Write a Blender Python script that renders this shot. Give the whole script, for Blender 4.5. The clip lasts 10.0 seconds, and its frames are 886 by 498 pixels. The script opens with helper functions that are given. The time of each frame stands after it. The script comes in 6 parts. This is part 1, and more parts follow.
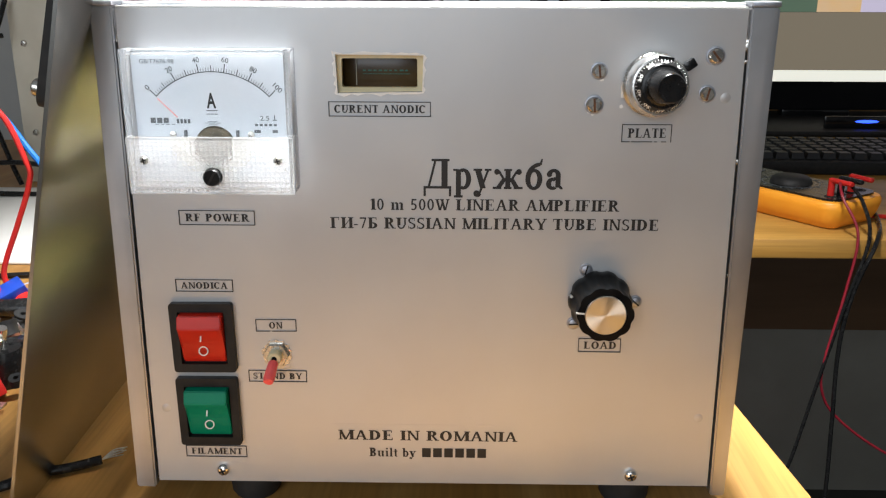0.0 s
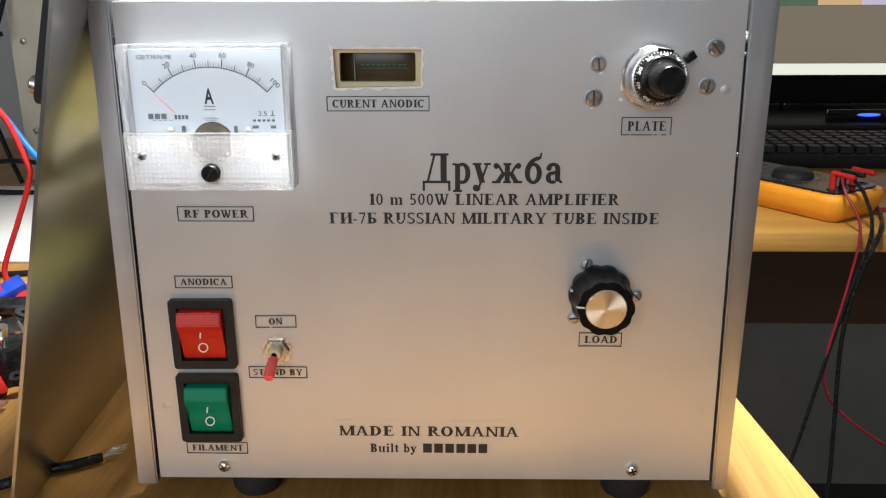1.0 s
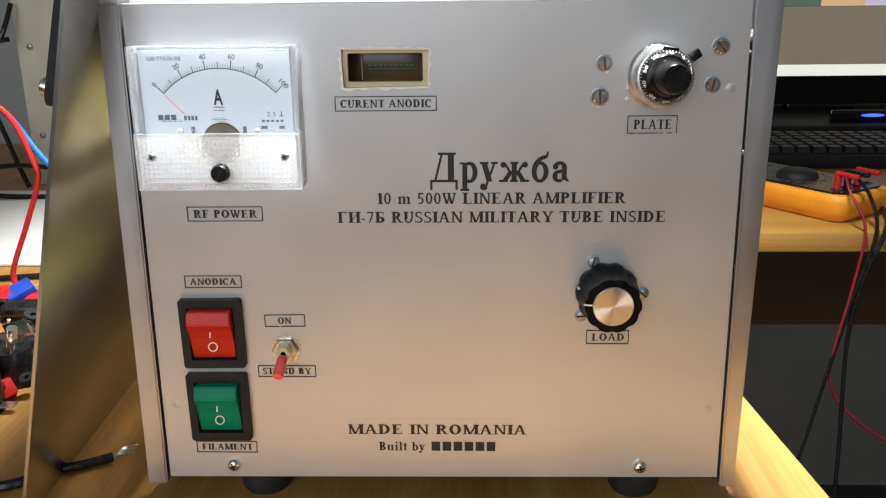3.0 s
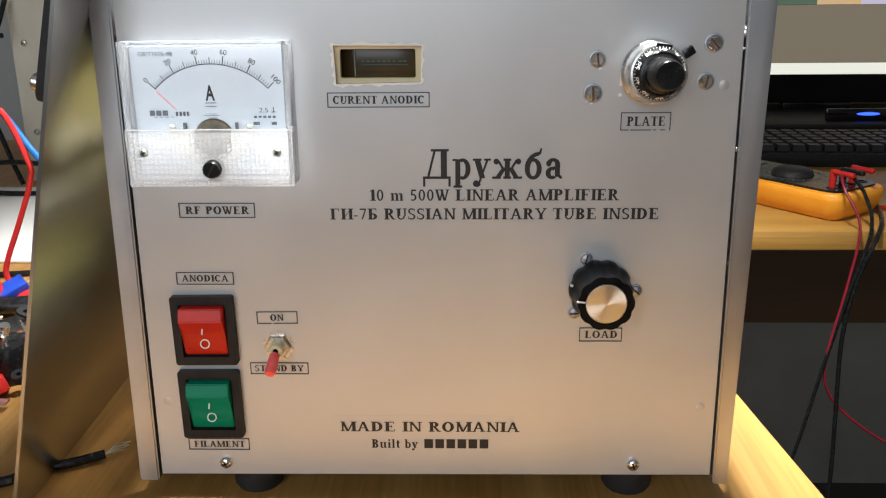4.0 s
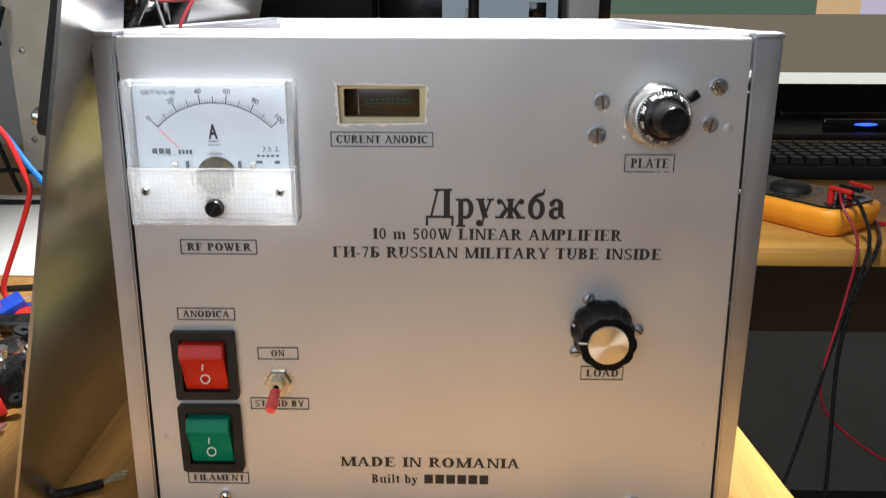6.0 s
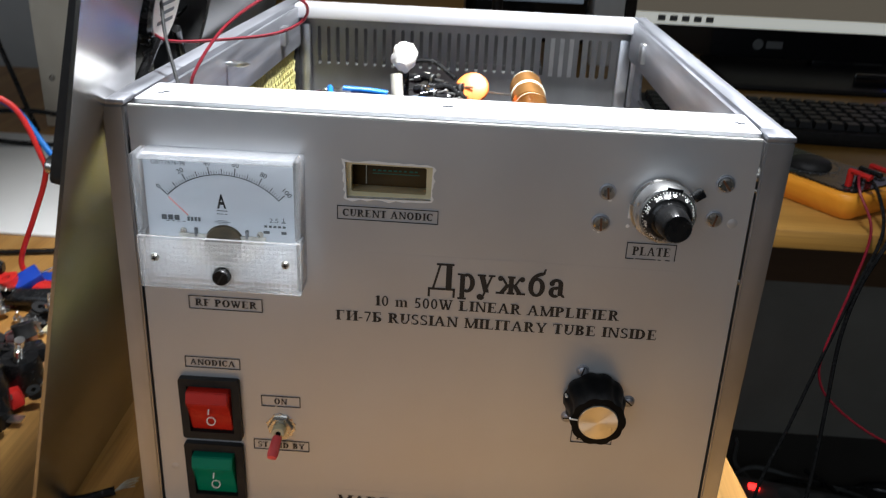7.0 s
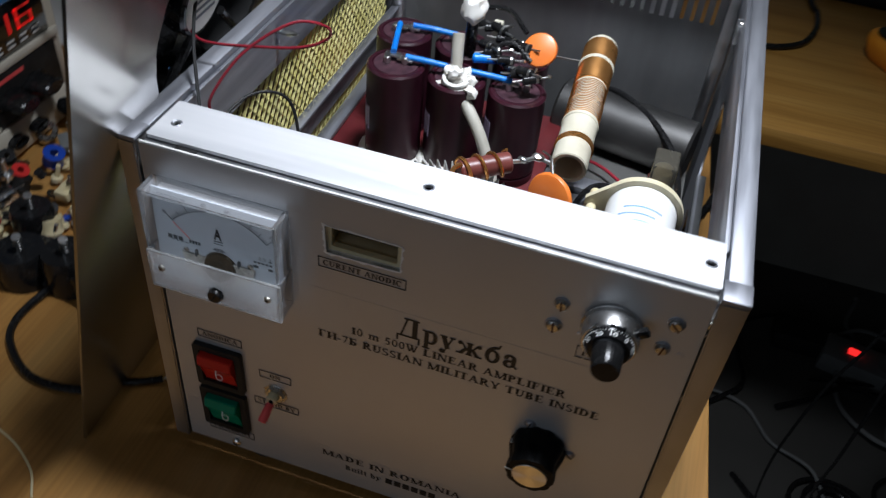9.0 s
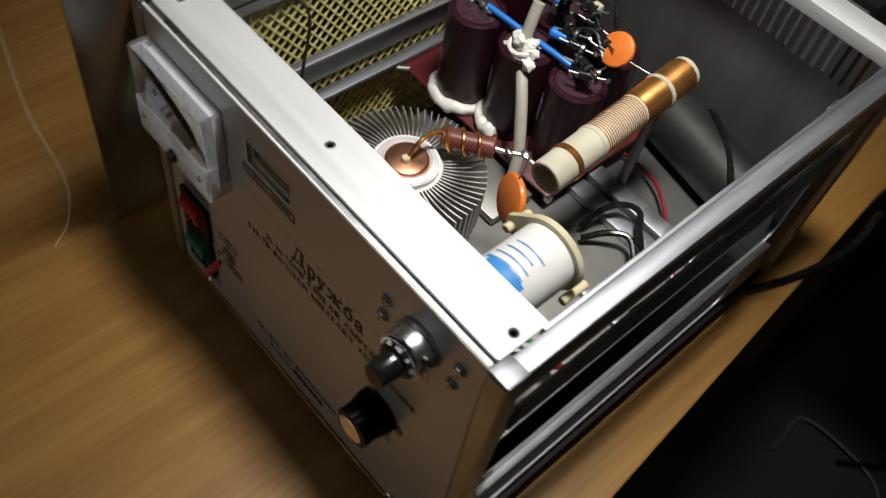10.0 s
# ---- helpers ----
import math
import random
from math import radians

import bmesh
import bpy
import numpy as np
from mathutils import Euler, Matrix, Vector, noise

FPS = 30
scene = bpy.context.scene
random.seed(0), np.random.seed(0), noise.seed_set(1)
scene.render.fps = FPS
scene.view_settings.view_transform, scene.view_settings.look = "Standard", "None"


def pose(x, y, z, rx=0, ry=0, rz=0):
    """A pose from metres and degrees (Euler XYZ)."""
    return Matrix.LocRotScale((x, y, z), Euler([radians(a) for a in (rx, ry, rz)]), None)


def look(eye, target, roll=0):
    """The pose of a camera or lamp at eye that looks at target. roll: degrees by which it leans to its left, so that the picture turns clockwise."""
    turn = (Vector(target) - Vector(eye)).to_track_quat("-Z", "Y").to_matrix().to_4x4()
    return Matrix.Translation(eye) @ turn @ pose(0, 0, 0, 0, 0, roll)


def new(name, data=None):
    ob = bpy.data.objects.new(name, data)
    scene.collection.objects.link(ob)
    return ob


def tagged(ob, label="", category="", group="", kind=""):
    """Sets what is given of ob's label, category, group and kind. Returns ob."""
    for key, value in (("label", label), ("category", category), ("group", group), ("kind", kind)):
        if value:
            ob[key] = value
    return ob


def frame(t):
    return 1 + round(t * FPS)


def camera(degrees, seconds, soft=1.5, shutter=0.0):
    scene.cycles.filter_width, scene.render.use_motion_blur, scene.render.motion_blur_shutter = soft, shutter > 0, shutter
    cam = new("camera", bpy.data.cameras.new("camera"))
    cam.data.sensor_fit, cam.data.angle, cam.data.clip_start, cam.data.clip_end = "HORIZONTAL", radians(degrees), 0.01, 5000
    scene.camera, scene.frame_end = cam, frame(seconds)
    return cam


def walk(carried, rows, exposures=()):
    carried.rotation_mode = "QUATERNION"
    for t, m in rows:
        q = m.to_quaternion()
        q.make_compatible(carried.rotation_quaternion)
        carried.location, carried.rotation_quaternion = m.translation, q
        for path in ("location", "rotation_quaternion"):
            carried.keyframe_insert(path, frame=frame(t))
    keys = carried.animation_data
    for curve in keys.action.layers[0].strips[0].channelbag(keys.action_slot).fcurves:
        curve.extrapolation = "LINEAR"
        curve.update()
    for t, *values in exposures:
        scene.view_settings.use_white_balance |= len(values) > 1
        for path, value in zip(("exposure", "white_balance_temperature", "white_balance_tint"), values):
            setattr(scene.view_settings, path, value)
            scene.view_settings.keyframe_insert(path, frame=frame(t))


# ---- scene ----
cam = camera(54.6, 10.0, 1.2, 0.5)
PATH = [
    (0, (0.009, -0.334, 0.226), (-0.039, 1.578, -0.361), 0.1),
    (0.5, (0.008, -0.334, 0.225), (-0.045, 1.577, -0.367), -0.1),
    (1, (0.01, -0.333, 0.225), (-0.043, 1.577, -0.37), -0.3),
    (1.5, (0.011, -0.333, 0.226), (-0.042, 1.576, -0.369), -0.4),
    (2, (0.009, -0.335, 0.224), (-0.048, 1.576, -0.365), -0.6),
    (2.5, (0.008, -0.336, 0.224), (-0.056, 1.576, -0.362), -0.7),
    (4, (0.01, -0.335, 0.223), (-0.044, 1.576, -0.368), -0.5),
    (4.5, (0.01, -0.334, 0.224), (-0.041, 1.576, -0.37), -0.4),
    (5, (0.012, -0.333, 0.224), (-0.031, 1.578, -0.367), -0.2),
    (5.2, (0.0125, -0.333, 0.2245), (-0.028, 1.577, -0.366), -0.2),
    (6.3, (0.006, -0.324, 0.252), (-0.035, 1.581, -0.354), 0.3),
    (6.5, (0.007, -0.318, 0.264), (-0.027, 1.564, -0.412), 0.5),
    (6.7, (0.009, -0.317, 0.279), (-0.027, 1.559, -0.415), 0.4),
    (7, (0.011, -0.311, 0.306), (-0.064, 1.513, -0.51), 2.6),
    (7.5, (0.014, -0.309, 0.335), (-0.08, 1.456, -0.601), 3.0),
    (8, (0.024, -0.289, 0.371), (-0.119, 1.387, -0.711), 4.8),
    (8.5, (0.044, -0.27, 0.407), (-0.157, 1.338, -0.764), 4.8),
    (9, (0.07, -0.241, 0.435), (-0.286, 1.185, -0.92), 6.0),
    (9.2, (0.0905, -0.215, 0.4465), (-0.333, 1.112, -0.989), 7.3),
    (9.5, (0.118, -0.177, 0.458), (-0.409, 0.958, -1.102), 10.7),
    (9.8, (0.159, -0.148, 0.483), (-0.492, 0.852, -1.122), 12.2),
    (10, (0.19, -0.134, 0.49), (-0.552, 0.79, -1.121), 12.3),
]

EXPOSURES = [(0.0, 0.40, 6200, 9), (5.2, 0.40, 6200, 9), (6.5, -0.05, 6050, 9), (7.5, -1.0, 5750, 10), (8.0, -1.15, 5700, 10), (8.5, -1.7, 5650, 10), (9.0, -2.15, 5600, 10), (9.5, -2.58, 5980, 9), (10.0, -2.6, 6550, 9)]
walk(cam, [(t, look(eye, target, roll)) for t, eye, target, roll in PATH], EXPOSURES)

# ---- light ----
world = bpy.data.worlds.new("world")
scene.world = world
world.use_nodes = True
world.node_tree.nodes["Background"].inputs["Color"].default_value = (0.55, 0.62, 0.75, 1)
world.node_tree.nodes["Background"].inputs["Strength"].default_value = 0.15


def area_lamp(name, eye, target, sx, sy, watts, colour):
    data = bpy.data.lights.new(name, "AREA")
    data.shape, data.size, data.size_y, data.energy, data.color = "RECTANGLE", sx, sy, watts, colour
    ob = new(name, data)
    ob.matrix_world = look(eye, target)
    return ob


lamp_light = area_lamp("desk_lamp_light", (0.06, 0.127, 0.80), (0.035, 0.20, 0), 0.13, 0.13, 8.2, (1.0, 0.965, 0.92))
lamp_light.data.shape = "DISK"
lamp_light.data.spread = radians(78)
# added cool fill from the front; no window there is seen
area_lamp("front_fill_light", (-0.5, -1.86, 0.75), (-0.1, 0.0, 0.2), 1.5, 1.1, 14.5, (0.92, 0.96, 1.0))

# ---- materials ----
MATS = {}


def mat(name, colour, rough=0.5, metal=0.0, colour2=None, scale=60.0, stretch=(1, 1, 1), bump=0.0, bump_scale=None, detail=4.0,
        coat=0.0, trans=0.0, emit=0.0, alpha=1.0, rough_var=0.0, ior=1.5, vary=0.0, lo=0.35, hi=0.7, stain=0.0, spec=0.5):
    m = bpy.data.materials.new(name)
    m.use_nodes = True
    nt = m.node_tree
    b = nt.nodes["Principled BSDF"]
    b.inputs["Base Color"].default_value = (*colour, 1)
    b.inputs["Roughness"].default_value = rough
    b.inputs["Metallic"].default_value = metal
    b.inputs["Coat Weight"].default_value = coat
    b.inputs["Coat Roughness"].default_value = 0.15
    b.inputs["Transmission Weight"].default_value = trans
    b.inputs["IOR"].default_value = ior
    b.inputs["Alpha"].default_value = alpha
    b.inputs["Specular IOR Level"].default_value = spec
    if emit:
        b.inputs["Emission Color"].default_value = (*colour, 1)
        b.inputs["Emission Strength"].default_value = emit
    if colour2 or bump or rough_var:
        tc = nt.nodes.new("ShaderNodeTexCoord")
        mp = nt.nodes.new("ShaderNodeMapping")
        mp.inputs["Scale"].default_value = stretch
        nt.links.new(tc.outputs["Object"], mp.inputs["Vector"])
        n = nt.nodes.new("ShaderNodeTexNoise")
        n.inputs["Scale"].default_value = scale
        n.inputs["Detail"].default_value = detail
        nt.links.new(mp.outputs["Vector"], n.inputs["Vector"])
        if colour2:
            r = nt.nodes.new("ShaderNodeValToRGB")
            r.color_ramp.elements[0].color, r.color_ramp.elements[1].color = (*colour, 1), (*colour2, 1)
            r.color_ramp.elements[0].position, r.color_ramp.elements[1].position = lo, hi
            nt.links.new(n.outputs["Fac"], r.inputs["Fac"])
            out = r.outputs["Color"]
            if stain:
                n3 = nt.nodes.new("ShaderNodeTexNoise")
                n3.inputs["Scale"].default_value = 14.0
                n3.inputs["Detail"].default_value = 5.0
                nt.links.new(tc.outputs["Object"], n3.inputs["Vector"])
                mr = nt.nodes.new("ShaderNodeMapRange")
                mr.inputs["From Min"].default_value, mr.inputs["From Max"].default_value = 0.35, 0.7
                mr.inputs["To Min"].default_value, mr.inputs["To Max"].default_value = 1.0 - stain, 1.0
                nt.links.new(n3.outputs["Fac"], mr.inputs["Value"])
                mx = nt.nodes.new("ShaderNodeMix")
                mx.data_type, mx.blend_type = "RGBA", "MULTIPLY"
                mx.inputs["Factor"].default_value = 1.0
                nt.links.new(out, mx.inputs["A"])
                nt.links.new(mr.outputs["Result"], mx.inputs["B"])
                out = mx.outputs["Result"]
            nt.links.new(out, b.inputs["Base Color"])
        if rough_var:
            mr = nt.nodes.new("ShaderNodeMapRange")
            mr.inputs["From Min"].default_value, mr.inputs["From Max"].default_value = 0.3, 0.7
            mr.inputs["To Min"].default_value, mr.inputs["To Max"].default_value = max(0.02, rough - rough_var), rough + rough_var
            nt.links.new(n.outputs["Fac"], mr.inputs["Value"])
            nt.links.new(mr.outputs["Result"], b.inputs["Roughness"])
        if bump:
            n2 = nt.nodes.new("ShaderNodeTexNoise")
            n2.inputs["Scale"].default_value = bump_scale or scale
            n2.inputs["Detail"].default_value = 3.0
            nt.links.new(mp.outputs["Vector"], n2.inputs["Vector"])
            bp = nt.nodes.new("ShaderNodeBump")
            bp.inputs["Strength"].default_value = bump
            bp.inputs["Distance"].default_value = 0.0006
            nt.links.new(n2.outputs["Fac"], bp.inputs["Height"])
            nt.links.new(bp.outputs["Normal"], b.inputs["Normal"])
    MATS[name] = m
    return m


def wood_material(name, c1, c2, c3, along):
    """Laminated wood: fine pores and broad flames, stretched along one axis."""
    m = bpy.data.materials.new(name)
    m.use_nodes = True
    nt = m.node_tree
    b = nt.nodes["Principled BSDF"]
    tc = nt.nodes.new("ShaderNodeTexCoord")

    def layer(scale, stretch, detail, distortion):
        mp = nt.nodes.new("ShaderNodeMapping")
        mp.inputs["Scale"].default_value = stretch
        nt.links.new(tc.outputs["Object"], mp.inputs["Vector"])
        n = nt.nodes.new("ShaderNodeTexNoise")
        n.inputs["Scale"].default_value, n.inputs["Detail"].default_value, n.inputs["Distortion"].default_value = scale, detail, distortion
        nt.links.new(mp.outputs["Vector"], n.inputs["Vector"])
        return n

    st = (0.06, 1, 1) if along == "x" else (1, 0.06, 1)
    st2 = (0.03, 1, 1) if along == "x" else (1, 0.03, 1)
    flame, pore = layer(38, st, 4, 0.6), layer(420, st2, 3, 0.0)
    r = nt.nodes.new("ShaderNodeValToRGB")
    r.color_ramp.elements[0].color, r.color_ramp.elements[0].position = (*c1, 1), 0.32
    r.color_ramp.elements[1].color, r.color_ramp.elements[1].position = (*c3, 1), 0.72
    e = r.color_ramp.elements.new(0.52)
    e.color = (*c2, 1)
    nt.links.new(flame.outputs["Fac"], r.inputs["Fac"])
    mr = nt.nodes.new("ShaderNodeMapRange")
    mr.inputs["From Min"].default_value, mr.inputs["From Max"].default_value = 0.35, 0.6
    mr.inputs["To Min"].default_value, mr.inputs["To Max"].default_value = 0.82, 1.0
    nt.links.new(pore.outputs["Fac"], mr.inputs["Value"])
    mx = nt.nodes.new("ShaderNodeMix")
    mx.data_type, mx.blend_type = "RGBA", "MULTIPLY"
    mx.inputs["Factor"].default_value = 1.0
    nt.links.new(r.outputs["Color"], mx.inputs["A"])
    nt.links.new(mr.outputs["Result"], mx.inputs["B"])
    nt.links.new(mx.outputs["Result"], b.inputs["Base Color"])
    b.inputs["Roughness"].default_value = 0.42
    bp = nt.nodes.new("ShaderNodeBump")
    bp.inputs["Strength"].default_value, bp.inputs["Distance"].default_value = 0.12, 0.0004
    nt.links.new(pore.outputs["Fac"], bp.inputs["Height"])
    nt.links.new(bp.outputs["Normal"], b.inputs["Normal"])
    return m


WOOD = wood_material("beech_laminate", (0.335, 0.166, 0.030), (0.42, 0.222, 0.046), (0.48, 0.275, 0.066), "x")
WOOD_Y = wood_material("beech_laminate_bench", (0.335, 0.160, 0.036), (0.42, 0.216, 0.055), (0.48, 0.268, 0.079), "y")
PANEL = mat("silver_grey_label_film", (0.52, 0.52, 0.52), 0.40, 0.50, colour2=(0.555, 0.555, 0.55), scale=22, bump=0.06, bump_scale=30, rough_var=0.03)
ALU = mat("brushed_aluminium", (0.60, 0.61, 0.63), 0.36, 1.0, colour2=(0.72, 0.72, 0.73), scale=90, stretch=(1, 0.05, 1), bump=0.12, rough_var=0.08, stain=0.08)
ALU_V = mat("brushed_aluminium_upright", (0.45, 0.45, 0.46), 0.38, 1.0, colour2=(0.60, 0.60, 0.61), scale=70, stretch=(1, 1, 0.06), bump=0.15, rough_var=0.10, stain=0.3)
ALU_DULL = mat("dull_grey_aluminium", (0.36, 0.37, 0.405), 0.50, 0.9, colour2=(0.52, 0.53, 0.57), scale=160, stretch=(1, 0.06, 1), bump=0.12, rough_var=0.10, stain=0.14)
ALU_WHITE = mat("sanded_bright_aluminium", (0.80, 0.81, 0.83), 0.55, 0.55, colour2=(0.88, 0.88, 0.89), scale=120, stretch=(0.06, 1, 1), bump=0.1, rough_var=0.06)
SHEET = mat("scuffed_aluminium_sheet", (0.50, 0.49, 0.46), 0.24, 1.0, colour2=(0.58, 0.57, 0.545), scale=40, stretch=(1, 1, 0.10), rough_var=0.03, stain=0.10)
STEEL = mat("zinc_plated_steel", (0.62, 0.61, 0.58), 0.28, 1.0, colour2=(0.45, 0.42, 0.36), scale=300, rough_var=0.1)
RUST = mat("rusty_slot", (0.16, 0.07, 0.03), 0.8, 0.2, colour2=(0.07, 0.035, 0.02), scale=500)
CHROME = mat("polished_chrome", (0.96, 0.95, 0.93), 0.26, 1.0, colour2=(0.7, 0.7, 0.68), scale=80, rough_var=0.04)
SPUN = mat("spun_aluminium", (0.86, 0.82, 0.74), 0.34, 1.0, colour2=(0.82, 0.78, 0.68), scale=60, rough_var=0.03)
BLACK = mat("black_plastic", (0.008, 0.008, 0.0085), 0.24, colour2=(0.014, 0.014, 0.014), scale=200, rough_var=0.06, spec=0.35)
KNOB_BLACK = mat("glossy_bakelite", (0.005, 0.005, 0.0055), 0.34, colour2=(0.008, 0.008, 0.008), scale=150, rough_var=0.06, spec=0.07)
BLACK_MATT = mat("black_matt_plastic", (0.012, 0.0115, 0.0115), 0.55, colour2=(0.02, 0.019, 0.018), scale=150, bump=0.1, spec=0.25)
RUBBER = mat("black_rubber", (0.012, 0.012, 0.012), 0.7, colour2=(0.022, 0.022, 0.022), scale=120)
# near-black painted in for shade in gaps and recesses, also for loose black parts
DARK = mat("cavity_shade_black", (0.006, 0.006, 0.006), 0.8)
INK = mat("black_print", (0.012, 0.011, 0.011), 0.5)
INK_GREY = mat("grey_print", (0.10, 0.11, 0.12), 0.5)
RED_SWITCH = mat("red_switch_plastic", (0.46, 0.016, 0.007), 0.38, colour2=(0.54, 0.022, 0.010), scale=40, spec=0.3)
GREEN_SWITCH = mat("green_switch_plastic", (0.002, 0.18, 0.10), 0.42, colour2=(0.003, 0.22, 0.125), scale=40, spec=0.22)
RED_SLEEVE = mat("red_sleeve", (0.86, 0.09, 0.09), 0.4, colour2=(0.90, 0.13, 0.12), scale=200)
WHITE_PRINT = mat("white_print", (0.75, 0.75, 0.72), 0.5)
DIAL = mat("white_dial_card", (0.58, 0.61, 0.66), 0.55, colour2=(0.55, 0.60, 0.655), scale=30)
MAGNET = mat("dull_grey_magnet_frame", (0.40, 0.39, 0.36), 0.5, 0.3, colour2=(0.58, 0.57, 0.53), scale=300, lo=0.42, hi=0.58)
CLEAR = mat("clear_acrylic", (0.93, 0.94, 0.93), 0.06, trans=1.0, ior=1.12)
FROST = mat("ribbed_clear_acrylic", (0.95, 0.95, 0.94), 0.05, trans=0.84, ior=1.46)
ACRYL_EDGE = mat("acrylic_edge", (0.86, 0.87, 0.89), 0.13, trans=0.88, ior=1.12)
NEEDLE = mat("red_needle", (0.90, 0.30, 0.28), 0.5)
YELLOW_MESH = mat("yellow_chromate_steel", (0.66, 0.59, 0.20), 0.45, 0.35, colour2=(0.76, 0.70, 0.32), scale=90, rough_var=0.1)
PURPLE = mat("maroon_sleeve", (0.024, 0.005, 0.010), 0.34, colour2=(0.038, 0.008, 0.015), scale=60, coat=0.1, spec=0.35)
CAN_TOP = mat("capacitor_top", (0.03, 0.012, 0.018), 0.45, colour2=(0.07, 0.03, 0.04), scale=200)
LILAC = mat("lilac_print", (0.45, 0.38, 0.55), 0.5)
BLUE_WIRE = mat("blue_insulation", (0.015, 0.16, 0.60), 0.35, colour2=(0.02, 0.22, 0.70), scale=80)
RED_WIRE = mat("red_insulation", (0.20, 0.005, 0.016), 0.5, colour2=(0.26, 0.008, 0.02), scale=80)
RED_LEAD = mat("red_test_lead", (0.50, 0.020, 0.014), 0.45, spec=0.3, colour2=(0.60, 0.02, 0.018), scale=80)
BLUE_LEAD = mat("blue_test_lead", (0.01, 0.12, 0.40), 0.55, colour2=(0.015, 0.15, 0.46), scale=60, spec=0.25)
WHITE_CABLE = mat("cream_cable", (0.42, 0.40, 0.34), 0.45, colour2=(0.48, 0.46, 0.40), scale=90)
WHITE_GLUE = mat("white_silicone", (0.78, 0.76, 0.70), 0.4, colour2=(0.85, 0.83, 0.78), scale=120, bump=0.2)
ORANGE_CER = mat("orange_ceramic", (0.72, 0.175, 0.022), 0.4, colour2=(0.78, 0.215, 0.03), scale=90, coat=0.2)
COPPER = mat("enamelled_copper", (0.72, 0.33, 0.09), 0.27, 0.92, colour2=(0.80, 0.40, 0.13), scale=40, rough_var=0.08)
COPPER_CAP = mat("copper_disc", (0.74, 0.38, 0.24), 0.38, 1.0, colour2=(0.62, 0.30, 0.18), scale=90, rough_var=0.1)
FORMER = mat("cream_ceramic", (0.50, 0.46, 0.35), 0.45, colour2=(0.58, 0.55, 0.44), scale=60)
PORCELAIN = mat("white_plastic", (0.80, 0.80, 0.78), 0.35, colour2=(0.86, 0.86, 0.84), scale=40)
FLANGE = mat("ivory_phenolic", (0.60, 0.54, 0.36), 0.35, colour2=(0.68, 0.63, 0.46), scale=60)
BLUE_PRINT = mat("blue_print", (0.06, 0.28, 0.66), 0.4)
CHOKE = mat("brown_red_ceramic", (0.13, 0.035, 0.028), 0.35, colour2=(0.18, 0.05, 0.04), scale=80)
BOARD = mat("red_circuit_board", (0.09, 0.012, 0.014), 0.4, colour2=(0.12, 0.018, 0.02), scale=50, coat=0.2)
SOLDER = mat("solder", (0.68, 0.68, 0.66), 0.3, 1.0, colour2=(0.5, 0.5, 0.48), scale=300)
FIN = mat("radiator_silver", (0.86, 0.85, 0.82), 0.42, 1.0, colour2=(0.78, 0.77, 0.74), scale=120, rough_var=0.1)
CHASSIS = mat("dull_chassis_plate", (0.27, 0.265, 0.25), 0.48, 0.75, colour2=(0.36, 0.355, 0.335), scale=25, stretch=(0.3, 1, 1), bump=0.1, stain=0.3)
GREY_WALL = mat("grey_painted_wall", (0.55, 0.535, 0.51), 0.8, colour2=(0.60, 0.59, 0.56), scale=6, bump=0.2, bump_scale=150)
WHITE_WALL = mat("off_white_wall", (0.62, 0.60, 0.57), 0.85, colour2=(0.68, 0.67, 0.63), scale=5, bump=0.2, bump_scale=120)
CEILING = mat("white_ceiling", (0.75, 0.74, 0.72), 0.9, colour2=(0.80, 0.79, 0.77), scale=6)
# floor colour is lowered to carry the shade under the desks
FLOOR = mat("shade_toned_floor", (0.052, 0.050, 0.045), 0.6, colour2=(0.074, 0.071, 0.063), scale=4, bump=0.1)
UNDER_PANEL = mat("warm_grey_desk_panel", (0.25, 0.24, 0.205), 0.7, colour2=(0.29, 0.28, 0.24), scale=9, bump=0.1)
BROWN_BOARD = mat("dark_brown_board", (0.11, 0.062, 0.030), 0.55, colour2=(0.15, 0.085, 0.042), scale=20, stretch=(0.1, 1, 1))
GREY_PANEL = mat("grey_desk_panel", (0.13, 0.135, 0.13), 0.65, colour2=(0.16, 0.165, 0.16), scale=12)
ORANGE_CASE = mat("orange_rubber_case", (0.90, 0.34, 0.02), 0.45, colour2=(0.95, 0.40, 0.03), scale=40, bump=0.05)
GLOSS_BLACK = mat("gloss_black_plastic", (0.008, 0.008, 0.009), 0.12, coat=0.3)
KEY = mat("keycap", (0.006, 0.006, 0.007), 0.5, colour2=(0.010, 0.010, 0.012), scale=100)
BEIGE = mat("beige_enamel", (0.60, 0.555, 0.45), 0.45, colour2=(0.66, 0.615, 0.51), scale=30)
CARD = mat("cardboard", (0.50, 0.31, 0.13), 0.8, colour2=(0.58, 0.38, 0.18), scale=30, stretch=(1, 1, 0.1))
PAPER = mat("white_paper", (0.80, 0.79, 0.75), 0.7, colour2=(0.86, 0.85, 0.82), scale=10)
SCREEN = mat("grey_lit_screen", (0.128, 0.106, 0.075), 0.35, emit=1.0)
TASKBAR = mat("pale_lit_bar", (0.70, 0.68, 0.58), 0.35, emit=0.8)
PICTURE_A = mat("lit_picture_tan", (0.42, 0.27, 0.13), 0.35, emit=1.0, colour2=(0.35, 0.3, 0.3), scale=30)
PICTURE_B = mat("lit_picture_lilac", (0.36, 0.32, 0.40), 0.35, emit=1.0)
PICTURE_C = mat("lit_picture_dark", (0.06, 0.09, 0.06), 0.35, emit=1.0)
BLUE_SCREEN = mat("dim_blue_screen", (0.13, 0.15, 0.17), 0.35, emit=1.0)
LED_RED = mat("red_led", (1.0, 0.02, 0.015), 0.3, emit=6.0)
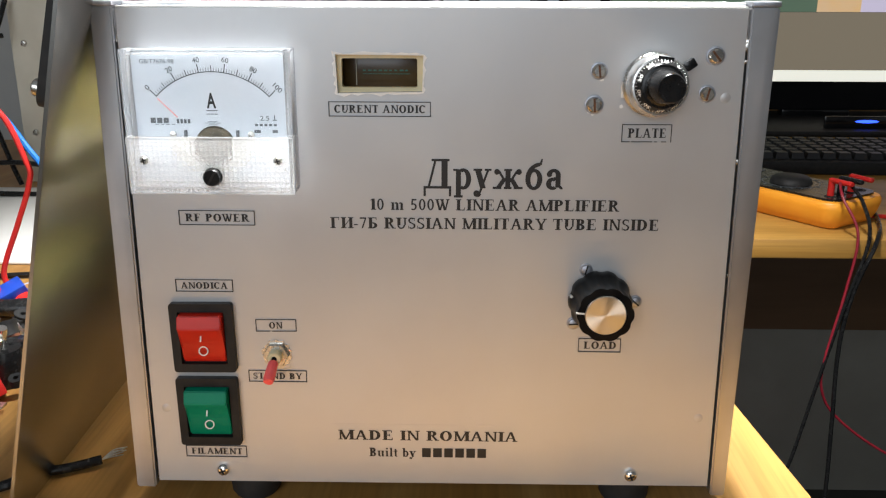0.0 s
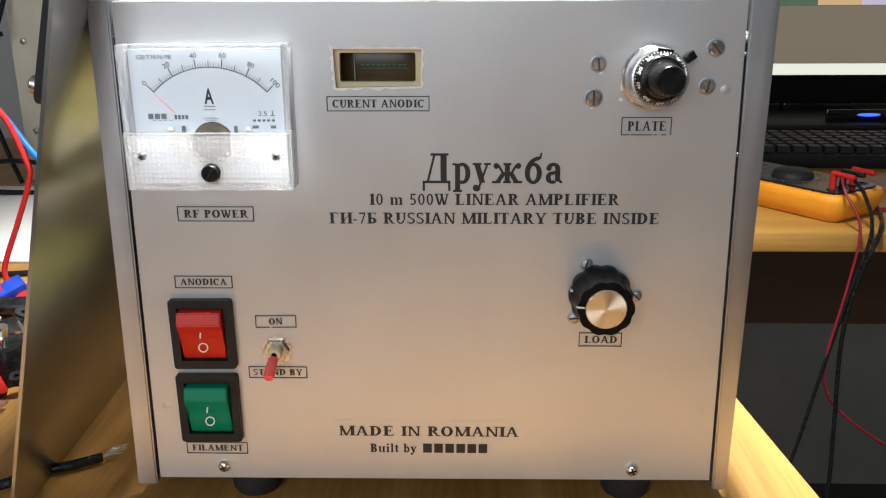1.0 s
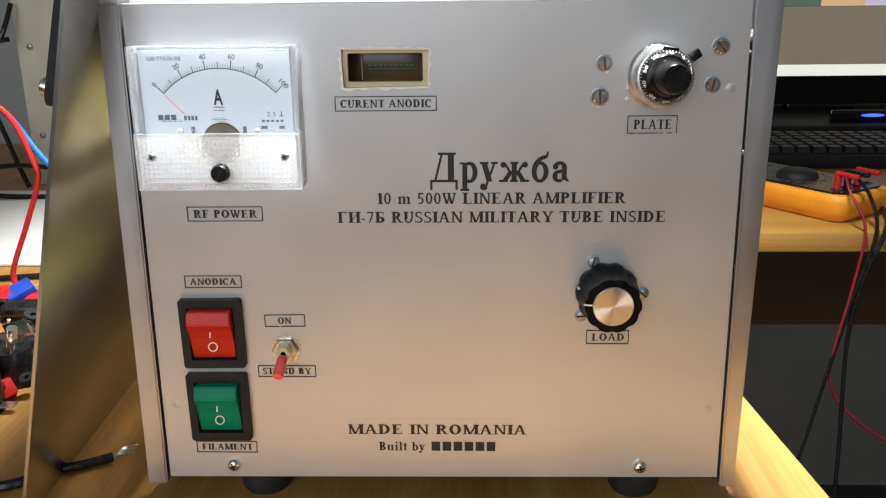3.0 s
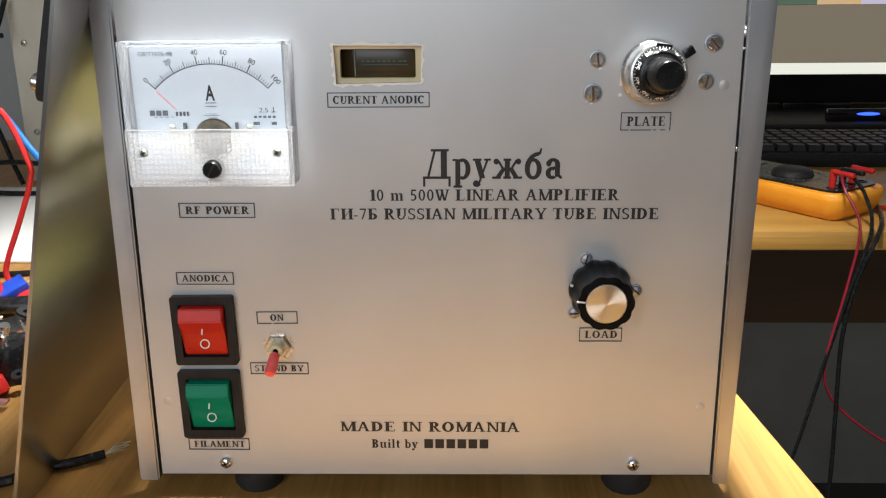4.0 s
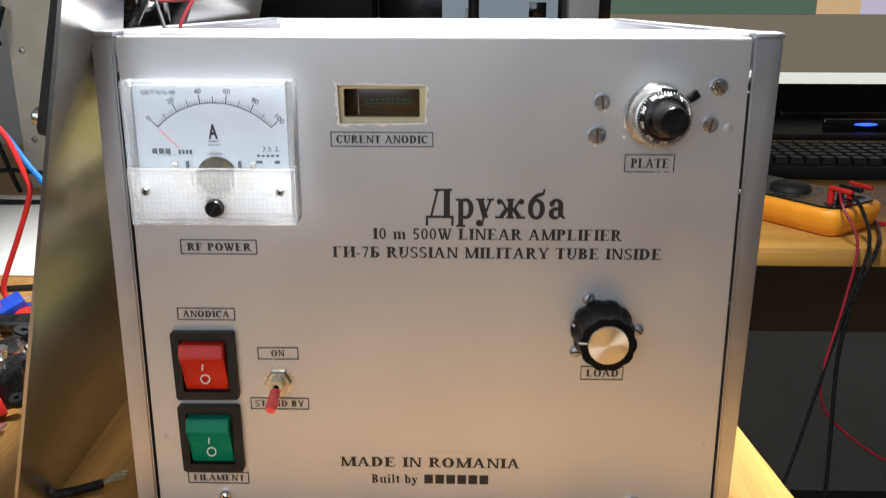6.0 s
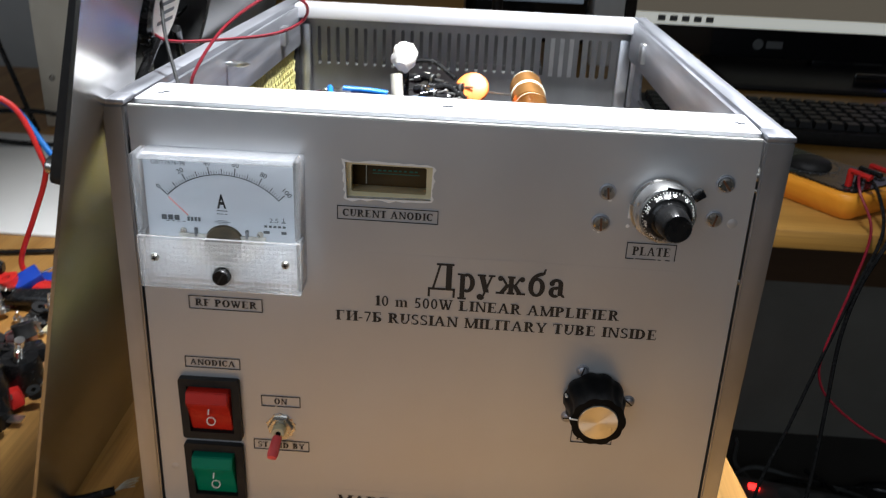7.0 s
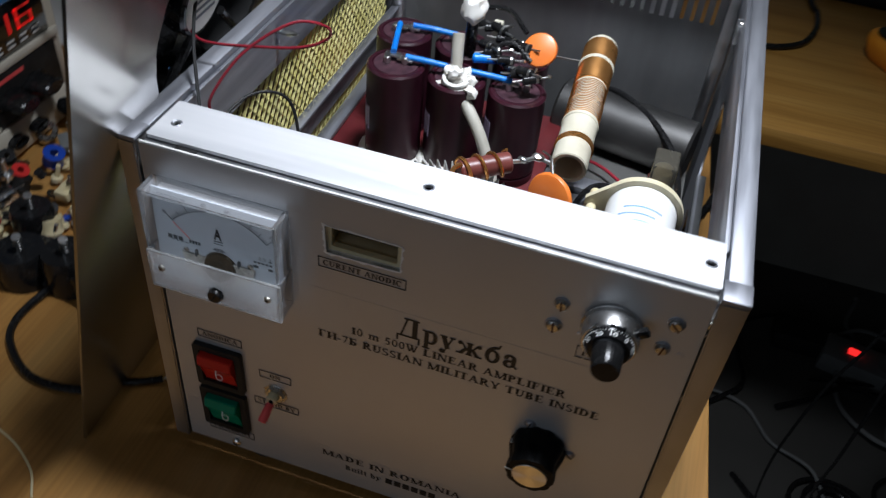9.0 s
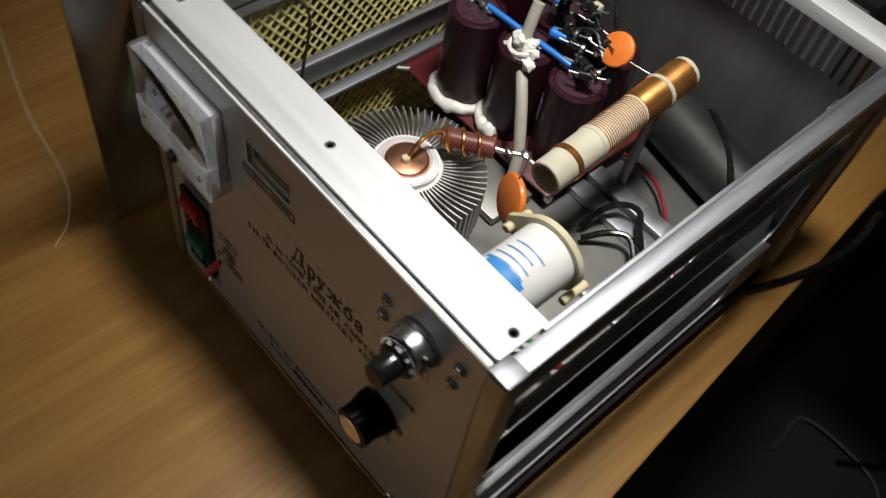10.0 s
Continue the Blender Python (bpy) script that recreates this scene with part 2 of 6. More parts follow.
LED_BLUE = mat("blue_led", (0.03, 0.08, 1.0), 0.3, emit=2.5)
DIGIT = mat("red_digit", (1.0, 0.02, 0.015), 0.3, emit=0.7)
LAMP_GLOW = mat("lamp_diffuser", (1.0, 0.97, 0.92), 0.5, emit=3.0)
METER_GLASS = mat("brown_black_glass", (0.060, 0.036, 0.014), 0.22, colour2=(0.085, 0.052, 0.02), scale=60)
GREEN_PRINT = mat("green_scale_print", (0.02, 0.16, 0.10), 0.4)
BRASS = mat("cream_brass", (0.62, 0.53, 0.30), 0.4, colour2=(0.70, 0.62, 0.40), scale=80)
GREEN_PLASTIC = mat("green_plastic", (0.01, 0.22, 0.05), 0.35)
BLUE_PLASTIC = mat("blue_plastic", (0.012, 0.05, 0.35), 0.35)
PINK = mat("pink_plastic", (0.75, 0.06, 0.10), 0.4)
GLASSY = mat("relay_cover", (0.42, 0.39, 0.31), 0.12, trans=0.85, ior=1.15)

MOVEMENT = mat("dark_meter_movement", (0.05, 0.043, 0.032), 0.4, 0.6, colour2=(0.13, 0.105, 0.07), scale=200)
# lathe-turned discs shine in a fan of rays
nt = SPUN.node_tree
tan = nt.nodes.new("ShaderNodeTangent")
tan.direction_type, tan.axis = "RADIAL", "Y"
nt.links.new(tan.outputs["Tangent"], nt.nodes["Principled BSDF"].inputs["Tangent"])
nt.nodes["Principled BSDF"].inputs["Anisotropic"].default_value = 0.9

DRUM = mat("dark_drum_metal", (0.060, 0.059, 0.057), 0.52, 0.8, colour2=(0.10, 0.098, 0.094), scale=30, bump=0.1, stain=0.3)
# darker aluminium tone; shade on inner strips and side flanges is put into it
INNER = mat("darkened_aluminium", (0.31, 0.315, 0.32), 0.52, 0.8, colour2=(0.38, 0.385, 0.39), scale=50, stretch=(1, 1, 0.2), bump=0.1, stain=0.3)

# ---- mesh helpers ----


def finish(bm, sharp=38):
    bmesh.ops.recalc_face_normals(bm, faces=bm.faces[:])
    for f in bm.faces:
        f.smooth = True
    for e in bm.edges:
        if len(e.link_faces) == 2:
            e.smooth = e.calc_face_angle(3.2) < radians(sharp)
        else:
            e.smooth = False


def part(name, bm, material, parent=None, label="", sharp=38, flat=False):
    """Links a bmesh in world coordinates as one mesh object, under a thing or a part."""
    if not flat:
        finish(bm, sharp)
    me = bpy.data.meshes.new(name)
    bm.to_mesh(me)
    bm.free()
    me.materials.append(material)
    ob = new(name, me)
    if parent is not None:
        ob.parent = parent
        if parent.parent is None:
            ob.matrix_parent_inverse = parent.matrix_basis.inverted()
    if label:
        tagged(ob, label)
    return ob


def thing(name, at, label, category, group="", kind=""):
    ob = new(name)
    ob.empty_display_size = 0.02
    ob.matrix_basis = Matrix.Translation(at)
    return tagged(ob, label, category, group, kind)


def box(bm, x0, x1, y0, y1, z0, z1, bevel=0.0, m=None, seg=2):
    r = bmesh.ops.create_cube(bm, size=1.0)
    vs = r["verts"]
    for v in vs:
        v.co = Vector(((x0 + x1) / 2 + v.co.x * (x1 - x0), (y0 + y1) / 2 + v.co.y * (y1 - y0), (z0 + z1) / 2 + v.co.z * (z1 - z0)))
    if bevel:
        es = list({e for v in vs for e in v.link_edges})
        r2 = bmesh.ops.bevel(bm, geom=es, offset=bevel, segments=seg, affect="EDGES", profile=0.5)
        vs = list({v for f in r2["faces"] for v in f.verts} | {v for v in vs if v.is_valid})
    if m is not None:
        bmesh.ops.transform(bm, matrix=m, verts=vs)
    return bm


def lathe(bm, profile, m, n=40, flute=None):
    """Turns (radius, height) pairs round the local z axis. flute(angle, radius, height) may change the radius."""
    rings = []
    for r, h in profile:
        ring = []
        if r < 1e-6:
            ring = [bm.verts.new(m @ Vector((0, 0, h)))]
        else:
            for i in range(n):
                a = 2 * math.pi * i / n
                q = flute(a, r, h) if flute else r
                ring.append(bm.verts.new(m @ Vector((q * math.cos(a), q * math.sin(a), h))))
        rings.append(ring)
    for p, q in zip(rings, rings[1:]):
        for i in range(n):
            j = (i + 1) % n
            if len(p) == 1 and len(q) == 1:
                continue
            if len(p) == 1:
                bm.faces.new((p[0], q[i], q[j]))
            elif len(q) == 1:
                bm.faces.new((p[i], p[j], q[0]))
            else:
                bm.faces.new((p[i], p[j], q[j], q[i]))
    return bm


def axis(p, q):
    """A pose whose z axis runs from p to q."""
    d = Vector(q) - Vector(p)
    return Matrix.Translation(p) @ d.to_track_quat("Z", "Y").to_matrix().to_4x4()


def rod(bm, p, q, r, n=16, r2=None):
    d = (Vector(q) - Vector(p)).length
    r2 = r if r2 is None else r2
    return lathe(bm, [(0, 0), (r, 0), (r2, d), (0, d)], axis(p, q), n)


def capped(bm, p, q, r, n=28, e=0.0008):
    d = (Vector(q) - Vector(p)).length
    return lathe(bm, [(0, 0), (r - e, 0), (r, e), (r, d - e), (r - e, d), (0, d)], axis(p, q), n)


def curve_points(pts, steps=8):
    pts = [Vector(p) for p in pts]
    ext = [2 * pts[0] - pts[1]] + pts + [2 * pts[-1] - pts[-2]]
    out = []
    for i in range(1, len(ext) - 2):
        a, b, c, d = ext[i - 1:i + 3]
        for k in range(steps):
            t = k / steps
            out.append(0.5 * (2 * b + (c - a) * t + (2 * a - 5 * b + 4 * c - d) * t * t + (3 * b - a - 3 * c + d) * t ** 3))
    out.append(pts[-1])
    return out


def sweep(bm, pts, r, n=8, steps=8, raw=False):
    """A round cable along a smooth line through pts."""
    line = [Vector(p) for p in pts] if raw else curve_points(pts, steps)
    up = Vector((0.13, 0.21, 0.97)).normalized()
    rings = []
    for i, p in enumerate(line):
        t = (line[min(i + 1, len(line) - 1)] - line[max(i - 1, 0)])
        t = t.normalized() if t.length > 1e-9 else Vector((0, 0, 1))
        s = up - up.dot(t) * t
        if s.length < 1e-4:
            s = Vector((1, 0, 0)) - t.x * t
        s.normalize()
        up = s
        w = t.cross(s)
        rings.append([bm.verts.new(p + r * (math.cos(2 * math.pi * k / n) * s + math.sin(2 * math.pi * k / n) * w)) for k in range(n)])
    for a, b in zip(rings, rings[1:]):
        for k in range(n):
            bm.faces.new((a[k], a[(k + 1) % n], b[(k + 1) % n], b[k]))
    bm.faces.new(rings[0][::-1])
    bm.faces.new(rings[-1])
    return bm


def helix(bm, p, q, radius, turns, r, n=6, per=14):
    m, d = axis(p, q), (Vector(q) - Vector(p)).length
    k = max(2, int(turns * per))
    pts = [m @ Vector((radius * math.cos(2 * math.pi * i / per), radius * math.sin(2 * math.pi * i / per), d * i / k)) for i in range(k + 1)]
    return sweep(bm, pts, r, n, raw=True)


def plate(bm, outer, holes, depth, m):
    """A flat plate with holes through it: loops of (u, v) in the plane of m, depth along m's z axis."""
    for z in (0.0, depth):
        edges, loops = [], []
        for loop in [outer] + holes:
            vs = [bm.verts.new(m @ Vector((u, v, z))) for u, v in loop]
            loops.append(vs)
            edges += [bm.edges.new((vs[i], vs[(i + 1) % len(vs)])) for i in range(len(vs))]
        bmesh.ops.triangle_fill(bm, edges=edges, use_beauty=True, use_dissolve=False)
        if z == 0.0:
            first = loops
        else:
            for a, b in zip(first, loops):
                for i in range(len(a)):
                    j = (i + 1) % len(a)
                    bm.faces.new((a[i], a[j], b[j], b[i]))
    return bm


def loft(bm, loops, m):
    """A closed solid through rings of (u, v) at rising heights."""
    rings = [[bm.verts.new(m @ Vector((u, v, h))) for u, v in loop] for h, loop in loops]
    for a, b in zip(rings, rings[1:]):
        for i in range(len(a)):
            j = (i + 1) % len(a)
            bm.faces.new((a[i], a[j], b[j], b[i]))
    bm.faces.new(rings[0][::-1])
    bm.faces.new(rings[-1])
    return bm


def rect(u0, u1, v0, v1):
    return [(u0, v0), (u1, v0), (u1, v1), (u0, v1)]


def round_rect(u0, u1, v0, v1, r, n=6):
    out = []
    for cu, cv, a0 in ((u1 - r, v1 - r, 0), (u0 + r, v1 - r, 90), (u0 + r, v0 + r, 180), (u1 - r, v0 + r, 270)):
        out += [(cu + r * math.cos(radians(a0 + 90 * i / n)), cv + r * math.sin(radians(a0 + 90 * i / n))) for i in range(n + 1)]
    return out


def ring_loop(u, v, r, n=24, rough=0.0):
    rnd = random.Random(5)
    return [(u + (r + rnd.uniform(-rough, rough)) * math.cos(2 * math.pi * i / n), v + (r + rnd.uniform(-rough, rough)) * math.sin(2 * math.pi * i / n)) for i in range(n)]


# planes: u, v, depth
FACE = Matrix(((1, 0, 0, 0), (0, 0, 1, 0), (0, 1, 0, 0), (0, 0, 0, 1)))          # u = x, v = z, depth = +y
SIDE = Matrix(((0, 0, 1, 0), (1, 0, 0, 0), (0, 1, 0, 0), (0, 0, 0, 1)))          # u = y, v = z, depth = +x


def face_at(y):
    return Matrix.Translation((0, y, 0)) @ FACE


def side_at(x):
    return Matrix.Translation((x, 0, 0)) @ SIDE


def skew(bm):
    """Shears the cabinet's back sideways and down and shortens its depths along y, to fit the camera's view."""
    for v in bm.verts:
        if v.co.y > 0.0:
            v.co.y *= 0.92
            v.co.x -= 0.0095 * v.co.y
            v.co.z -= 0.024 * v.co.y * min(1.0, max(0.0, v.co.z / 0.2))
    return bm


TURN_TO_FACE = Matrix.Rotation(radians(90), 4, "X")


def writing(name, text, x, y, z, width, height, material, parent, bold=0.0, m=None, spacing=1.0):
    """Raised print on a face towards -y: its left end, its base line and its size."""
    cu = bpy.data.curves.new(name, "FONT")
    cu.body, cu.size, cu.offset, cu.space_character, cu.extrude = text, 1.0, bold, spacing, 0.0
    tmp = new(name, cu)
    me = bpy.data.meshes.new_from_object(tmp.evaluated_get(bpy.context.evaluated_depsgraph_get()))
    bpy.data.objects.remove(tmp)
    bm = bmesh.new()
    bm.from_mesh(me)
    bpy.data.meshes.remove(me)
    if not bm.verts:
        return None
    lo = [min(v.co[i] for v in bm.verts) for i in (0, 1)]
    hi = [max(v.co[i] for v in bm.verts) for i in (0, 1)]
    sx, sy = width / (hi[0] - lo[0]), height / 0.72
    for v in bm.verts:
        v.co = Vector((x + (v.co.x - lo[0]) * sx, y, z + v.co.y * sy))
        if m is not None:
            v.co = m @ v.co
    return part(name, bm, material, parent, flat=True)


def bar(bm, x0, x1, z0, z1, y, t=0.00012):
    return box(bm, x0, x1, y - t, y + t, z0, z1)

# ---- the room ----


def slab(name, x0, x1, y0, y1, z0, z1, material, label, bevel=0.0):
    return tagged(part(name, box(bmesh.new(), x0, x1, y0, y1, z0, z1, bevel), material), label, name.split("_")[0], kind="structure")


slab("floor", -2.0, 2.2, -2.0, 1.75, -0.90, -0.82, FLOOR, "grey floor under the desks, toned down for shade")
slab("ceiling", -2.0, 2.2, -2.0, 1.75, 1.75, 1.82, CEILING, "white painted ceiling")
slab("wall_north", -2.0, 2.2, 1.75, 1.85, -0.90, 1.82, GREY_WALL, "grey painted wall behind the desks")
slab("wall_west", -2.1, -2.0, -2.0, 1.85, -0.90, 1.82, WHITE_WALL, "off-white painted wall")
slab("wall_east", 2.2, 2.3, -2.0, 1.85, -0.90, 1.82, WHITE_WALL, "off-white painted wall")
# this wall and its opening are assumed, out of view behind the fill
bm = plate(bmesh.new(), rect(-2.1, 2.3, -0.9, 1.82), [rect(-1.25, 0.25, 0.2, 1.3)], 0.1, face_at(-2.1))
tagged(part("wall_south", bm, WHITE_WALL), "unseen off-white wall with an assumed opening", "wall", kind="structure")

# fixture is assumed and unseen; the overhead light follows from the bench shadow
lamp = thing("desk_lamp", (0.02, 0.62, 0.0), "dark desk lamp with its head over the amplifier", "lamp")
part("shade", lathe(bmesh.new(), [(0.070, 0.0), (0.074, 0.0), (0.076, 0.004), (0.055, 0.045), (0.030, 0.070), (0.0, 0.072)], Matrix.Translation((0.06, 0.127, 0.795)), 40), BLACK_MATT, lamp)
part("diffuser", lathe(bmesh.new(), [(0.0, 0.0), (0.066, 0.0), (0.068, 0.002), (0.0, 0.003)], Matrix.Translation((0.06, 0.127, 0.803)), 40), LAMP_GLOW, lamp, "glowing white diffuser")
part("arm", sweep(bmesh.new(), [(0.06, 0.127, 0.866), (0.03, 0.25, 0.98), (0.025, 0.62, 1.02), (0.02, 0.80, 0.60), (0.02, 0.80, 0.02)], 0.007, 10), BLACK_MATT, lamp)
part("base", lathe(bmesh.new(), [(0, 0.02), (0.06, 0.02), (0.075, 0.012), (0.078, 0.0), (0, 0)], Matrix.Translation((0.02, 0.80, 0.0)), 36), BLACK_MATT, lamp)

# ---- desks ----
desk = thing("workbench", (-0.4, 0.1, -0.82), "light beech laminate workbench under the amplifier", "desk")
bm = plate(bmesh.new(), [(-1.3, -0.30), (0.196, -0.30), (0.1335, 0.4690), (0.1335, 0.95), (-1.3, 0.95)], [], 0.022, Matrix.Translation((0, 0, -0.022)))
bmesh.ops.bevel(bm, geom=[e for e in bm.edges if len(e.link_faces) == 2 and e.calc_face_angle(0) > 0.8], offset=0.0015, segments=2, affect="EDGES")
part("desktop", bm, WOOD_Y, desk)
for x in (-1.26, 0.10):
    for y in (-0.26, 0.90):
        part("leg", box(bmesh.new(), x - 0.02, x + 0.02, y - 0.02, y + 0.02, -0.82, -0.0225, 0.002), BROWN_BOARD, desk)
desk2 = thing("computer_desk", (0.9, 1.0, -0.73), "light beech laminate computer desk beside the workbench", "desk")
part("desktop", box(bmesh.new(), 0.1342, 1.6, 0.470, 1.55, -0.020, 0.0, 0.002), WOOD, desk2)
part("desk_return", box(bmesh.new(), -0.45, 0.1338, 1.03, 1.55, -0.020, 0.0, 0.002), WOOD, desk2)
part("back_board", box(bmesh.new(), 0.18, 1.58, 1.16, 1.18, -0.375, -0.0205, 0.001), BROWN_BOARD, desk2, "dark brown board under the desktop")
part("modesty_panel", box(bmesh.new(), 0.18, 1.58, 1.185, 1.20, -0.729, -0.0205, 0.001), UNDER_PANEL, desk2, "grey back panel")
part("side_panel", box(bmesh.new(), 1.56, 1.59, 0.55, 1.15, -0.73, -0.0205, 0.001), BROWN_BOARD, desk2)

# ---- the amplifier cabinet ----
amp = thing("linear_amplifier", (0.0, 0.17, 0.0), "home-built grey metal radio amplifier with its lid off on the workbench", "amplifier")
PL, PR, PB, PT = -0.1238, 0.1155, 0.0140, 0.2180

# front panel with its meter window and holes
bm = plate(bmesh.new(), [(-0.1262, PB), (0.1172, PB + 0.0012), (0.1143, PT), (PL, PT)],
           [[(-0.0402, 0.1862), (-0.0075, 0.1868), (-0.0070, 0.2005), (-0.0408, 0.2008)]], 0.0016, face_at(0.0))
part("front_panel", bm, PANEL, amp, "light grey printed front panel")
bm = bmesh.new()
box(bm, PL, 0.1142, 0.0002, 0.0014, PT + 0.0001, PT + 0.0007, 0.0002)
part("panel_edge", bm, PAPER, amp, "white cut edge of the panel film")

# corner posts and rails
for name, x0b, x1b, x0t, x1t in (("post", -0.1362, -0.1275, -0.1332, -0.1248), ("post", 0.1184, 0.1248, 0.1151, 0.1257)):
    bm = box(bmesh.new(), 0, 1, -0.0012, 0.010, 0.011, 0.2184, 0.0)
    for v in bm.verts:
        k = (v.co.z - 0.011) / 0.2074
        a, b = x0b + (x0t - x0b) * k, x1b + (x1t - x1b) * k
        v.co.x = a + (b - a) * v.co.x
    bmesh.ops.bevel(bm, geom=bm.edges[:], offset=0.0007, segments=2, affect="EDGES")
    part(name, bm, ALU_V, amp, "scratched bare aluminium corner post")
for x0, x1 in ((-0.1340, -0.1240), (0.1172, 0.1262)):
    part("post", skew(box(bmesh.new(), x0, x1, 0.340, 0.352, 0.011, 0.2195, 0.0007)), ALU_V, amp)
part("side_rail", skew(box(bmesh.new(), -0.1334, -0.1240, 0.0101, 0.352, 0.2000, 0.2205, 0.0007)), ALU_DULL, amp, "dull aluminium top rail")
part("side_rail", skew(box(bmesh.new(), 0.1166, 0.1257, 0.0101, 0.352, 0.2000, 0.2205, 0.0007)), ALU_DULL, amp, "dull aluminium top rail")
for x0, x1 in ((-0.1334, -0.1244), (0.1152, 0.1259)):
    part("rail_end", box(bmesh.new(), x0, x1, -0.0013, 0.0100, 0.2185, 0.2206, 0.0005), ALU_DULL, amp, "dull aluminium end of the top rail")
part("rail_strip", skew(box(bmesh.new(), 0.1142, 0.1164, 0.031, 0.338, 0.1930, 0.2190, 0.0004)), ALU_DULL, amp)
part("rail_strip", skew(box(bmesh.new(), -0.1232, -0.1212, 0.031, 0.338, 0.1900, 0.2180, 0.0004)), ALU_DULL, amp)
# the whiter metal puts the light on this rail into its colour
part("rear_rail", skew(box(bmesh.new(), -0.1238, 0.1170, 0.330, 0.352, 0.2105, 0.2200, 0.0008)), ALU_WHITE, amp, "aluminium rear rail, paler to stand in for light")
part("front_lip", box(bmesh.new(), PL + 0.001, 0.1140, 0.0018, 0.0040, 0.2065, 0.2178, 0.0003), ALU, amp)
part("front_lip", box(bmesh.new(), PL + 0.001, 0.1140, 0.0044, 0.0090, 0.2065, 0.2176, 0.0003), ALU_DULL, amp)

# a black box stands in for the shade in a notch near one end of the panel edge
part("notch_shade", box(bmesh.new(), -0.1085, -0.0985, 0.0016, 0.0043, 0.2172, 0.2182, 0.0003), DARK, amp)
# top flange of the front with three screw holes
HOLES = [(-0.1150, 0.0160), (-0.003, 0.0178), (0.1098, 0.0172)]
bm = plate(bmesh.new(), round_rect(-0.1228, 0.1148, 0.0044, 0.0312, 0.0012, 3), [ring_loop(x, y, 0.0017, 16) for x, y in HOLES], 0.0016, Matrix.Translation((0, 0, 0.2182)))
part("top_flange", bm, ALU_WHITE, amp, "bright sanded aluminium top flange")
for x, y in HOLES:
    # black cup put in each hole to paint the shade inside it
    part("hole_shade", lathe(bmesh.new(), [(0.0017, 0.0), (0.0017, -0.006), (0.0, -0.006)], Matrix.Translation((x, y, 0.2190)), 16), DARK, amp)
    part("burr", lathe(bmesh.new(), [(0.0017, 0.0), (0.0021, 0.0003), (0.0025, 0.0)], Matrix.Translation((x, y, 0.2198)), 16), ALU_DULL, amp)

# black strips added behind the gaps beside the panel, to block leaking light and stand in for shade
for x0, x1 in ((-0.1300, -0.1205), (0.1125, 0.1186)):
    part("gap_shade", box(bmesh.new(), x0, x1, 0.0019, 0.0032, 0.0142, 0.2050), DARK, amp)
part("gap_shade", box(bmesh.new(), -0.1280, 0.1186, 0.0030, 0.0045, 0.0142, 0.0300), DARK, amp)

# small steel pieces added to give the metallic glints in the gap
for z, h in ((0.2040, 0.0016), (0.1985, 0.0007), (0.1600, 0.0010), (0.1130, 0.0007), (0.0450, 0.0006)):
    part("gap_glint", box(bmesh.new(), 0.1146 + 0.004 * (0.204 - z) / 0.19, 0.1166 + 0.003 * (0.204 - z) / 0.19, 0.0005, 0.0018, z - h, z + h, 0.0003), STEEL, amp, "small steel piece added in the gap for its glint")
# rear panel with ventilation slots
slots = []
for i in range(33):
    u = -0.1175 + i * 0.00680
    if i in (26, 27, 28):
        continue
    slots.append(round_rect(u, u + 0.0026, 0.1745, 0.2030, 0.0012, 3))
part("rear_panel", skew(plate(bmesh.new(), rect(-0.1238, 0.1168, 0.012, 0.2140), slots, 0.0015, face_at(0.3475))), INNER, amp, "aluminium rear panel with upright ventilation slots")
for i in (26, 27, 28):
    u = -0.1175 + i * 0.00680
    part("slot_groove", skew(box(bmesh.new(), u, u + 0.003, 0.3470, 0.3474, 0.1745, 0.2030)), ALU, amp)
for x0, x1 in ((-0.1238, -0.1150), (0.1080, 0.1165)):
    part("corner_angle", skew(box(bmesh.new(), x0, x1, 0.3420, 0.3465, 0.060, 0.2050, 0.001)), ALU, amp, "bright corner angle")

# right side: a plate with two long round-ended openings
bm = plate(bmesh.new(), rect(0.011, 0.3395, 0.012, 0.1995),
           [round_rect(0.018, 0.312, 0.1690, 0.1975, 0.012), round_rect(0.018, 0.300, 0.0880, 0.150, 0.014), round_rect(0.018, 0.285, 0.022, 0.066, 0.012)], 0.0014, side_at(0.1205))
part("side_panel", skew(bm), ALU_DULL, amp, "dull aluminium side panel with long round-ended openings")
# darkened metal on these edges stands in for weaker lamp light
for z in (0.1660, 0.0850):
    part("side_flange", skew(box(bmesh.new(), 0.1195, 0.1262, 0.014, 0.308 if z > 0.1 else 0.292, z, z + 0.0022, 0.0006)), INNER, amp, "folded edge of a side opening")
for x, y, z in ((0.1222, 0.273, 0.2145), (-0.1225, 0.273, 0.214)):
    bm = lathe(bmesh.new(), [(0, 0.0022), (0.0018, 0.0020), (0.0026, 0.0008), (0.0028, 0)], axis((x - 0.0085, y, z - 0.004), (x - 0.02, y, z + 0.002)), 14)
    part("rail_screw", skew(bm), STEEL, amp)
    part("bracket", skew(box(bmesh.new(), x - 0.0110 if x > 0 else x + 0.001, x - 0.0075 if x > 0 else x + 0.005, y - 0.006, y + 0.006, z - 0.014, z - 0.002, 0.0006)), ALU, amp)

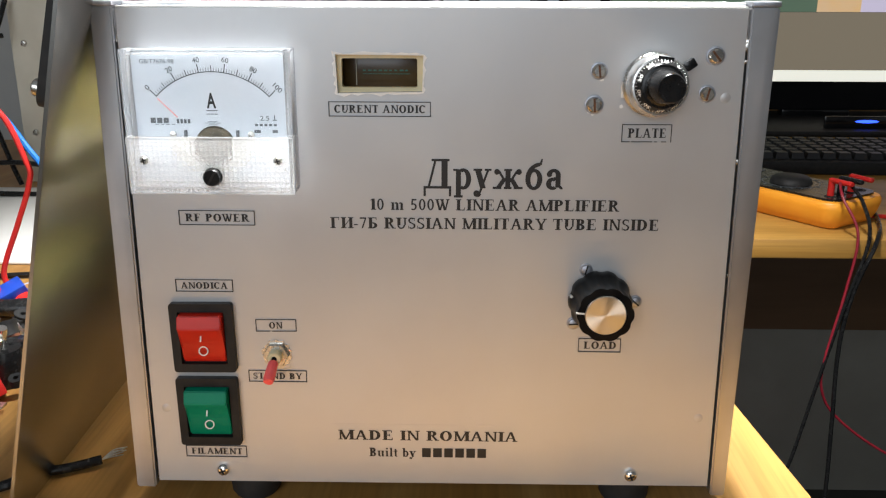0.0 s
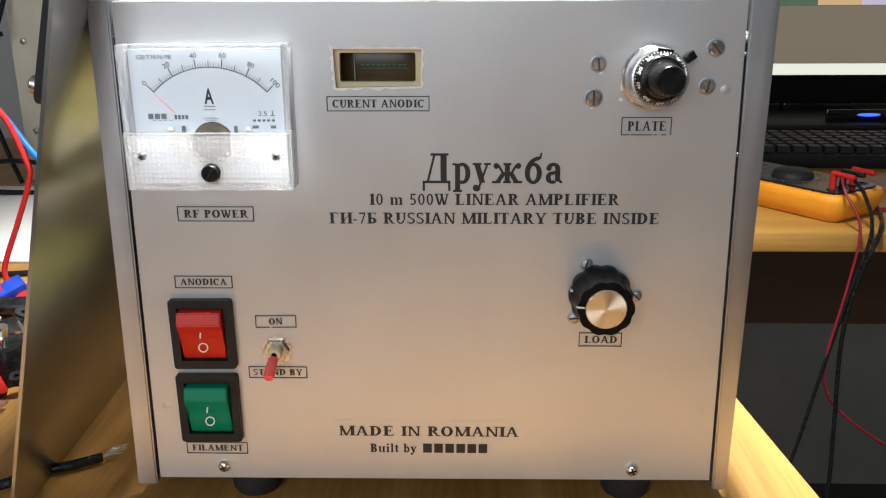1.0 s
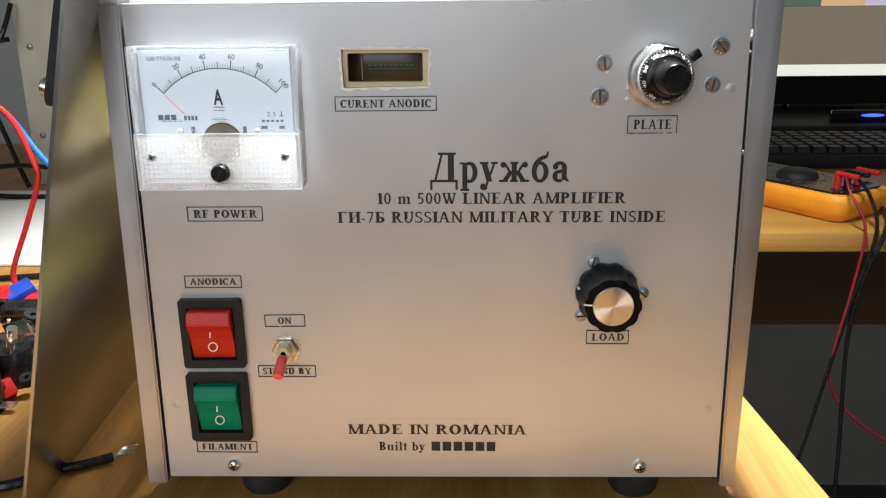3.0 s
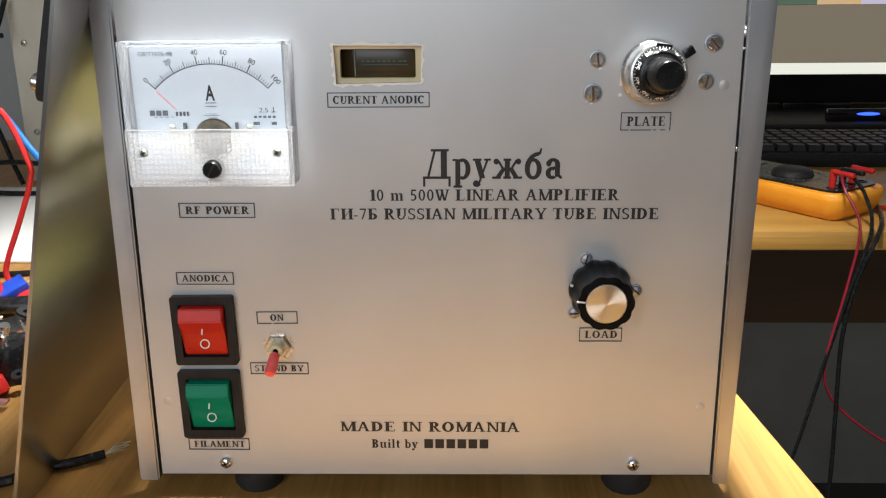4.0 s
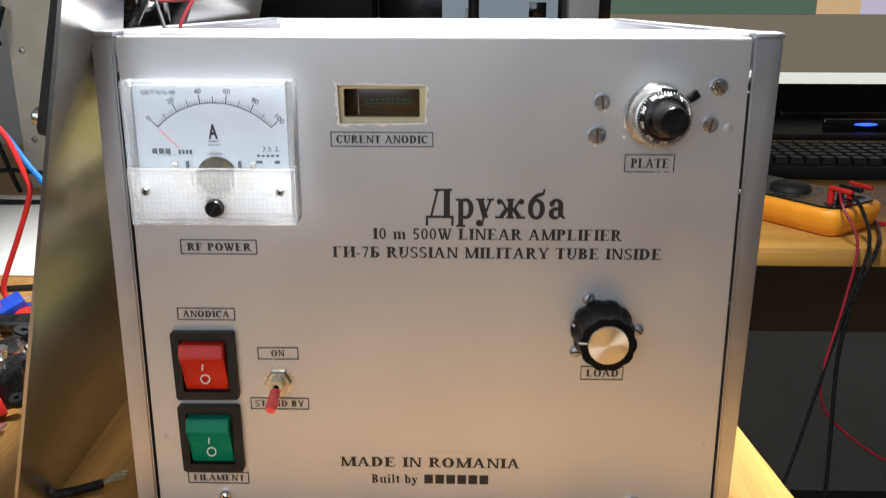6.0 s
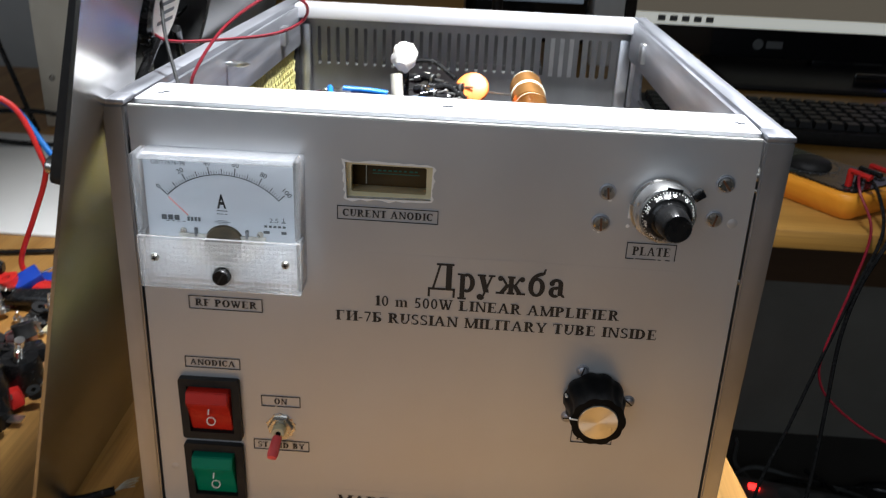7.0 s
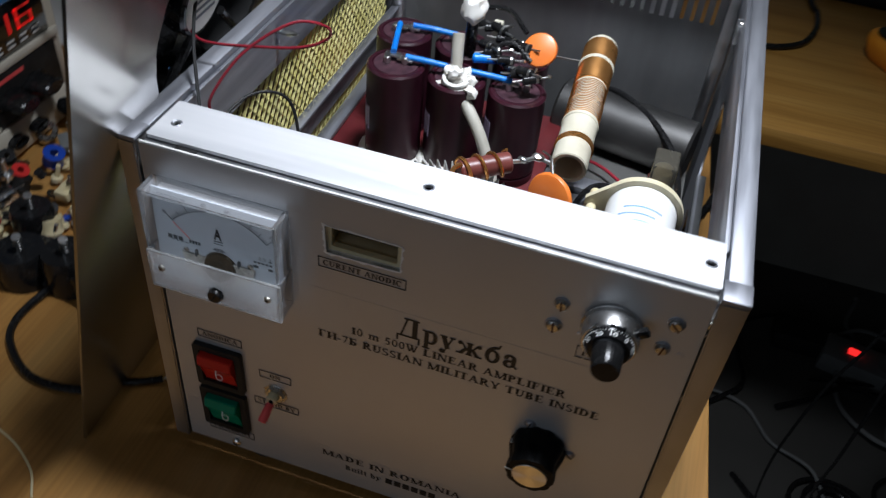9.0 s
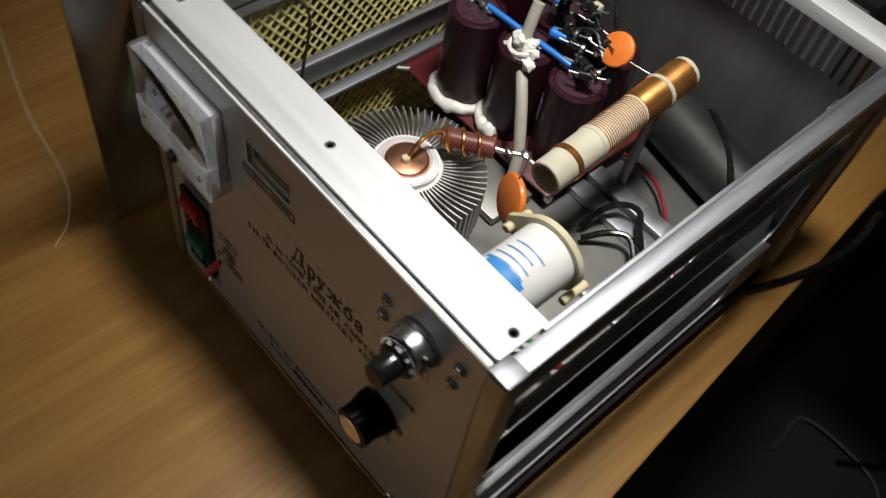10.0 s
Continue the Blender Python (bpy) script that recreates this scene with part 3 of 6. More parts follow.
# left side: yellow expanded-metal mesh behind two rails


def expanded_metal(y0, y1, z0, z1, x, step_y=0.0082, step_z=0.0046):
    """A sheet of diamond openings: slanted flat strands with a twist."""
    bm = bmesh.new()
    rows = int((z1 - z0) / step_z)
    cols = int((y1 - y0) / step_y)
    w = 0.00085
    for r in range(rows):
        for c in range(cols):
            off = 0.5 * step_y if r % 2 else 0.0
            ya, yb, ym = y0 + c * step_y + off, y0 + (c + 1) * step_y + off, y0 + (c + 0.5) * step_y + off
            za, zb = z0 + r * step_z, z0 + (r + 1) * step_z
            for p, q in (((ya, za), (ym, zb)), ((ym, zb), (yb, za))):
                v = [bm.verts.new((x + dx, yy, zz + dz)) for (yy, zz) in (p, q) for dx, dz in ((0.0006, -w * 0.6), (-0.0006, w * 1.4))]
                bm.faces.new((v[0], v[1], v[3], v[2]))
    return bm


bm = expanded_metal(0.014, 0.336, 0.030, 0.195, -0.1245)
tagged(part("side_mesh", skew(bm), YELLOW_MESH, amp, "yellow expanded-metal side mesh", flat=True), kind="stuff")
part("mesh_rail", skew(box(bmesh.new(), -0.1238, -0.1175, 0.020, 0.340, 0.1370, 0.1395, 0.0008)), ALU_DULL, amp)
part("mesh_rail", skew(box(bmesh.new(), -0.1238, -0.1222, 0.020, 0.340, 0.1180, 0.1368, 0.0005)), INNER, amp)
part("mesh_rail", skew(box(bmesh.new(), -0.1238, -0.1150, 0.020, 0.340, 0.1050, 0.1085, 0.0008)), ALU_DULL, amp)
part("mesh_post", skew(box(bmesh.new(), -0.1250, -0.1232, 0.328, 0.342, 0.0300, 0.1900, 0.0005)), BLACK_MATT, amp)

# floor plate, sub-chassis and feet
# plate is widened, out of view, to block lamp light leaking onto the bench
part("bottom_plate", skew(box(bmesh.new(), -0.1350, 0.1255, 0.0050, 0.346, 0.0120, 0.0138)), BLACK_MATT, amp)
part("sub_chassis", skew(box(bmesh.new(), -0.085, 0.112, 0.034, 0.300, 0.0880, 0.0900, 0.0005)), CHASSIS, amp, "dull grey sub-chassis plate")
for i, (y0, y1, h) in enumerate(((0.205, 0.219, 0.006), (0.222, 0.236, 0.009), (0.150, 0.158, 0.004))):
    part("chassis_rib", skew(box(bmesh.new(), 0.012, 0.108, y0, y1, 0.0902, 0.0902 + h, 0.0012)), ALU_DULL, amp)
for x, y in ((-0.087, 0.017), (0.084, 0.017), (-0.087, 0.292), (0.084, 0.292)):
    part("foot", lathe(bmesh.new(), [(0, 0), (0.0100, 0), (0.0112, 0.002), (0.0120, 0.0119), (0, 0.0119)], Matrix.Translation((x, y, 0)), 24), RUBBER, amp, "black rubber foot")

# ---- lettering and frames on the panel ----
FY = -0.0003


def framed(text, x0, x1, z0, z1, tx0, tx1, tilt=0.0, gaps=()):
    bm = bmesh.new()
    w = 0.00030
    m = Matrix.Translation(((x0 + x1) / 2, 0, (z0 + z1) / 2)) @ Matrix.Rotation(radians(tilt), 4, "Y") @ Matrix.Translation((-(x0 + x1) / 2, 0, -(z0 + z1) / 2))
    for a in ((x0, x1, z1 - w, z1), (x0, x0 + w, z0, z1), (x1 - w, x1, z0, z1)):
        bar(bm, *a, FY)
    x = x0
    for g0, g1 in list(gaps) + [(1.0, 1.0)]:
        e = x0 + (x1 - x0) * g0
        if e > x:
            bar(bm, x, e, z0, z0 + w, FY)
        x = x0 + (x1 - x0) * g1
    bmesh.ops.transform(bm, matrix=m, verts=bm.verts[:])
    f = part("label_frame", bm, INK, amp, flat=True)
    h = (z1 - z0) * 0.52
    serif("lettering", text, tx0, FY, z0 + (z1 - z0) * 0.25, tx1 - tx0, h, INK, f, m)


# A roman face with serifs, drawn as strokes: x, y in units of the capital height; t thick, h hairline, c curves.
TH, HL, SF = 0.225, 0.112, 0.078
LB = 0.185


def glyph_box(out, x0, y0, x1, y1):
    out.append([(x0, y0), (x1, y0), (x1, y1), (x0, y1)])


def stem(out, x, y0=0.0, y1=1.0, w=TH, feet="bt", s=0.085):
    glyph_box(out, x, y0, x + w, y1)
    if "b" in feet:
        glyph_box(out, x - s, y0, x + w + s, y0 + SF)
    if "t" in feet:
        glyph_box(out, x - s, y1 - SF, x + w + s, y1)


def slant(out, xa, ya, xb, yb, w):
    out.append([(xa, ya), (xa + w, ya), (xb + w, yb), (xb, yb)])


def bowl(out, cx, cy, rx, ry, a0, a1, thick=TH, thin=HL, n=18):
    """An arc whose width swells towards its sides."""
    for i in range(n):
        quad = []
        for a, inner in ((a0 + (a1 - a0) * i / n, False), (a0 + (a1 - a0) * (i + 1) / n, False), (a0 + (a1 - a0) * (i + 1) / n, True), (a0 + (a1 - a0) * i / n, True)):
            c, s = math.cos(radians(a)), math.sin(radians(a))
            quad.append((cx + c * (rx - (thick if inner else 0)), cy + s * (ry - (thin if inner else 0))))
        out.append(quad)


def glyph(ch):
    o = []
    if ch in "IІ":
        stem(o, 0.10); w = 0.36
    elif ch in "LГ":
        stem(o, 0.10)
        y = 0.0 if ch == "L" else 1.0 - SF
        glyph_box(o, 0.10, y, 0.66, y + SF)
        slant(o, 0.60, 0.0 if ch == "L" else 0.74, 0.63 if ch == "L" else 0.63, 0.26 if ch == "L" else 1.0, 0.045); w = 0.72
    elif ch in "EFБ":
        stem(o, 0.10)
        glyph_box(o, 0.10, 1 - SF, 0.64, 1.0)
        glyph_box(o, 0.60, 0.76, 0.645, 1.0)
        if ch != "Б":
            glyph_box(o, 0.22, 0.48, 0.50, 0.48 + SF)
            glyph_box(o, 0.47, 0.38, 0.515, 0.64)
        if ch == "E":
            glyph_box(o, 0.10, 0.0, 0.66, SF)
            slant(o, 0.63, 0.0, 0.66, 0.26, 0.045)
        if ch == "Б":
            bowl(o, 0.36, 0.28, 0.34, 0.28, -90, 90); glyph_box(o, 0.2, 0.0, 0.36, HL); glyph_box(o, 0.2, 0.56 - HL, 0.36, 0.56)
        w = 0.74 if ch != "F" else 0.70
    elif ch == "T":
        stem(o, 0.28, feet="b")
        glyph_box(o, 0.02, 1 - SF, 0.69, 1.0)
        glyph_box(o, 0.02, 0.74, 0.065, 1.0); glyph_box(o, 0.645, 0.74, 0.69, 1.0); w = 0.74
    elif ch in "PR":
        stem(o, 0.10)
        glyph_box(o, 0.2, 1 - HL, 0.40, 1.0); glyph_box(o, 0.2, 0.46, 0.40, 0.46 + HL)
        bowl(o, 0.38, 0.73, 0.29, 0.27, -90, 90); w = 0.72
        if ch == "R":
            slant(o, 0.60, 0.0, 0.34, 0.48, 0.17); glyph_box(o, 0.60, 0.0, 0.84, SF); w = 0.82
    elif ch == "B":
        stem(o, 0.10)
        for y0, y1, r in ((0.0, 0.53, 0.32), (0.49, 1.0, 0.28)):
            glyph_box(o, 0.2, y0, 0.38, y0 + HL); glyph_box(o, 0.2, y1 - HL, 0.38, y1)
            bowl(o, 0.36, (y0 + y1) / 2, r, (y1 - y0) / 2, -90, 90)
        w = 0.74
    elif ch == "D":
        stem(o, 0.10)
        glyph_box(o, 0.2, 0, 0.36, HL); glyph_box(o, 0.2, 1 - HL, 0.36, 1)
        bowl(o, 0.36, 0.5, 0.42, 0.5, -90, 90); w = 0.84
    elif ch == "O":
        bowl(o, 0.42, 0.5, 0.39, 0.52, 0, 360, n=30); w = 0.84
    elif ch == "C":
        bowl(o, 0.43, 0.5, 0.39, 0.52, 42, 318, n=26); glyph_box(o, 0.68, 0.68, 0.725, 1.0); w = 0.78
    elif ch == "U":
        stem(o, 0.10, 0.32, 1.0, feet="t"); stem(o, 0.60, 0.32, 1.0, HL, "t")
        bowl(o, 0.3775, 0.32, 0.2775, 0.34, 180, 360, 0.12); w = 0.78
    elif ch == "S":
        bowl(o, 0.31, 0.745, 0.25, 0.27, 40, 270, 0.13); bowl(o, 0.31, 0.255, 0.27, 0.27, -140, 90, 0.13)
        glyph_box(o, 0.49, 0.72, 0.53, 1.0); glyph_box(o, 0.06, 0.0, 0.10, 0.28); w = 0.60
    elif ch in "NИ":
        if ch == "N":
            stem(o, 0.12, w=HL); stem(o, 0.68, w=HL, feet="t"); slant(o, 0.62, 0.0, 0.10, 1.0, 0.17)
        else:
            stem(o, 0.10); stem(o, 0.62); slant(o, 0.20, 0.14, 0.62, 0.80, 0.06)
        w = 0.86
    elif ch == "M":
        stem(o, 0.12, w=HL); stem(o, 0.80, w=TH); slant(o, 0.42, 0.0, 0.10, 1.0, 0.17); slant(o, 0.46, 0.0, 0.82, 1.0, HL); w = 1.05
    elif ch == "A":
        slant(o, 0.62, 0.0, 0.34, 1.0, 0.17); slant(o, 0.08, 0.0, 0.36, 1.0, HL); glyph_box(o, 0.18, 0.32, 0.66, 0.32 + SF)
        glyph_box(o, 0.0, 0.0, 0.24, SF); glyph_box(o, 0.54, 0.0, 0.88, SF); w = 0.86
    elif ch == "V":
        slant(o, 0.34, 0.0, 0.06, 1.0, 0.17); slant(o, 0.42, 0.0, 0.70, 1.0, HL); glyph_box(o, 0, 1 - SF, 0.32, 1); glyph_box(o, 0.58, 1 - SF, 0.86, 1); w = 0.84
    elif ch == "W":
        for d in (0.0, 0.36):
            slant(o, 0.26 + d, 0.0, 0.04 + d, 1.0, 0.16); slant(o, 0.32 + d, 0.0, 0.52 + d, 1.0, HL)
        glyph_box(o, 0, 1 - SF, 0.30, 1); glyph_box(o, 0.34, 1 - SF, 0.62, 1); glyph_box(o, 0.78, 1 - SF, 1.04, 1); w = 1.04
    elif ch == "Y":
        stem(o, 0.33, 0.0, 0.46, feet="b"); slant(o, 0.33, 0.44, 0.06, 1.0, 0.16); slant(o, 0.42, 0.44, 0.68, 1.0, HL)
        glyph_box(o, 0, 1 - SF, 0.32, 1); glyph_box(o, 0.56, 1 - SF, 0.84, 1); w = 0.82
    elif ch == "1":
        stem(o, 0.22, feet="b"); slant(o, 0.08, 0.82, 0.22, 0.94, 0.08); w = 0.52
    elif ch == "0":
        bowl(o, 0.28, 0.5, 0.24, 0.51, 0, 360, 0.13, n=26); w = 0.56
    elif ch == "5":
        bowl(o, 0.24, 0.30, 0.26, 0.31, -130, 120, 0.13); glyph_box(o, 0.13, 0.86, 0.48, 1.0); slant(o, 0.09, 0.46, 0.13, 1.0, HL); w = 0.56
    elif ch == "7":
        glyph_box(o, 0.05, 0.87, 0.51, 1.0); slant(o, 0.16, 0.0, 0.42, 0.9, 0.10); w = 0.56
    elif ch == "-":
        glyph_box(o, 0.05, 0.28, 0.33, 0.38); w = 0.38
    elif ch == "m":
        for x in (0.10, 0.42, 0.74):
            stem(o, x, 0.0, 0.52 if x > 0.2 else 0.68, 0.165, "b", 0.05)
        glyph_box(o, 0.03, 0.62, 0.16, 0.68)
        bowl(o, 0.425, 0.50, 0.16, 0.19, 0, 150, 0.15); bowl(o, 0.745, 0.50, 0.16, 0.19, 0, 150, 0.15); w = 0.98
    elif ch == "i":
        stem(o, 0.10, 0.0, 0.68, LB, "b", 0.06); glyph_box(o, 0.03, 0.61, 0.2, 0.68); bowl(o, 0.19, 0.92, 0.105, 0.105, 0, 360, 0.104, 0.104, 12); w = 0.37
    elif ch == "l":
        stem(o, 0.10, 0.0, 1.02, LB, "b", 0.06); glyph_box(o, 0.03, 0.95, 0.2, 1.02); w = 0.37
    elif ch == "t":
        stem(o, 0.12, 0.10, 0.88, LB, ""); glyph_box(o, 0.02, 0.60, 0.40, 0.68); bowl(o, 0.30, 0.14, 0.18, 0.15, 180, 310, 0.17); w = 0.42
    elif ch == "u":
        stem(o, 0.10, 0.15, 0.68, LB, "t", 0.05); stem(o, 0.46, 0.0, 0.68, LB, "t", 0.05); bowl(o, 0.29, 0.17, 0.19, 0.18, 180, 320, 0.17); glyph_box(o, 0.58, 0.0, 0.72, SF); w = 0.74
    elif ch == "b":
        stem(o, 0.10, 0.0, 1.02, LB, ""); glyph_box(o, 0.02, 0.95, 0.14, 1.02); bowl(o, 0.36, 0.34, 0.28, 0.36, -115, 115, LB); w = 0.67
    elif ch in "yу":
        slant(o, 0.25, 0.02, 0.05, 0.66, 0.21); slant(o, 0.17, -0.20, 0.50, 0.66, 0.085)
        bowl(o, 0.12, -0.16, 0.115, 0.115, 0, 360, 0.114, 0.114, 12); bowl(o, 0.15, -0.14, 0.15, 0.14, 270, 345, 0.09, 0.09, 8)
        glyph_box(o, 0.0, 0.61, 0.32, 0.68); glyph_box(o, 0.41, 0.61, 0.66, 0.68); w = 0.66
    elif ch == "Д":
        stem(o, 0.66, 0.0, 1.0, TH, "t", 0.07); slant(o, 0.14, 0.02, 0.40, 0.96, 0.085); glyph_box(o, 0.30, 0.92, 0.78, 1.0)
        glyph_box(o, 0.0, 0.0, 1.02, 0.085); slant(o, 0.0, -0.26, 0.0, 0.05, 0.085); slant(o, 0.935, -0.26, 0.935, 0.05, 0.085); w = 1.04
    elif ch == "р":
        stem(o, 0.10, -0.30, 0.66, LB, "b", 0.07); glyph_box(o, 0.0, 0.60, 0.16, 0.67); bowl(o, 0.37, 0.33, 0.29, 0.36, -118, 118, LB); w = 0.69
    elif ch == "ж":
        stem(o, 0.46, 0.0, 0.68, LB, "bt", 0.05)
        slant(o, 0.10, 0.03, 0.36, 0.38, 0.19); slant(o, 0.80, 0.03, 0.56, 0.38, 0.19)
        slant(o, 0.36, 0.32, 0.16, 0.62, 0.10); slant(o, 0.64, 0.32, 0.84, 0.62, 0.10)
        glyph_box(o, 0.0, 0.0, 0.32, SF); glyph_box(o, 0.77, 0.0, 1.10, SF)
        bowl(o, 0.15, 0.58, 0.105, 0.10, 0, 360, 0.104, 0.099, 12); bowl(o, 0.95, 0.58, 0.105, 0.10, 0, 360, 0.104, 0.099, 12); w = 1.10
    elif ch == "б":
        bowl(o, 0.35, 0.33, 0.31, 0.36, 0, 360, LB, n=28); bowl(o, 0.58, 0.36, 0.54, 0.54, 96, 176, 0.16, 0.13)
        o.append([(0.50, 0.77), (0.62, 0.82), (0.66, 1.02), (0.60, 1.02)]); o.append([(0.40, 0.74), (0.56, 0.78), (0.60, 0.90), (0.44, 0.88)]); w = 0.72
    elif ch == "а":
        stem(o, 0.37, 0.06, 0.50, LB, ""); bowl(o, 0.30, 0.48, 0.255, 0.21, 0, 150, LB); bowl(o, 0.27, 0.19, 0.24, 0.21, 50, 310, LB)
        bowl(o, 0.60, 0.12, 0.11, 0.12, 180, 300, 0.10, 0.09, 8); glyph_box(o, 0.30, 0.33, 0.40, 0.41); bowl(o, 0.14, 0.51, 0.10, 0.10, 0, 360, 0.099, 0.099, 12); w = 0.68
    else:
        w = 0.34
    return o, w


def serif(name, text, x, y, z, width, height, material, parent, m=None):
    """A line of roman print on a face towards -y: left end, base line, width and capital height."""
    quads, pen = [], 0.0
    for ch in text:
        o, w = glyph(ch)
        quads += [[(pen + u, v) for u, v in q] for q in o]
        pen += w + 0.05
    lo, hi = min(u for q in quads for u, _ in q), max(u for q in quads for u, _ in q)
    k = width / (hi - lo)
    bm = bmesh.new()
    for i, q in enumerate(quads):
        d = -0.000003 * (i % 7)
        vs = [bm.verts.new(Vector((x + (u - lo) * k, y + d, z + v * height))) for u, v in q]
        bm.faces.new(vs)
    if m is not None:
        bmesh.ops.transform(bm, matrix=m, verts=bm.verts[:])
    return part(name, bm, material, parent, flat=True)


framed("CURENT ANODIC", -0.0440, -0.0042, 0.1772, 0.1830, -0.0418, -0.0064)
framed("PLATE", 0.0700, 0.0893, 0.1678, 0.1748, 0.0724, 0.0871, 0, ((0.17, 0.20), (0.62, 0.66), (0.72, 0.80), (0.90, 1.0)))
framed("RF POWER", -0.1066, -0.0756, 0.1328, 0.1390, -0.1040, -0.0778)
framed("ANODICA", -0.1106, -0.0866, 0.1040, 0.1094, -0.1084, -0.0888)
framed("ON", -0.0782, -0.0610, 0.0865, 0.0920, -0.0725, -0.0668, -0.6, ((0.35, 0.4),))
framed("STAND BY", -0.0826, -0.0576, 0.0632, 0.0686, -0.0806, -0.0596)
framed("LOAD", 0.0574, 0.0752, 0.0788, 0.0850, 0.0597, 0.0732)
framed("FILAMENT", -0.1128, -0.0858, 0.0264, 0.0320, -0.1104, -0.0880)
serif("lettering", "Дружба", -0.0072, FY, 0.1487, 0.0554, 0.0120, INK, amp)
serif("lettering", "10 m 500W LINEAR AMPLIFIER", -0.0288, FY, 0.1398, 0.0998, 0.0046, INK, amp)
serif("lettering", "ГИ-7Б RUSSIAN MILITARY TUBE INSIDE", -0.0450, FY, 0.1320, 0.1320, 0.0046, INK, amp)
serif("lettering", "MADE IN ROMANIA", -0.0450, FY, 0.0359, 0.0783, 0.0047, INK, amp)
serif("lettering", "Built by", -0.0316, FY, 0.0278, 0.0205, 0.0042, INK, amp)
for i in range(6):
    part("printed_bar", bar(bmesh.new(), -0.0084 + i * 0.00485, -0.0084 + i * 0.00485 + 0.0038, 0.0278, 0.0321, FY), INK, amp, flat=True)

# paper edges of the two stuck-on captions
for x0, x1, z0, z1 in ((-0.0495, 0.0905, 0.1285, 0.1635), (-0.0480, 0.0360, 0.0245, 0.0435)):
    part("clear_label", box(bmesh.new(), x0, x1, -0.00009, -0.00004, z0, z1), PANEL, amp, "thin film label around the caption")

# ---- screws on the panel ----


def slot_screw(x, z, r, turn, material, slot_mat, h=0.0022):
    m = Matrix.Translation((x, 0, z)) @ TURN_TO_FACE
    s = part("screw", lathe(bmesh.new(), [(0, h), (r * 0.72, h), (r * 0.93, h * 0.75), (r, h * 0.2), (r, 0)], m, 24), material, amp, "slotted steel screw")
    part("slot", box(bmesh.new(), -r * 0.14, r * 0.14, -r * 0.86, r * 0.86, h * 0.6, h + 0.00015, m=m @ Matrix.Rotation(radians(turn), 4, "Z")), slot_mat, s)
    w = part("washer", lathe(bmesh.new(), [(r * 1.02, 0.0006), (r * 1.22, 0.0005), (r * 1.25, 0)], m, 20), ALU_DULL, s)
    return s


slot_screw(0.0600, 0.1950, 0.0027, 8, STEEL, RUST)
slot_screw(0.0587, 0.1822, 0.0030, 4, STEEL, RUST)
slot_screw(0.1035, 0.2008, 0.0029, 40, STEEL, RUST)
slot_screw(0.1015, 0.1865, 0.0027, -12, STEEL, RUST)


rnd = random.Random(17)
for x, z in ((0.0612, 0.1917), (0.0567, 0.1794), (0.0583, 0.1788), (0.0598, 0.1830), (0.1008, 0.1838), (0.0690, 0.1815)):
    loop = [(x + rnd.uniform(0.0005, 0.0011) * math.cos(a), z + rnd.uniform(0.0004, 0.0010) * math.sin(a)) for a in (0, 1.1, 2.0, 3.3, 4.2, 5.4)]
    part("film_chip", plate(bmesh.new(), loop, [], 0.0003, face_at(-0.0004)), PAPER, amp, "torn white chip of the panel film")


def cross_screw(x, z, r):
    m = Matrix.Translation((x, 0, z)) @ TURN_TO_FACE
    s = part("screw", lathe(bmesh.new(), [(0, 0.0027), (r * 0.5, 0.0025), (r * 0.85, 0.0018), (r, 0.0008), (r, 0)], m, 28), CHROME, amp, "bright cross-head screw")
    for a in (20, 110):
        part("recess", box(bmesh.new(), -r * 0.13, r * 0.13, -r * 0.55, r * 0.55, 0.0018, 0.0027, m=m @ Matrix.Rotation(radians(a), 4, "Z")), DARK, s)


cross_screw(-0.0968, 0.0203, 0.0029)
cross_screw(0.0832, 0.0205, 0.0030)
for x, z in ((-0.1198, 0.0500), (0.1105, 0.0485), (0.1088, 0.1850)):
    part("film_bump", lathe(bmesh.new(), [(0, 0.00025), (0.0010, 0.0002), (0.0020, 0.0)], Matrix.Translation((x, 0, z)) @ TURN_TO_FACE, 18), PANEL, amp)

# ---- panel meter ----
MX0, MX1, MZ0, MZ1, MD = -0.1197, -0.0563, 0.1488, 0.2034, 0.0130
ZS = 0.1709
meter = part("panel_meter", box(bmesh.new(), MX0 + 0.004, MX1 - 0.004, -0.0048, -0.0002, MZ0 + 0.004, MZ1 - 0.004, 0.001), PORCELAIN, amp, "clear-fronted moving-coil panel meter")
part("dial", box(bmesh.new(), MX0 + 0.0024, MX1 - 0.0024, -0.0060, -0.0050, MZ0 + 0.0024, MZ1 - 0.0024, 0.0003), DIAL, meter, "pale white dial card")
# clear upper cover: front sheet and rim
bm = bmesh.new()
for a in ((MX0, MX0 + 0.0022, ZS, MZ1), (MX1 - 0.0022, MX1, ZS, MZ1), (MX0 + 0.0022, MX1 - 0.0022, MZ1 - 0.0022, MZ1)):
    box(bm, a[0], a[1], -MD + 0.0010, -0.0003, a[2], a[3], 0.0005)
rim = part("cover_rim", bm, ACRYL_EDGE, meter, "cloudy clear plastic rim")
glass = part("cover_front", box(bmesh.new(), MX0, MX1, -MD, -MD + 0.0009, ZS, MZ1, 0.0004), CLEAR, meter, "clear plastic cover")
glass.visible_shadow = False
# ribbed lower cover with rows of small pyramids
for a in ((MX0, MX0 + 0.0016, MZ0, ZS), (MX1 - 0.0016, MX1, MZ0, ZS), (MX0 + 0.0016, MX1 - 0.0016, MZ0, MZ0 + 0.0016)):
    side = part("cover_side", box(bmesh.new(), a[0], a[1], -MD + 0.0012, -0.0003, a[2], a[3], 0.0004), ACRYL_EDGE, meter, "cloudy clear plastic side")
    side.visible_shadow = False
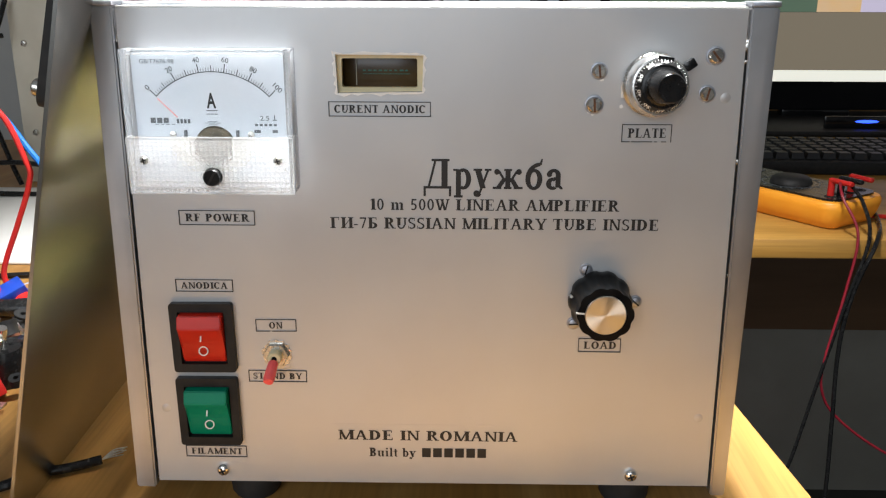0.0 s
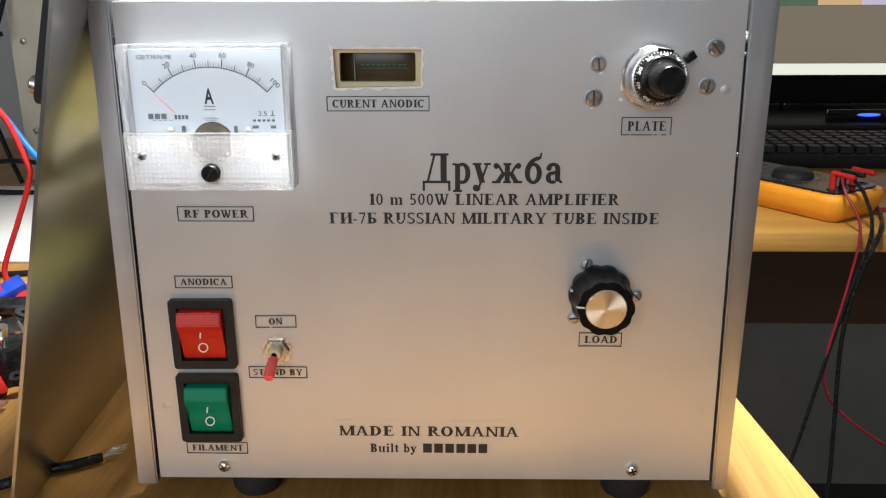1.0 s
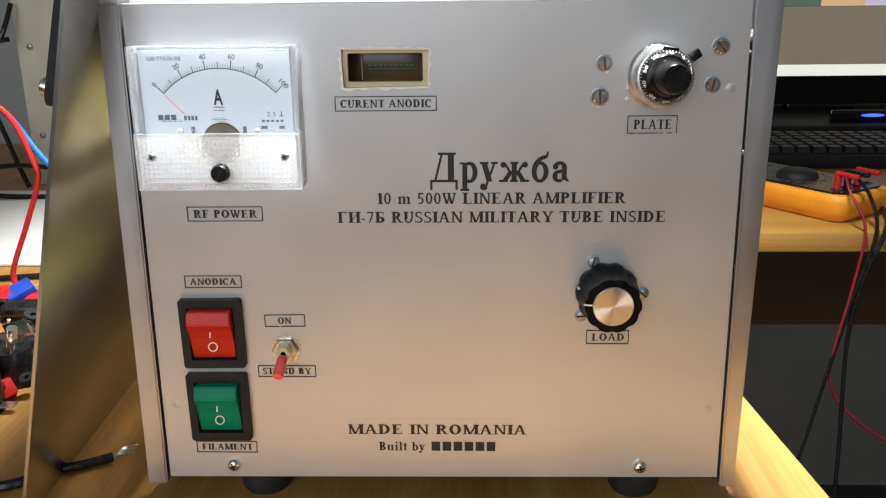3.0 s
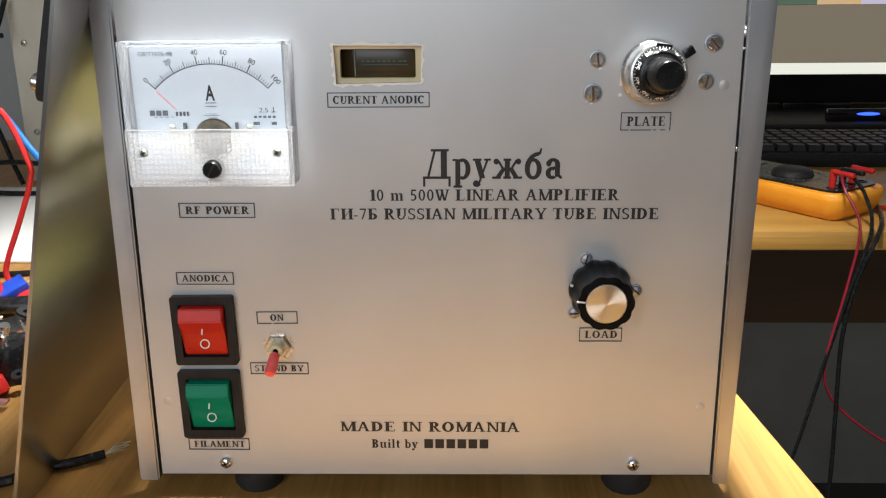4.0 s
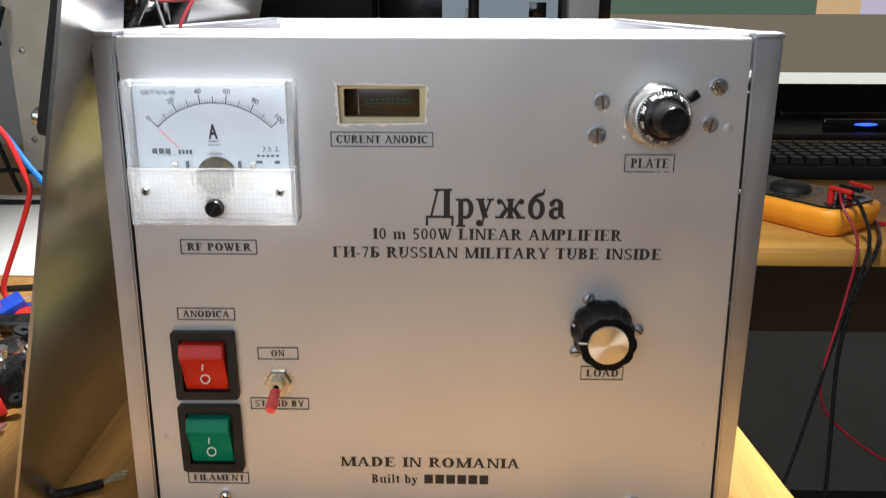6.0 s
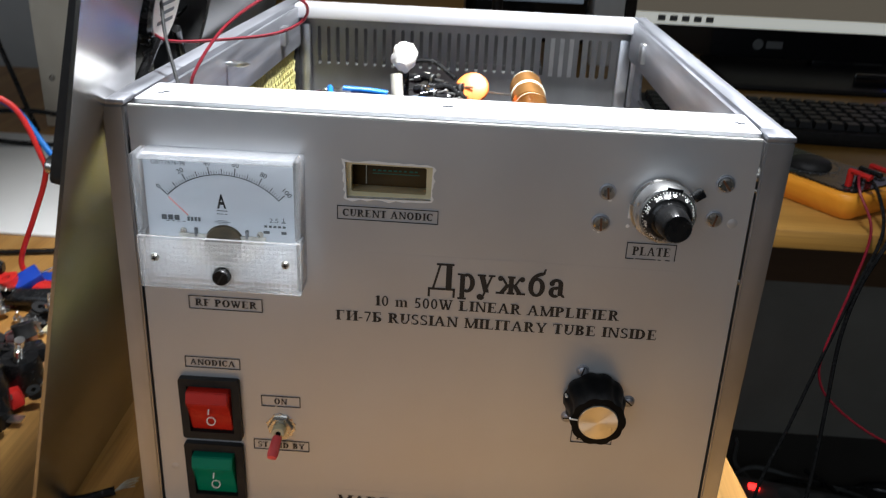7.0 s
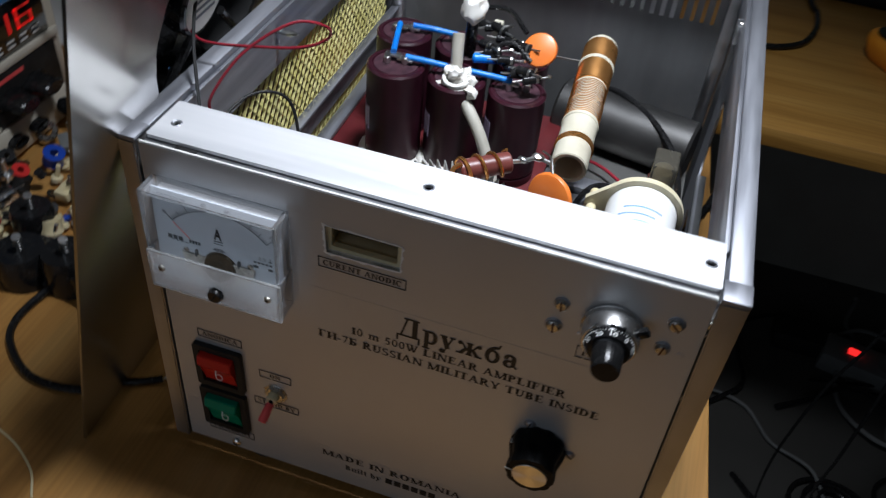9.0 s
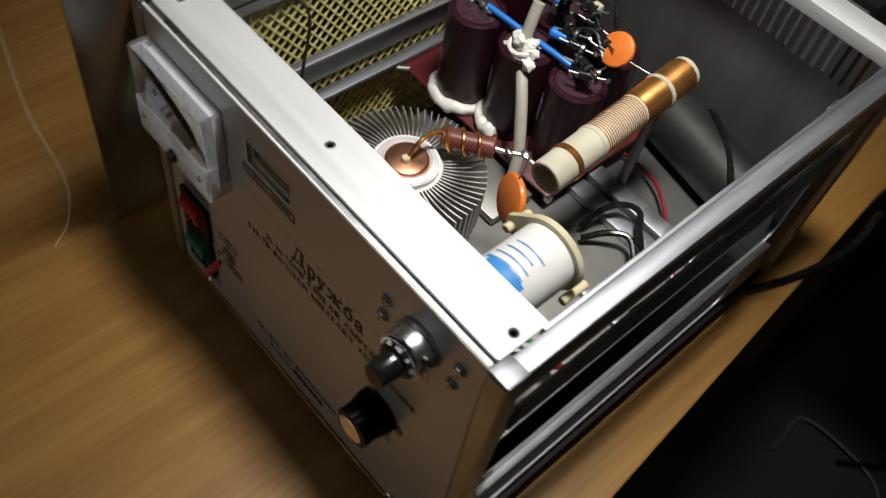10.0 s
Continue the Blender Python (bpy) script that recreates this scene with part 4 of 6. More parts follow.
bm = box(bmesh.new(), MX0 - 0.0002, MX1 + 0.0002, -MD - 0.0008, -MD + 0.0010, MZ0, ZS, 0.0004)
nx, nz = 34, 10
px, pz = (MX1 - MX0 - 0.003) / nx, (ZS - MZ0 - 0.0022) / nz
for i in range(nx):
    for j in range(nz):
        x, z = MX0 + 0.0015 + i * px, MZ0 + 0.0011 + j * pz
        y = -MD - 0.00082
        b4 = [bm.verts.new((x + a * px, y, z + b * pz)) for a, b in ((0, 0), (1, 0), (1, 1), (0, 1))]
        tip = bm.verts.new((x + px / 2, y - 0.00065, z + pz / 2))
        for k in range(4):
            bm.faces.new((b4[k], b4[(k + 1) % 4], tip))
ribbed = part("ribbed_cover", bm, FROST, meter, "ribbed clear plastic lower cover", sharp=10)
ribbed.visible_shadow = False
rim.visible_shadow = False
m = Matrix.Translation((-0.0871, -MD - 0.0008, 0.1559)) @ TURN_TO_FACE
z_knob = part("zero_knob", lathe(bmesh.new(), [(0, 0.0030), (0.0030, 0.0030), (0.0034, 0.0024), (0.0036, 0.0)], m, 30), BLACK, meter, "black zero adjuster")
part("slot", box(bmesh.new(), -0.0030, 0.0030, -0.0004, 0.0004, 0.0028, 0.0031, m=m @ Matrix.Rotation(radians(60), 4, "Z")), DARK, z_knob)
part("knob_ring", lathe(bmesh.new(), [(0.0036, 0.0012), (0.0044, 0.0010), (0.0047, 0.0)], m, 30), CLEAR, meter)
for x in (-0.1132, -0.0619):
    m = Matrix.Translation((x, -MD - 0.0008, 0.1621)) @ TURN_TO_FACE
    s = part("meter_screw", lathe(bmesh.new(), [(0, 0.0013), (0.0012, 0.0012), (0.0017, 0.0004), (0.0017, 0)], m, 18), STEEL, meter)
    for a in (0, 90):
        part("recess", box(bmesh.new(), -0.0002, 0.0002, -0.001, 0.001, 0.0009, 0.0014, m=m @ Matrix.Rotation(radians(a + 15), 4, "Z")), DARK, s)
# scale: arc, ticks, figures
DY = -0.00615
CXD, CZD, RD = -0.0872, 0.1648, 0.0296
A0, A1 = 136.0, 44.0


def on_scale(f, r):
    a = radians(A0 + (A1 - A0) * f)
    return Vector((CXD + r * math.cos(a), DY, CZD + r * math.sin(a)))


bm = bmesh.new()
pts = [(on_scale(i / 40, RD), on_scale(i / 40, RD + 0.00028)) for i in range(41)]
for (a, b), (c, d) in zip(pts, pts[1:]):
    bm.faces.new([bm.verts.new(p) for p in (a, b, d, c)])
for i in range(51):
    f = i / 50
    ln, w = (0.0034, 0.00022) if i % 10 == 0 else ((0.0025, 0.00018) if i % 5 == 0 else (0.0017, 0.00010))
    p, q = on_scale(f, RD), on_scale(f, RD + ln)
    s = (q - p).normalized().cross(Vector((0, 1, 0))) * w * 0.8
    bm.faces.new([bm.verts.new(v) for v in (p - s, p + s, q + s, q - s)])
part("scale_marks", bm, INK, meter, flat=True)
for f, t in ((0, "0"), (0.2, "20"), (0.4, "40"), (0.6, "60"), (0.8, "80"), (1.0, "100")):
    p = on_scale(f, RD + 0.0048)
    a = A0 + (A1 - A0) * f - 90
    rot = Matrix.Translation(p) @ Matrix.Rotation(radians(-a), 4, "Y") @ Matrix.Translation(-p)
    wd = 0.0012 * len(t) + 0.0002
    writing("figure", t, p.x - wd / 2, DY, p.z - 0.0009, wd, 0.0019, INK, meter, 0.0, rot)
writing("figure", "A", -0.0898, DY, 0.1812, 0.0036, 0.0056, INK, meter, 0.03)
writing("figure", "GB/T7676-98", -0.1140, DY, 0.1975, 0.0130, 0.0016, INK_GREY, meter)
writing("figure", "2.5", -0.0697, DY, 0.1765, 0.0034, 0.0018, INK_GREY, meter)
bm = bmesh.new()
bar(bm, -0.0900, -0.0858, 0.1800, 0.1803, DY)
for i in range(3):
    bar(bm, -0.0900 + i * 0.0015, -0.0900 + i * 0.0015 + 0.0011, 0.1787, 0.1790, DY)
for a in ((-0.0910, -0.0848, 0.1754, 0.17555), (-0.0898, -0.0860, 0.1748, 0.1749), (-0.0898, -0.0860, 0.1760, 0.1761)):
    bar(bm, *a, DY)
for i in range(3):  # maker's mark, as plain blocks
    bar(bm, -0.1117 + i * 0.0025, -0.1117 + i * 0.0025 + 0.0019, 0.1754, 0.1774, DY)
for i in range(4):
    bar(bm, -0.1017 + i * 0.0014, -0.1017 + i * 0.0014 + 0.0009, 0.1753, 0.1769, DY)
for i in range(5):
    bar(bm, -0.0718 + i * 0.0018, -0.0718 + i * 0.0018 + 0.0011, 0.1744, 0.1752, DY)
for i in range(4):
    bar(bm, -0.1100 + i * 0.0021, -0.1100 + i * 0.0021 + 0.0012, 0.1748, 0.1750, DY)
bar(bm, -0.0722, -0.0698, 0.1718, 0.1729, DY)
bar(bm, -0.0652, -0.0632, 0.1718, 0.1729, DY)
bar(bm, -0.0650, -0.0634, 0.1765, 0.1768, DY); bar(bm, -0.0643, -0.0640, 0.1765, 0.1785, DY)
part("dial_marks", bm, INK_GREY, meter, flat=True)
part("coil_cover", lathe(bmesh.new(), [(0, 0.0012), (0.0074, 0.0012), (0.0080, 0.0)], Matrix.Translation((-0.0876, DY, 0.1664)) @ TURN_TO_FACE, 36), MOVEMENT, meter, "dark metal movement seen through the cover")
part("magnet_frame", plate(bmesh.new(), [(-0.0882 + 0.0170 * math.cos(radians(a)), ZS - 0.0006 + 0.0140 * math.sin(radians(a))) for a in range(180, 361, 12)], [], 0.0008, face_at(DY - 0.0010)), MAGNET, meter, "dull metal magnet frame seen through the ribs")
part("needle", sweep(bmesh.new(), [on_scale(-0.02, 0.0190), on_scale(-0.01, 0.0290)], 0.00020, 5, 2), NEEDLE, meter, "thin red needle")
for x in (-0.1035, -0.0735):
    part("dial_screw", lathe(bmesh.new(), [(0, 0.0008), (0.0012, 0.0006), (0.0013, 0)], Matrix.Translation((x, DY, 0.1712)) @ TURN_TO_FACE, 14), STEEL, meter)
for x in (-0.0985, -0.0785):
    part("dial_post", box(bmesh.new(), x - 0.0005, x + 0.0005, DY - 0.0012, DY, 0.1695, 0.1728), INK_GREY, meter)

# ---- small anode current meter in its window ----
win = part("window_meter", box(bmesh.new(), -0.0420, -0.0060, 0.0135, 0.0165, 0.1845, 0.2030, 0.0005), METER_GLASS, amp, "small edge meter behind a roughly cut window")
bm = plate(bmesh.new(), rect(-0.0425, -0.0055, 0.1840, 0.2035), [round_rect(-0.0388, -0.0095, 0.1882, 0.1992, 0.0008)], 0.0030, face_at(0.0025))
part("meter_frame", bm, BRASS, win, "cream plastic frame")
for z0, z1 in ((0.1845, 0.1872), (0.2002, 0.2030)):
    part("inner_ledge", box(bmesh.new(), -0.0420, -0.0060, 0.0057, 0.0133, z0, z1, 0.0003), BRASS, win, "cream plastic ledge inside the meter")
for x0, x1 in ((-0.0424, -0.0398), (-0.0086, -0.0058)):
    part("inner_cheek", box(bmesh.new(), x0, x1, 0.0057, 0.0133, 0.1873, 0.2001, 0.0003), BRASS, win)
bm = bmesh.new()
rnd = random.Random(3)
for i in range(9):
    x = -0.0318 + i * 0.0021
    bar(bm, x, x + rnd.uniform(0.0010, 0.0016), 0.1934, 0.1939, 0.0132)
bar(bm, -0.0318, -0.0130, 0.1922, 0.1924, 0.0132)
part("scale_marks", bm, GREEN_PRINT, win, flat=True)
bm = bmesh.new()
bar(bm, -0.0345, -0.0342, 0.1878, 0.1990, 0.0130)
part("pointer", bm, FORMER, win, flat=True)
# ragged white film edge round the cut-out
rnd = random.Random(8)
bm = bmesh.new()
loop = [(-0.0402, 0.1862), (-0.0075, 0.1868), (-0.0070, 0.2005), (-0.0408, 0.2008)]
ins, outs = [], []
for k in range(4):
    (xa, za), (xb, zb) = loop[k], loop[(k + 1) % 4]
    for i in range(12):
        t = i / 12
        x, z = xa + (xb - xa) * t, za + (zb - za) * t
        ex, ez = (x + 0.0239), (z - 0.1936)
        s = 0.0009 + rnd.uniform(-0.0006, 0.0006)
        ins.append(bm.verts.new((x, -0.0002, z)))
        outs.append(bm.verts.new((x + (s if ex > 0 else -s) * (1 if abs(ex) > 0.015 else 0.2), -0.00022, z + (s if ez > 0 else -s) * (1 if abs(ez) > 0.006 else 0.2))))
for i in range(48):
    j = (i + 1) % 48
    bm.faces.new((ins[i], ins[j], outs[j], outs[i]))
back = [bm.verts.new(v.co + Vector((0, 0.0026, 0))) for v in ins]
for i in range(48):
    j = (i + 1) % 48
    bm.faces.new((ins[i], ins[j], back[j], back[i]))
part("torn_edge", bm, PAPER, win, "ragged white cut edge", flat=True)

# ---- rocker switches ----


def rocker(x0, x1, z0, z1, body, lean):
    cx, cz = (x0 + x1) / 2, (z0 + z1) / 2
    m = Matrix.Translation((cx, 0, cz)) @ Matrix.Rotation(radians(lean), 4, "Y")
    w, h = (x1 - x0) / 2, (z1 - z0) / 2
    bm = plate(bmesh.new(), round_rect(-w, w, -h, h, 0.0012, 3), [rect(-w * 0.74, w * 0.74, -h * 0.76, h * 0.76)], 0.0030, m @ face_at(-0.0030))
    bez = part("rocker_switch", bm, BLACK_MATT, amp, "lit-type rocker switch in a black bezel")
    part("well", box(bmesh.new(), -w * 0.74, w * 0.74, -0.0004, -0.0001, -h * 0.76, h * 0.76, m=m), DARK, bez)
    # rocker: top half stands proud, lower half is pressed in
    bm = bmesh.new()
    wi, hi = w * 0.69, h * 0.72
    prof = [(-hi, -0.0012), (-hi * 0.92, -0.0020), (-hi * 0.35, -0.0028), (hi * 0.10, -0.0044), (hi * 0.52, -0.0074), (hi * 0.98, -0.0060), (hi, -0.0012)]
    L = [bm.verts.new(m @ Vector((-wi, y, z))) for z, y in prof]
    R = [bm.verts.new(m @ Vector((wi, y, z))) for z, y in prof]
    for i in range(len(prof) - 1):
        bm.faces.new((L[i], R[i], R[i + 1], L[i + 1]))
    bm.faces.new(L)
    bm.faces.new(R[::-1])
    bmesh.ops.bevel(bm, geom=[e for e in bm.edges], offset=0.0004, segments=2, affect="EDGES")
    rk = part("rocker", bm, body, bez, "glossy coloured rocker")
    bm = box(bmesh.new(), -0.0003, 0.0003, -0.00015, 0.00015, -0.0016, 0.0016, m=m @ Matrix.Translation((0.0, -0.0052, hi * 0.10)) @ Matrix.Rotation(radians(-28), 4, "X"))
    part("mark", bm, WHITE_PRINT, bez, flat=True)
    mm = m @ Matrix.Translation((0, -0.00305, -hi * 0.50)) @ Matrix.Rotation(radians(80), 4, "X")
    part("mark", lathe(bmesh.new(), [(0.0016, 0.0), (0.0016, 0.0003), (0.0021, 0.0003), (0.0021, 0.0)], mm, 28), WHITE_PRINT, bez)
    return bez


rocker(-0.1136, -0.0871, 0.0685, 0.0995, RED_SWITCH, -0.6)
rocker(-0.1136, -0.0872, 0.0337, 0.0655, GREEN_SWITCH, -0.4)

# ---- toggle switch ----
m = Matrix.Translation((-0.0700, 0, 0.0762)) @ TURN_TO_FACE
tog = part("toggle_switch", lathe(bmesh.new(), [(0.0028, 0.0022), (0.0052, 0.0022), (0.0056, 0.0016), (0.0056, 0.0)], m, 6), STEEL, amp, "metal toggle switch with a red sleeve")
part("star_washer", lathe(bmesh.new(), [(0.0050, 0.0004), (0.0064, 0.0004), (0.0064, 0.0)], m, 28, lambda a, r, h: r * (1 + 0.06 * (1 if int(a * 14 / math.pi) % 2 else -1)) if r > 0.006 else r), STEEL, tog)
part("bushing", lathe(bmesh.new(), [(0.0012, 0.0058), (0.0026, 0.0058), (0.0030, 0.0052), (0.0030, 0.0020)], m, 24), BRASS, tog, "threaded bushing")
part("lever", rod(bmesh.new(), (-0.0700, -0.004, 0.0760), (-0.0703, -0.0095, 0.0731), 0.0011, 12), BLACK, tog)
part("sleeve", lathe(bmesh.new(), [(0, 0), (0.0017, 0.0002), (0.0021, 0.001), (0.0024, 0.0085), (0.0020, 0.0102), (0, 0.0106)], axis((-0.0701, -0.0062, 0.0752), (-0.0707, -0.0145, 0.0706)), 18), RED_SLEEVE, tog, "red plastic sleeve")

# ---- load knob ----
m = Matrix.Translation((0.0650, 0, 0.1024)) @ TURN_TO_FACE @ Matrix.Diagonal((0.91, 0.91, 0.96, 1))


def lobes(a, r, h):
    return r * (1 - 0.055 * (0.5 - 0.5 * math.cos(10 * a)) ** 2) if r > 0.009 else r


load = part("control_knob", lathe(bmesh.new(), [(0.0100, 0.0012), (0.0142, 0.0012), (0.0144, 0.0040), (0.0138, 0.0062), (0.0122, 0.0120), (0.0126, 0.0175), (0.0124, 0.0188), (0.0092, 0.0190), (0.0090, 0.0186), (0, 0.0186)], m, 90, lobes), KNOB_BLACK, amp, "fluted black control knob")
part("knob_cap", lathe(bmesh.new(), [(0, 0.0196), (0.0086, 0.0196), (0.0089, 0.0193), (0.0089, 0.0180)], m, 48), SPUN, load, "spun aluminium disc")
part("pointer_mark", box(bmesh.new(), -0.0143, -0.0115, -0.0004, 0.0004, 0.0040, 0.0062, m=m @ Matrix.Rotation(radians(-14), 4, "Z")), WHITE_PRINT, load)
part("pointer_mark", box(bmesh.new(), -0.0128, -0.0090, -0.00035, 0.00035, 0.0184, 0.0192, m=m @ Matrix.Rotation(radians(-4), 4, "Z")), WHITE_PRINT, load)
for a in (115, 225, -2):
    x, z = 0.0652 + 0.0146 * math.cos(radians(a)), 0.1020 + 0.0146 * math.sin(radians(a))
    slot_screw(x, z, 0.0022, a + 50, ALU_DULL, DARK, 0.0014)

# ---- plate tuning dial with turns counter ----
DIAL_AT = Matrix.Translation((0.0808, 0, 0.1900)) @ Matrix.Rotation(radians(3.4), 4, "Z") @ Matrix.Rotation(radians(-2.9), 4, "X")   # tilted a little to fit the camera's view
m = DIAL_AT @ TURN_TO_FACE
dial = part("turns_dial", lathe(bmesh.new(), [(0, 0.0010), (0.0121, 0.0010), (0.0122, 0.0022), (0.0115, 0.0030), (0.0112, 0.0096), (0.0106, 0.0106), (0.0092, 0.0108), (0, 0.0108)], m, 64), CHROME, amp, "chromed multi-turn counting dial")
part("skirt", lathe(bmesh.new(), [(0.0058, 0.0146), (0.0080, 0.0142), (0.0098, 0.0114), (0.0099, 0.0108)], m, 60), BLACK, dial, "black numbered skirt")
part("grip", lathe(bmesh.new(), [(0, 0.0252), (0.0049, 0.0252), (0.0054, 0.0246), (0.0063, 0.0148), (0.0072, 0.0143)], m, 72, lambda a, r, h: r * (1 + 0.012 * math.cos(24 * a)) if 0.0052 < r < 0.0066 else r), BLACK, dial, "black knurled grip")
part("counter_window", box(bmesh.new(), -0.0030, 0.0030, 0.0092, 0.0108, 0.0098, 0.01085, m=m @ Matrix.Rotation(radians(-8), 4, "Z")), GLOSS_BLACK, dial)
part("lock_lever", box(bmesh.new(), 0.0115, 0.0160, -0.0018, 0.0018, 0.0060, 0.0090, 0.0006, m=m @ Matrix.Rotation(radians(34), 4, "Z")), BLACK, dial, "black lock lever")
bm = bmesh.new()
for i in range(50):
    a = 2 * math.pi * i / 50
    ln = 0.0008 if i % 5 == 0 else 0.0005
    mm = m @ Matrix.Rotation(a, 4, "Z") @ Matrix.Translation((0.0096, 0, 0.01190)) @ Matrix.Rotation(radians(60.0), 4, "Y")
    box(bm, -ln / 2, ln / 2, -0.00009, 0.00009, -0.0001, 0.00012, m=mm)
part("skirt_marks", bm, WHITE_PRINT, dial, flat=True)
for i in range(10):
    mm = DIAL_AT @ Matrix.Rotation(radians(38 - 36 * i), 4, "Y") @ Matrix.Translation((0, -0.01320, 0.0089)) @ Matrix.Rotation(radians(-60.0), 4, "X")
    t = str(10 * i)
    writing("figure", t, -0.0007 * len(t), 0.0, -0.0008, 0.0014 * len(t), 0.0016, WHITE_PRINT, dial, 0.02, mm)
slot = part("fixing_tab", box(bmesh.new(), 0.0688, 0.0698, -0.0010, -0.0002, 0.1850, 0.1905), PAPER, dial)

# ---- inside the cabinet ----
board = part("circuit_board", box(bmesh.new(), -0.122, 0.020, 0.165, 0.268, 0.1000, 0.1020, 0.0004), BOARD, amp, "dark red capacitor board")
for x, y in ((-0.112, 0.172), (0.016, 0.172), (-0.112, 0.262), (0.016, 0.262)):
    part("standoff", rod(bmesh.new(), (x, y, 0.0901), (x, y, 0.1000), 0.003, 12), STEEL, board)

CAPS = [(-0.0755, 0.181), (-0.0395, 0.188), (-0.0035, 0.195), (-0.0835, 0.218), (-0.0470, 0.225), (-0.0105, 0.232)]
for x, y in CAPS:
    z0, z1, r = 0.1021, 0.1705 - (x + 0.08) * 0.11, 0.0174
    m = Matrix.Translation((x, y, 0))
    can = part("capacitor", lathe(bmesh.new(), [(0, z0), (r - 0.001, z0), (r, z0 + 0.001), (r, z0 + 0.005), (r - 0.0008, z0 + 0.006), (r, z0 + 0.007), (r, z1 - 0.0012), (r - 0.0012, z1), (r - 0.0030, z1), (r - 0.0034, z1 - 0.0008), (0, z1 - 0.0008)], m, 40), PURPLE, amp, "maroon electrolytic capacitor")
    part("cap_disc", lathe(bmesh.new(), [(0, z1 - 0.0002), (r - 0.0042, z1 - 0.0002), (r - 0.0040, z1 - 0.0007)], m, 32), CAN_TOP, can)
    for d in (-0.005, 0.005):
        part("terminal", capped(bmesh.new(), (x + d, y + d * 0.3, z1 - 0.0004), (x + d, y + d * 0.3, z1 + 0.0045), 0.0022, 12, 0.0005), SOLDER, can)
    bm = bmesh.new()
    for i in range(5):
        a = radians(200 + i * 7)
        box(bm, -0.0008, 0.0008, -0.0001, 0.0001, -0.012 + 0.002 * (i % 2), 0.004, m=Matrix.Translation((x + (r + 0.0001) * math.cos(a), y + (r + 0.0001) * math.sin(a), 0.14)) @ Matrix.Rotation(a + math.pi / 2, 4, "Z"))
    part("printing", bm, LILAC, can, flat=True)


def blob(bm, x, y, z, rx, ry, rz, seed, amount=0.25, sub=2):
    r = bmesh.ops.create_icosphere(bm, subdivisions=sub, radius=1.0)
    for v in r["verts"]:
        k = 1 + amount * noise.noise(v.co * 2.1 + Vector((seed * 3.7, seed, 0)))
        v.co = Vector((x + v.co.x * rx * k, y + v.co.y * ry * k, z + v.co.z * rz * k))
    return bm


# silicone round the feet of the front capacitors
for (x, y), a0, a1 in ((CAPS[0], 170, 350), (CAPS[1], 185, 290)):
    rnd = random.Random(int(1000 * y))
    bm = sweep(bmesh.new(), [(x + 0.0186 * math.cos(radians(a0 + (a1 - a0) * k / 11)), y + 0.0186 * math.sin(radians(a0 + (a1 - a0) * k / 11)), 0.1055 + rnd.uniform(-0.0010, 0.0016)) for k in range(12)], 0.0040, 10, 5)
    for v in bm.verts:
        v.co += 0.0016 * noise.noise_vector(v.co * 140)
    part("silicone_bead", bm, WHITE_GLUE, amp, "white silicone bead round the foot of a capacitor", sharp=80)
part("silicone_bead", blob(bmesh.new(), -0.0395, 0.2125, 0.1985, 0.0080, 0.0072, 0.0088, 3, 0.3, 3), WHITE_GLUE, amp, "white silicone lump over a joint")
part("insulator_post", capped(bmesh.new(), (-0.0400, 0.2140, 0.164), (-0.0395, 0.2130, 0.192), 0.0036, 16), BLACK, amp)
part("silicone_bead", box(bmesh.new(), -0.0300, -0.0240, 0.222, 0.230, 0.176, 0.186, 0.001), FORMER, amp)

# blue links between the capacitors
LINKS = [((-0.0785, 0.184), (-0.0860, 0.216)), ((-0.0705, 0.183), (-0.0440, 0.188)), ((-0.0350, 0.190), (-0.0080, 0.195)), ((-0.0785, 0.219), (-0.0510, 0.225))]
for (xa, ya), (xb, yb) in LINKS:
    za, zb = 0.1752 - (xa + 0.08) * 0.11, 0.1752 - (xb + 0.08) * 0.11
    part("link_wire", sweep(bmesh.new(), [(xa, ya, za), ((xa + xb) / 2, (ya + yb) / 2 - 0.0005, (za + zb) / 2 + 0.0006), (xb, yb, zb)], 0.0019, 10), BLUE_WIRE, amp, "blue insulated link wire")
    for x, y, z in ((xa, ya, za), (xb, yb, zb)):
        part("solder_lug", box(bmesh.new(), x - 0.0050, x + 0.0050, y - 0.0022, y + 0.0022, z - 0.0024, z - 0.0010, 0.0004), SOLDER, amp)
# black diodes and resistors soldered in zig-zag above the capacitors
rnd = random.Random(21)
for i in range(16):
    t, s = (i % 8) / 7, i // 8
    cx, cy = -0.034 + 0.032 * t + 0.006 * s, 0.226 - 0.016 * t - 0.020 * s
    cz = 0.184 - 0.008 * t + rnd.uniform(-0.003, 0.004) - 0.004 * s
    a = radians(-28 + (56 if i % 2 else 0) + rnd.uniform(-14, 14))
    d = Vector((math.cos(a), math.sin(a), rnd.uniform(-0.35, 0.25))).normalized()
    c = Vector((cx, cy, cz))
    di = part("diode", capped(bmesh.new(), c - d * 0.0052, c + d * 0.0052, 0.0027, 14, 0.0005), BLACK, amp, "black rectifier diode")
    part("lead", rod(bmesh.new(), c - d * 0.0110, c + d * 0.0110, 0.0006, 8), SOLDER, di)
    part("band", lathe(bmesh.new(), [(0.00272, 0.0), (0.00276, 0.0002), (0.00276, 0.0014), (0.00272, 0.0016)], axis(c + d * 0.0025, c + d * 0.0045), 14), SOLDER, di)
    if i % 2:
        part("solder_blob", blob(bmesh.new(), *(c + d * 0.0112), 0.0017, 0.0017, 0.0015, i, 0.3, 1), SOLDER, amp)
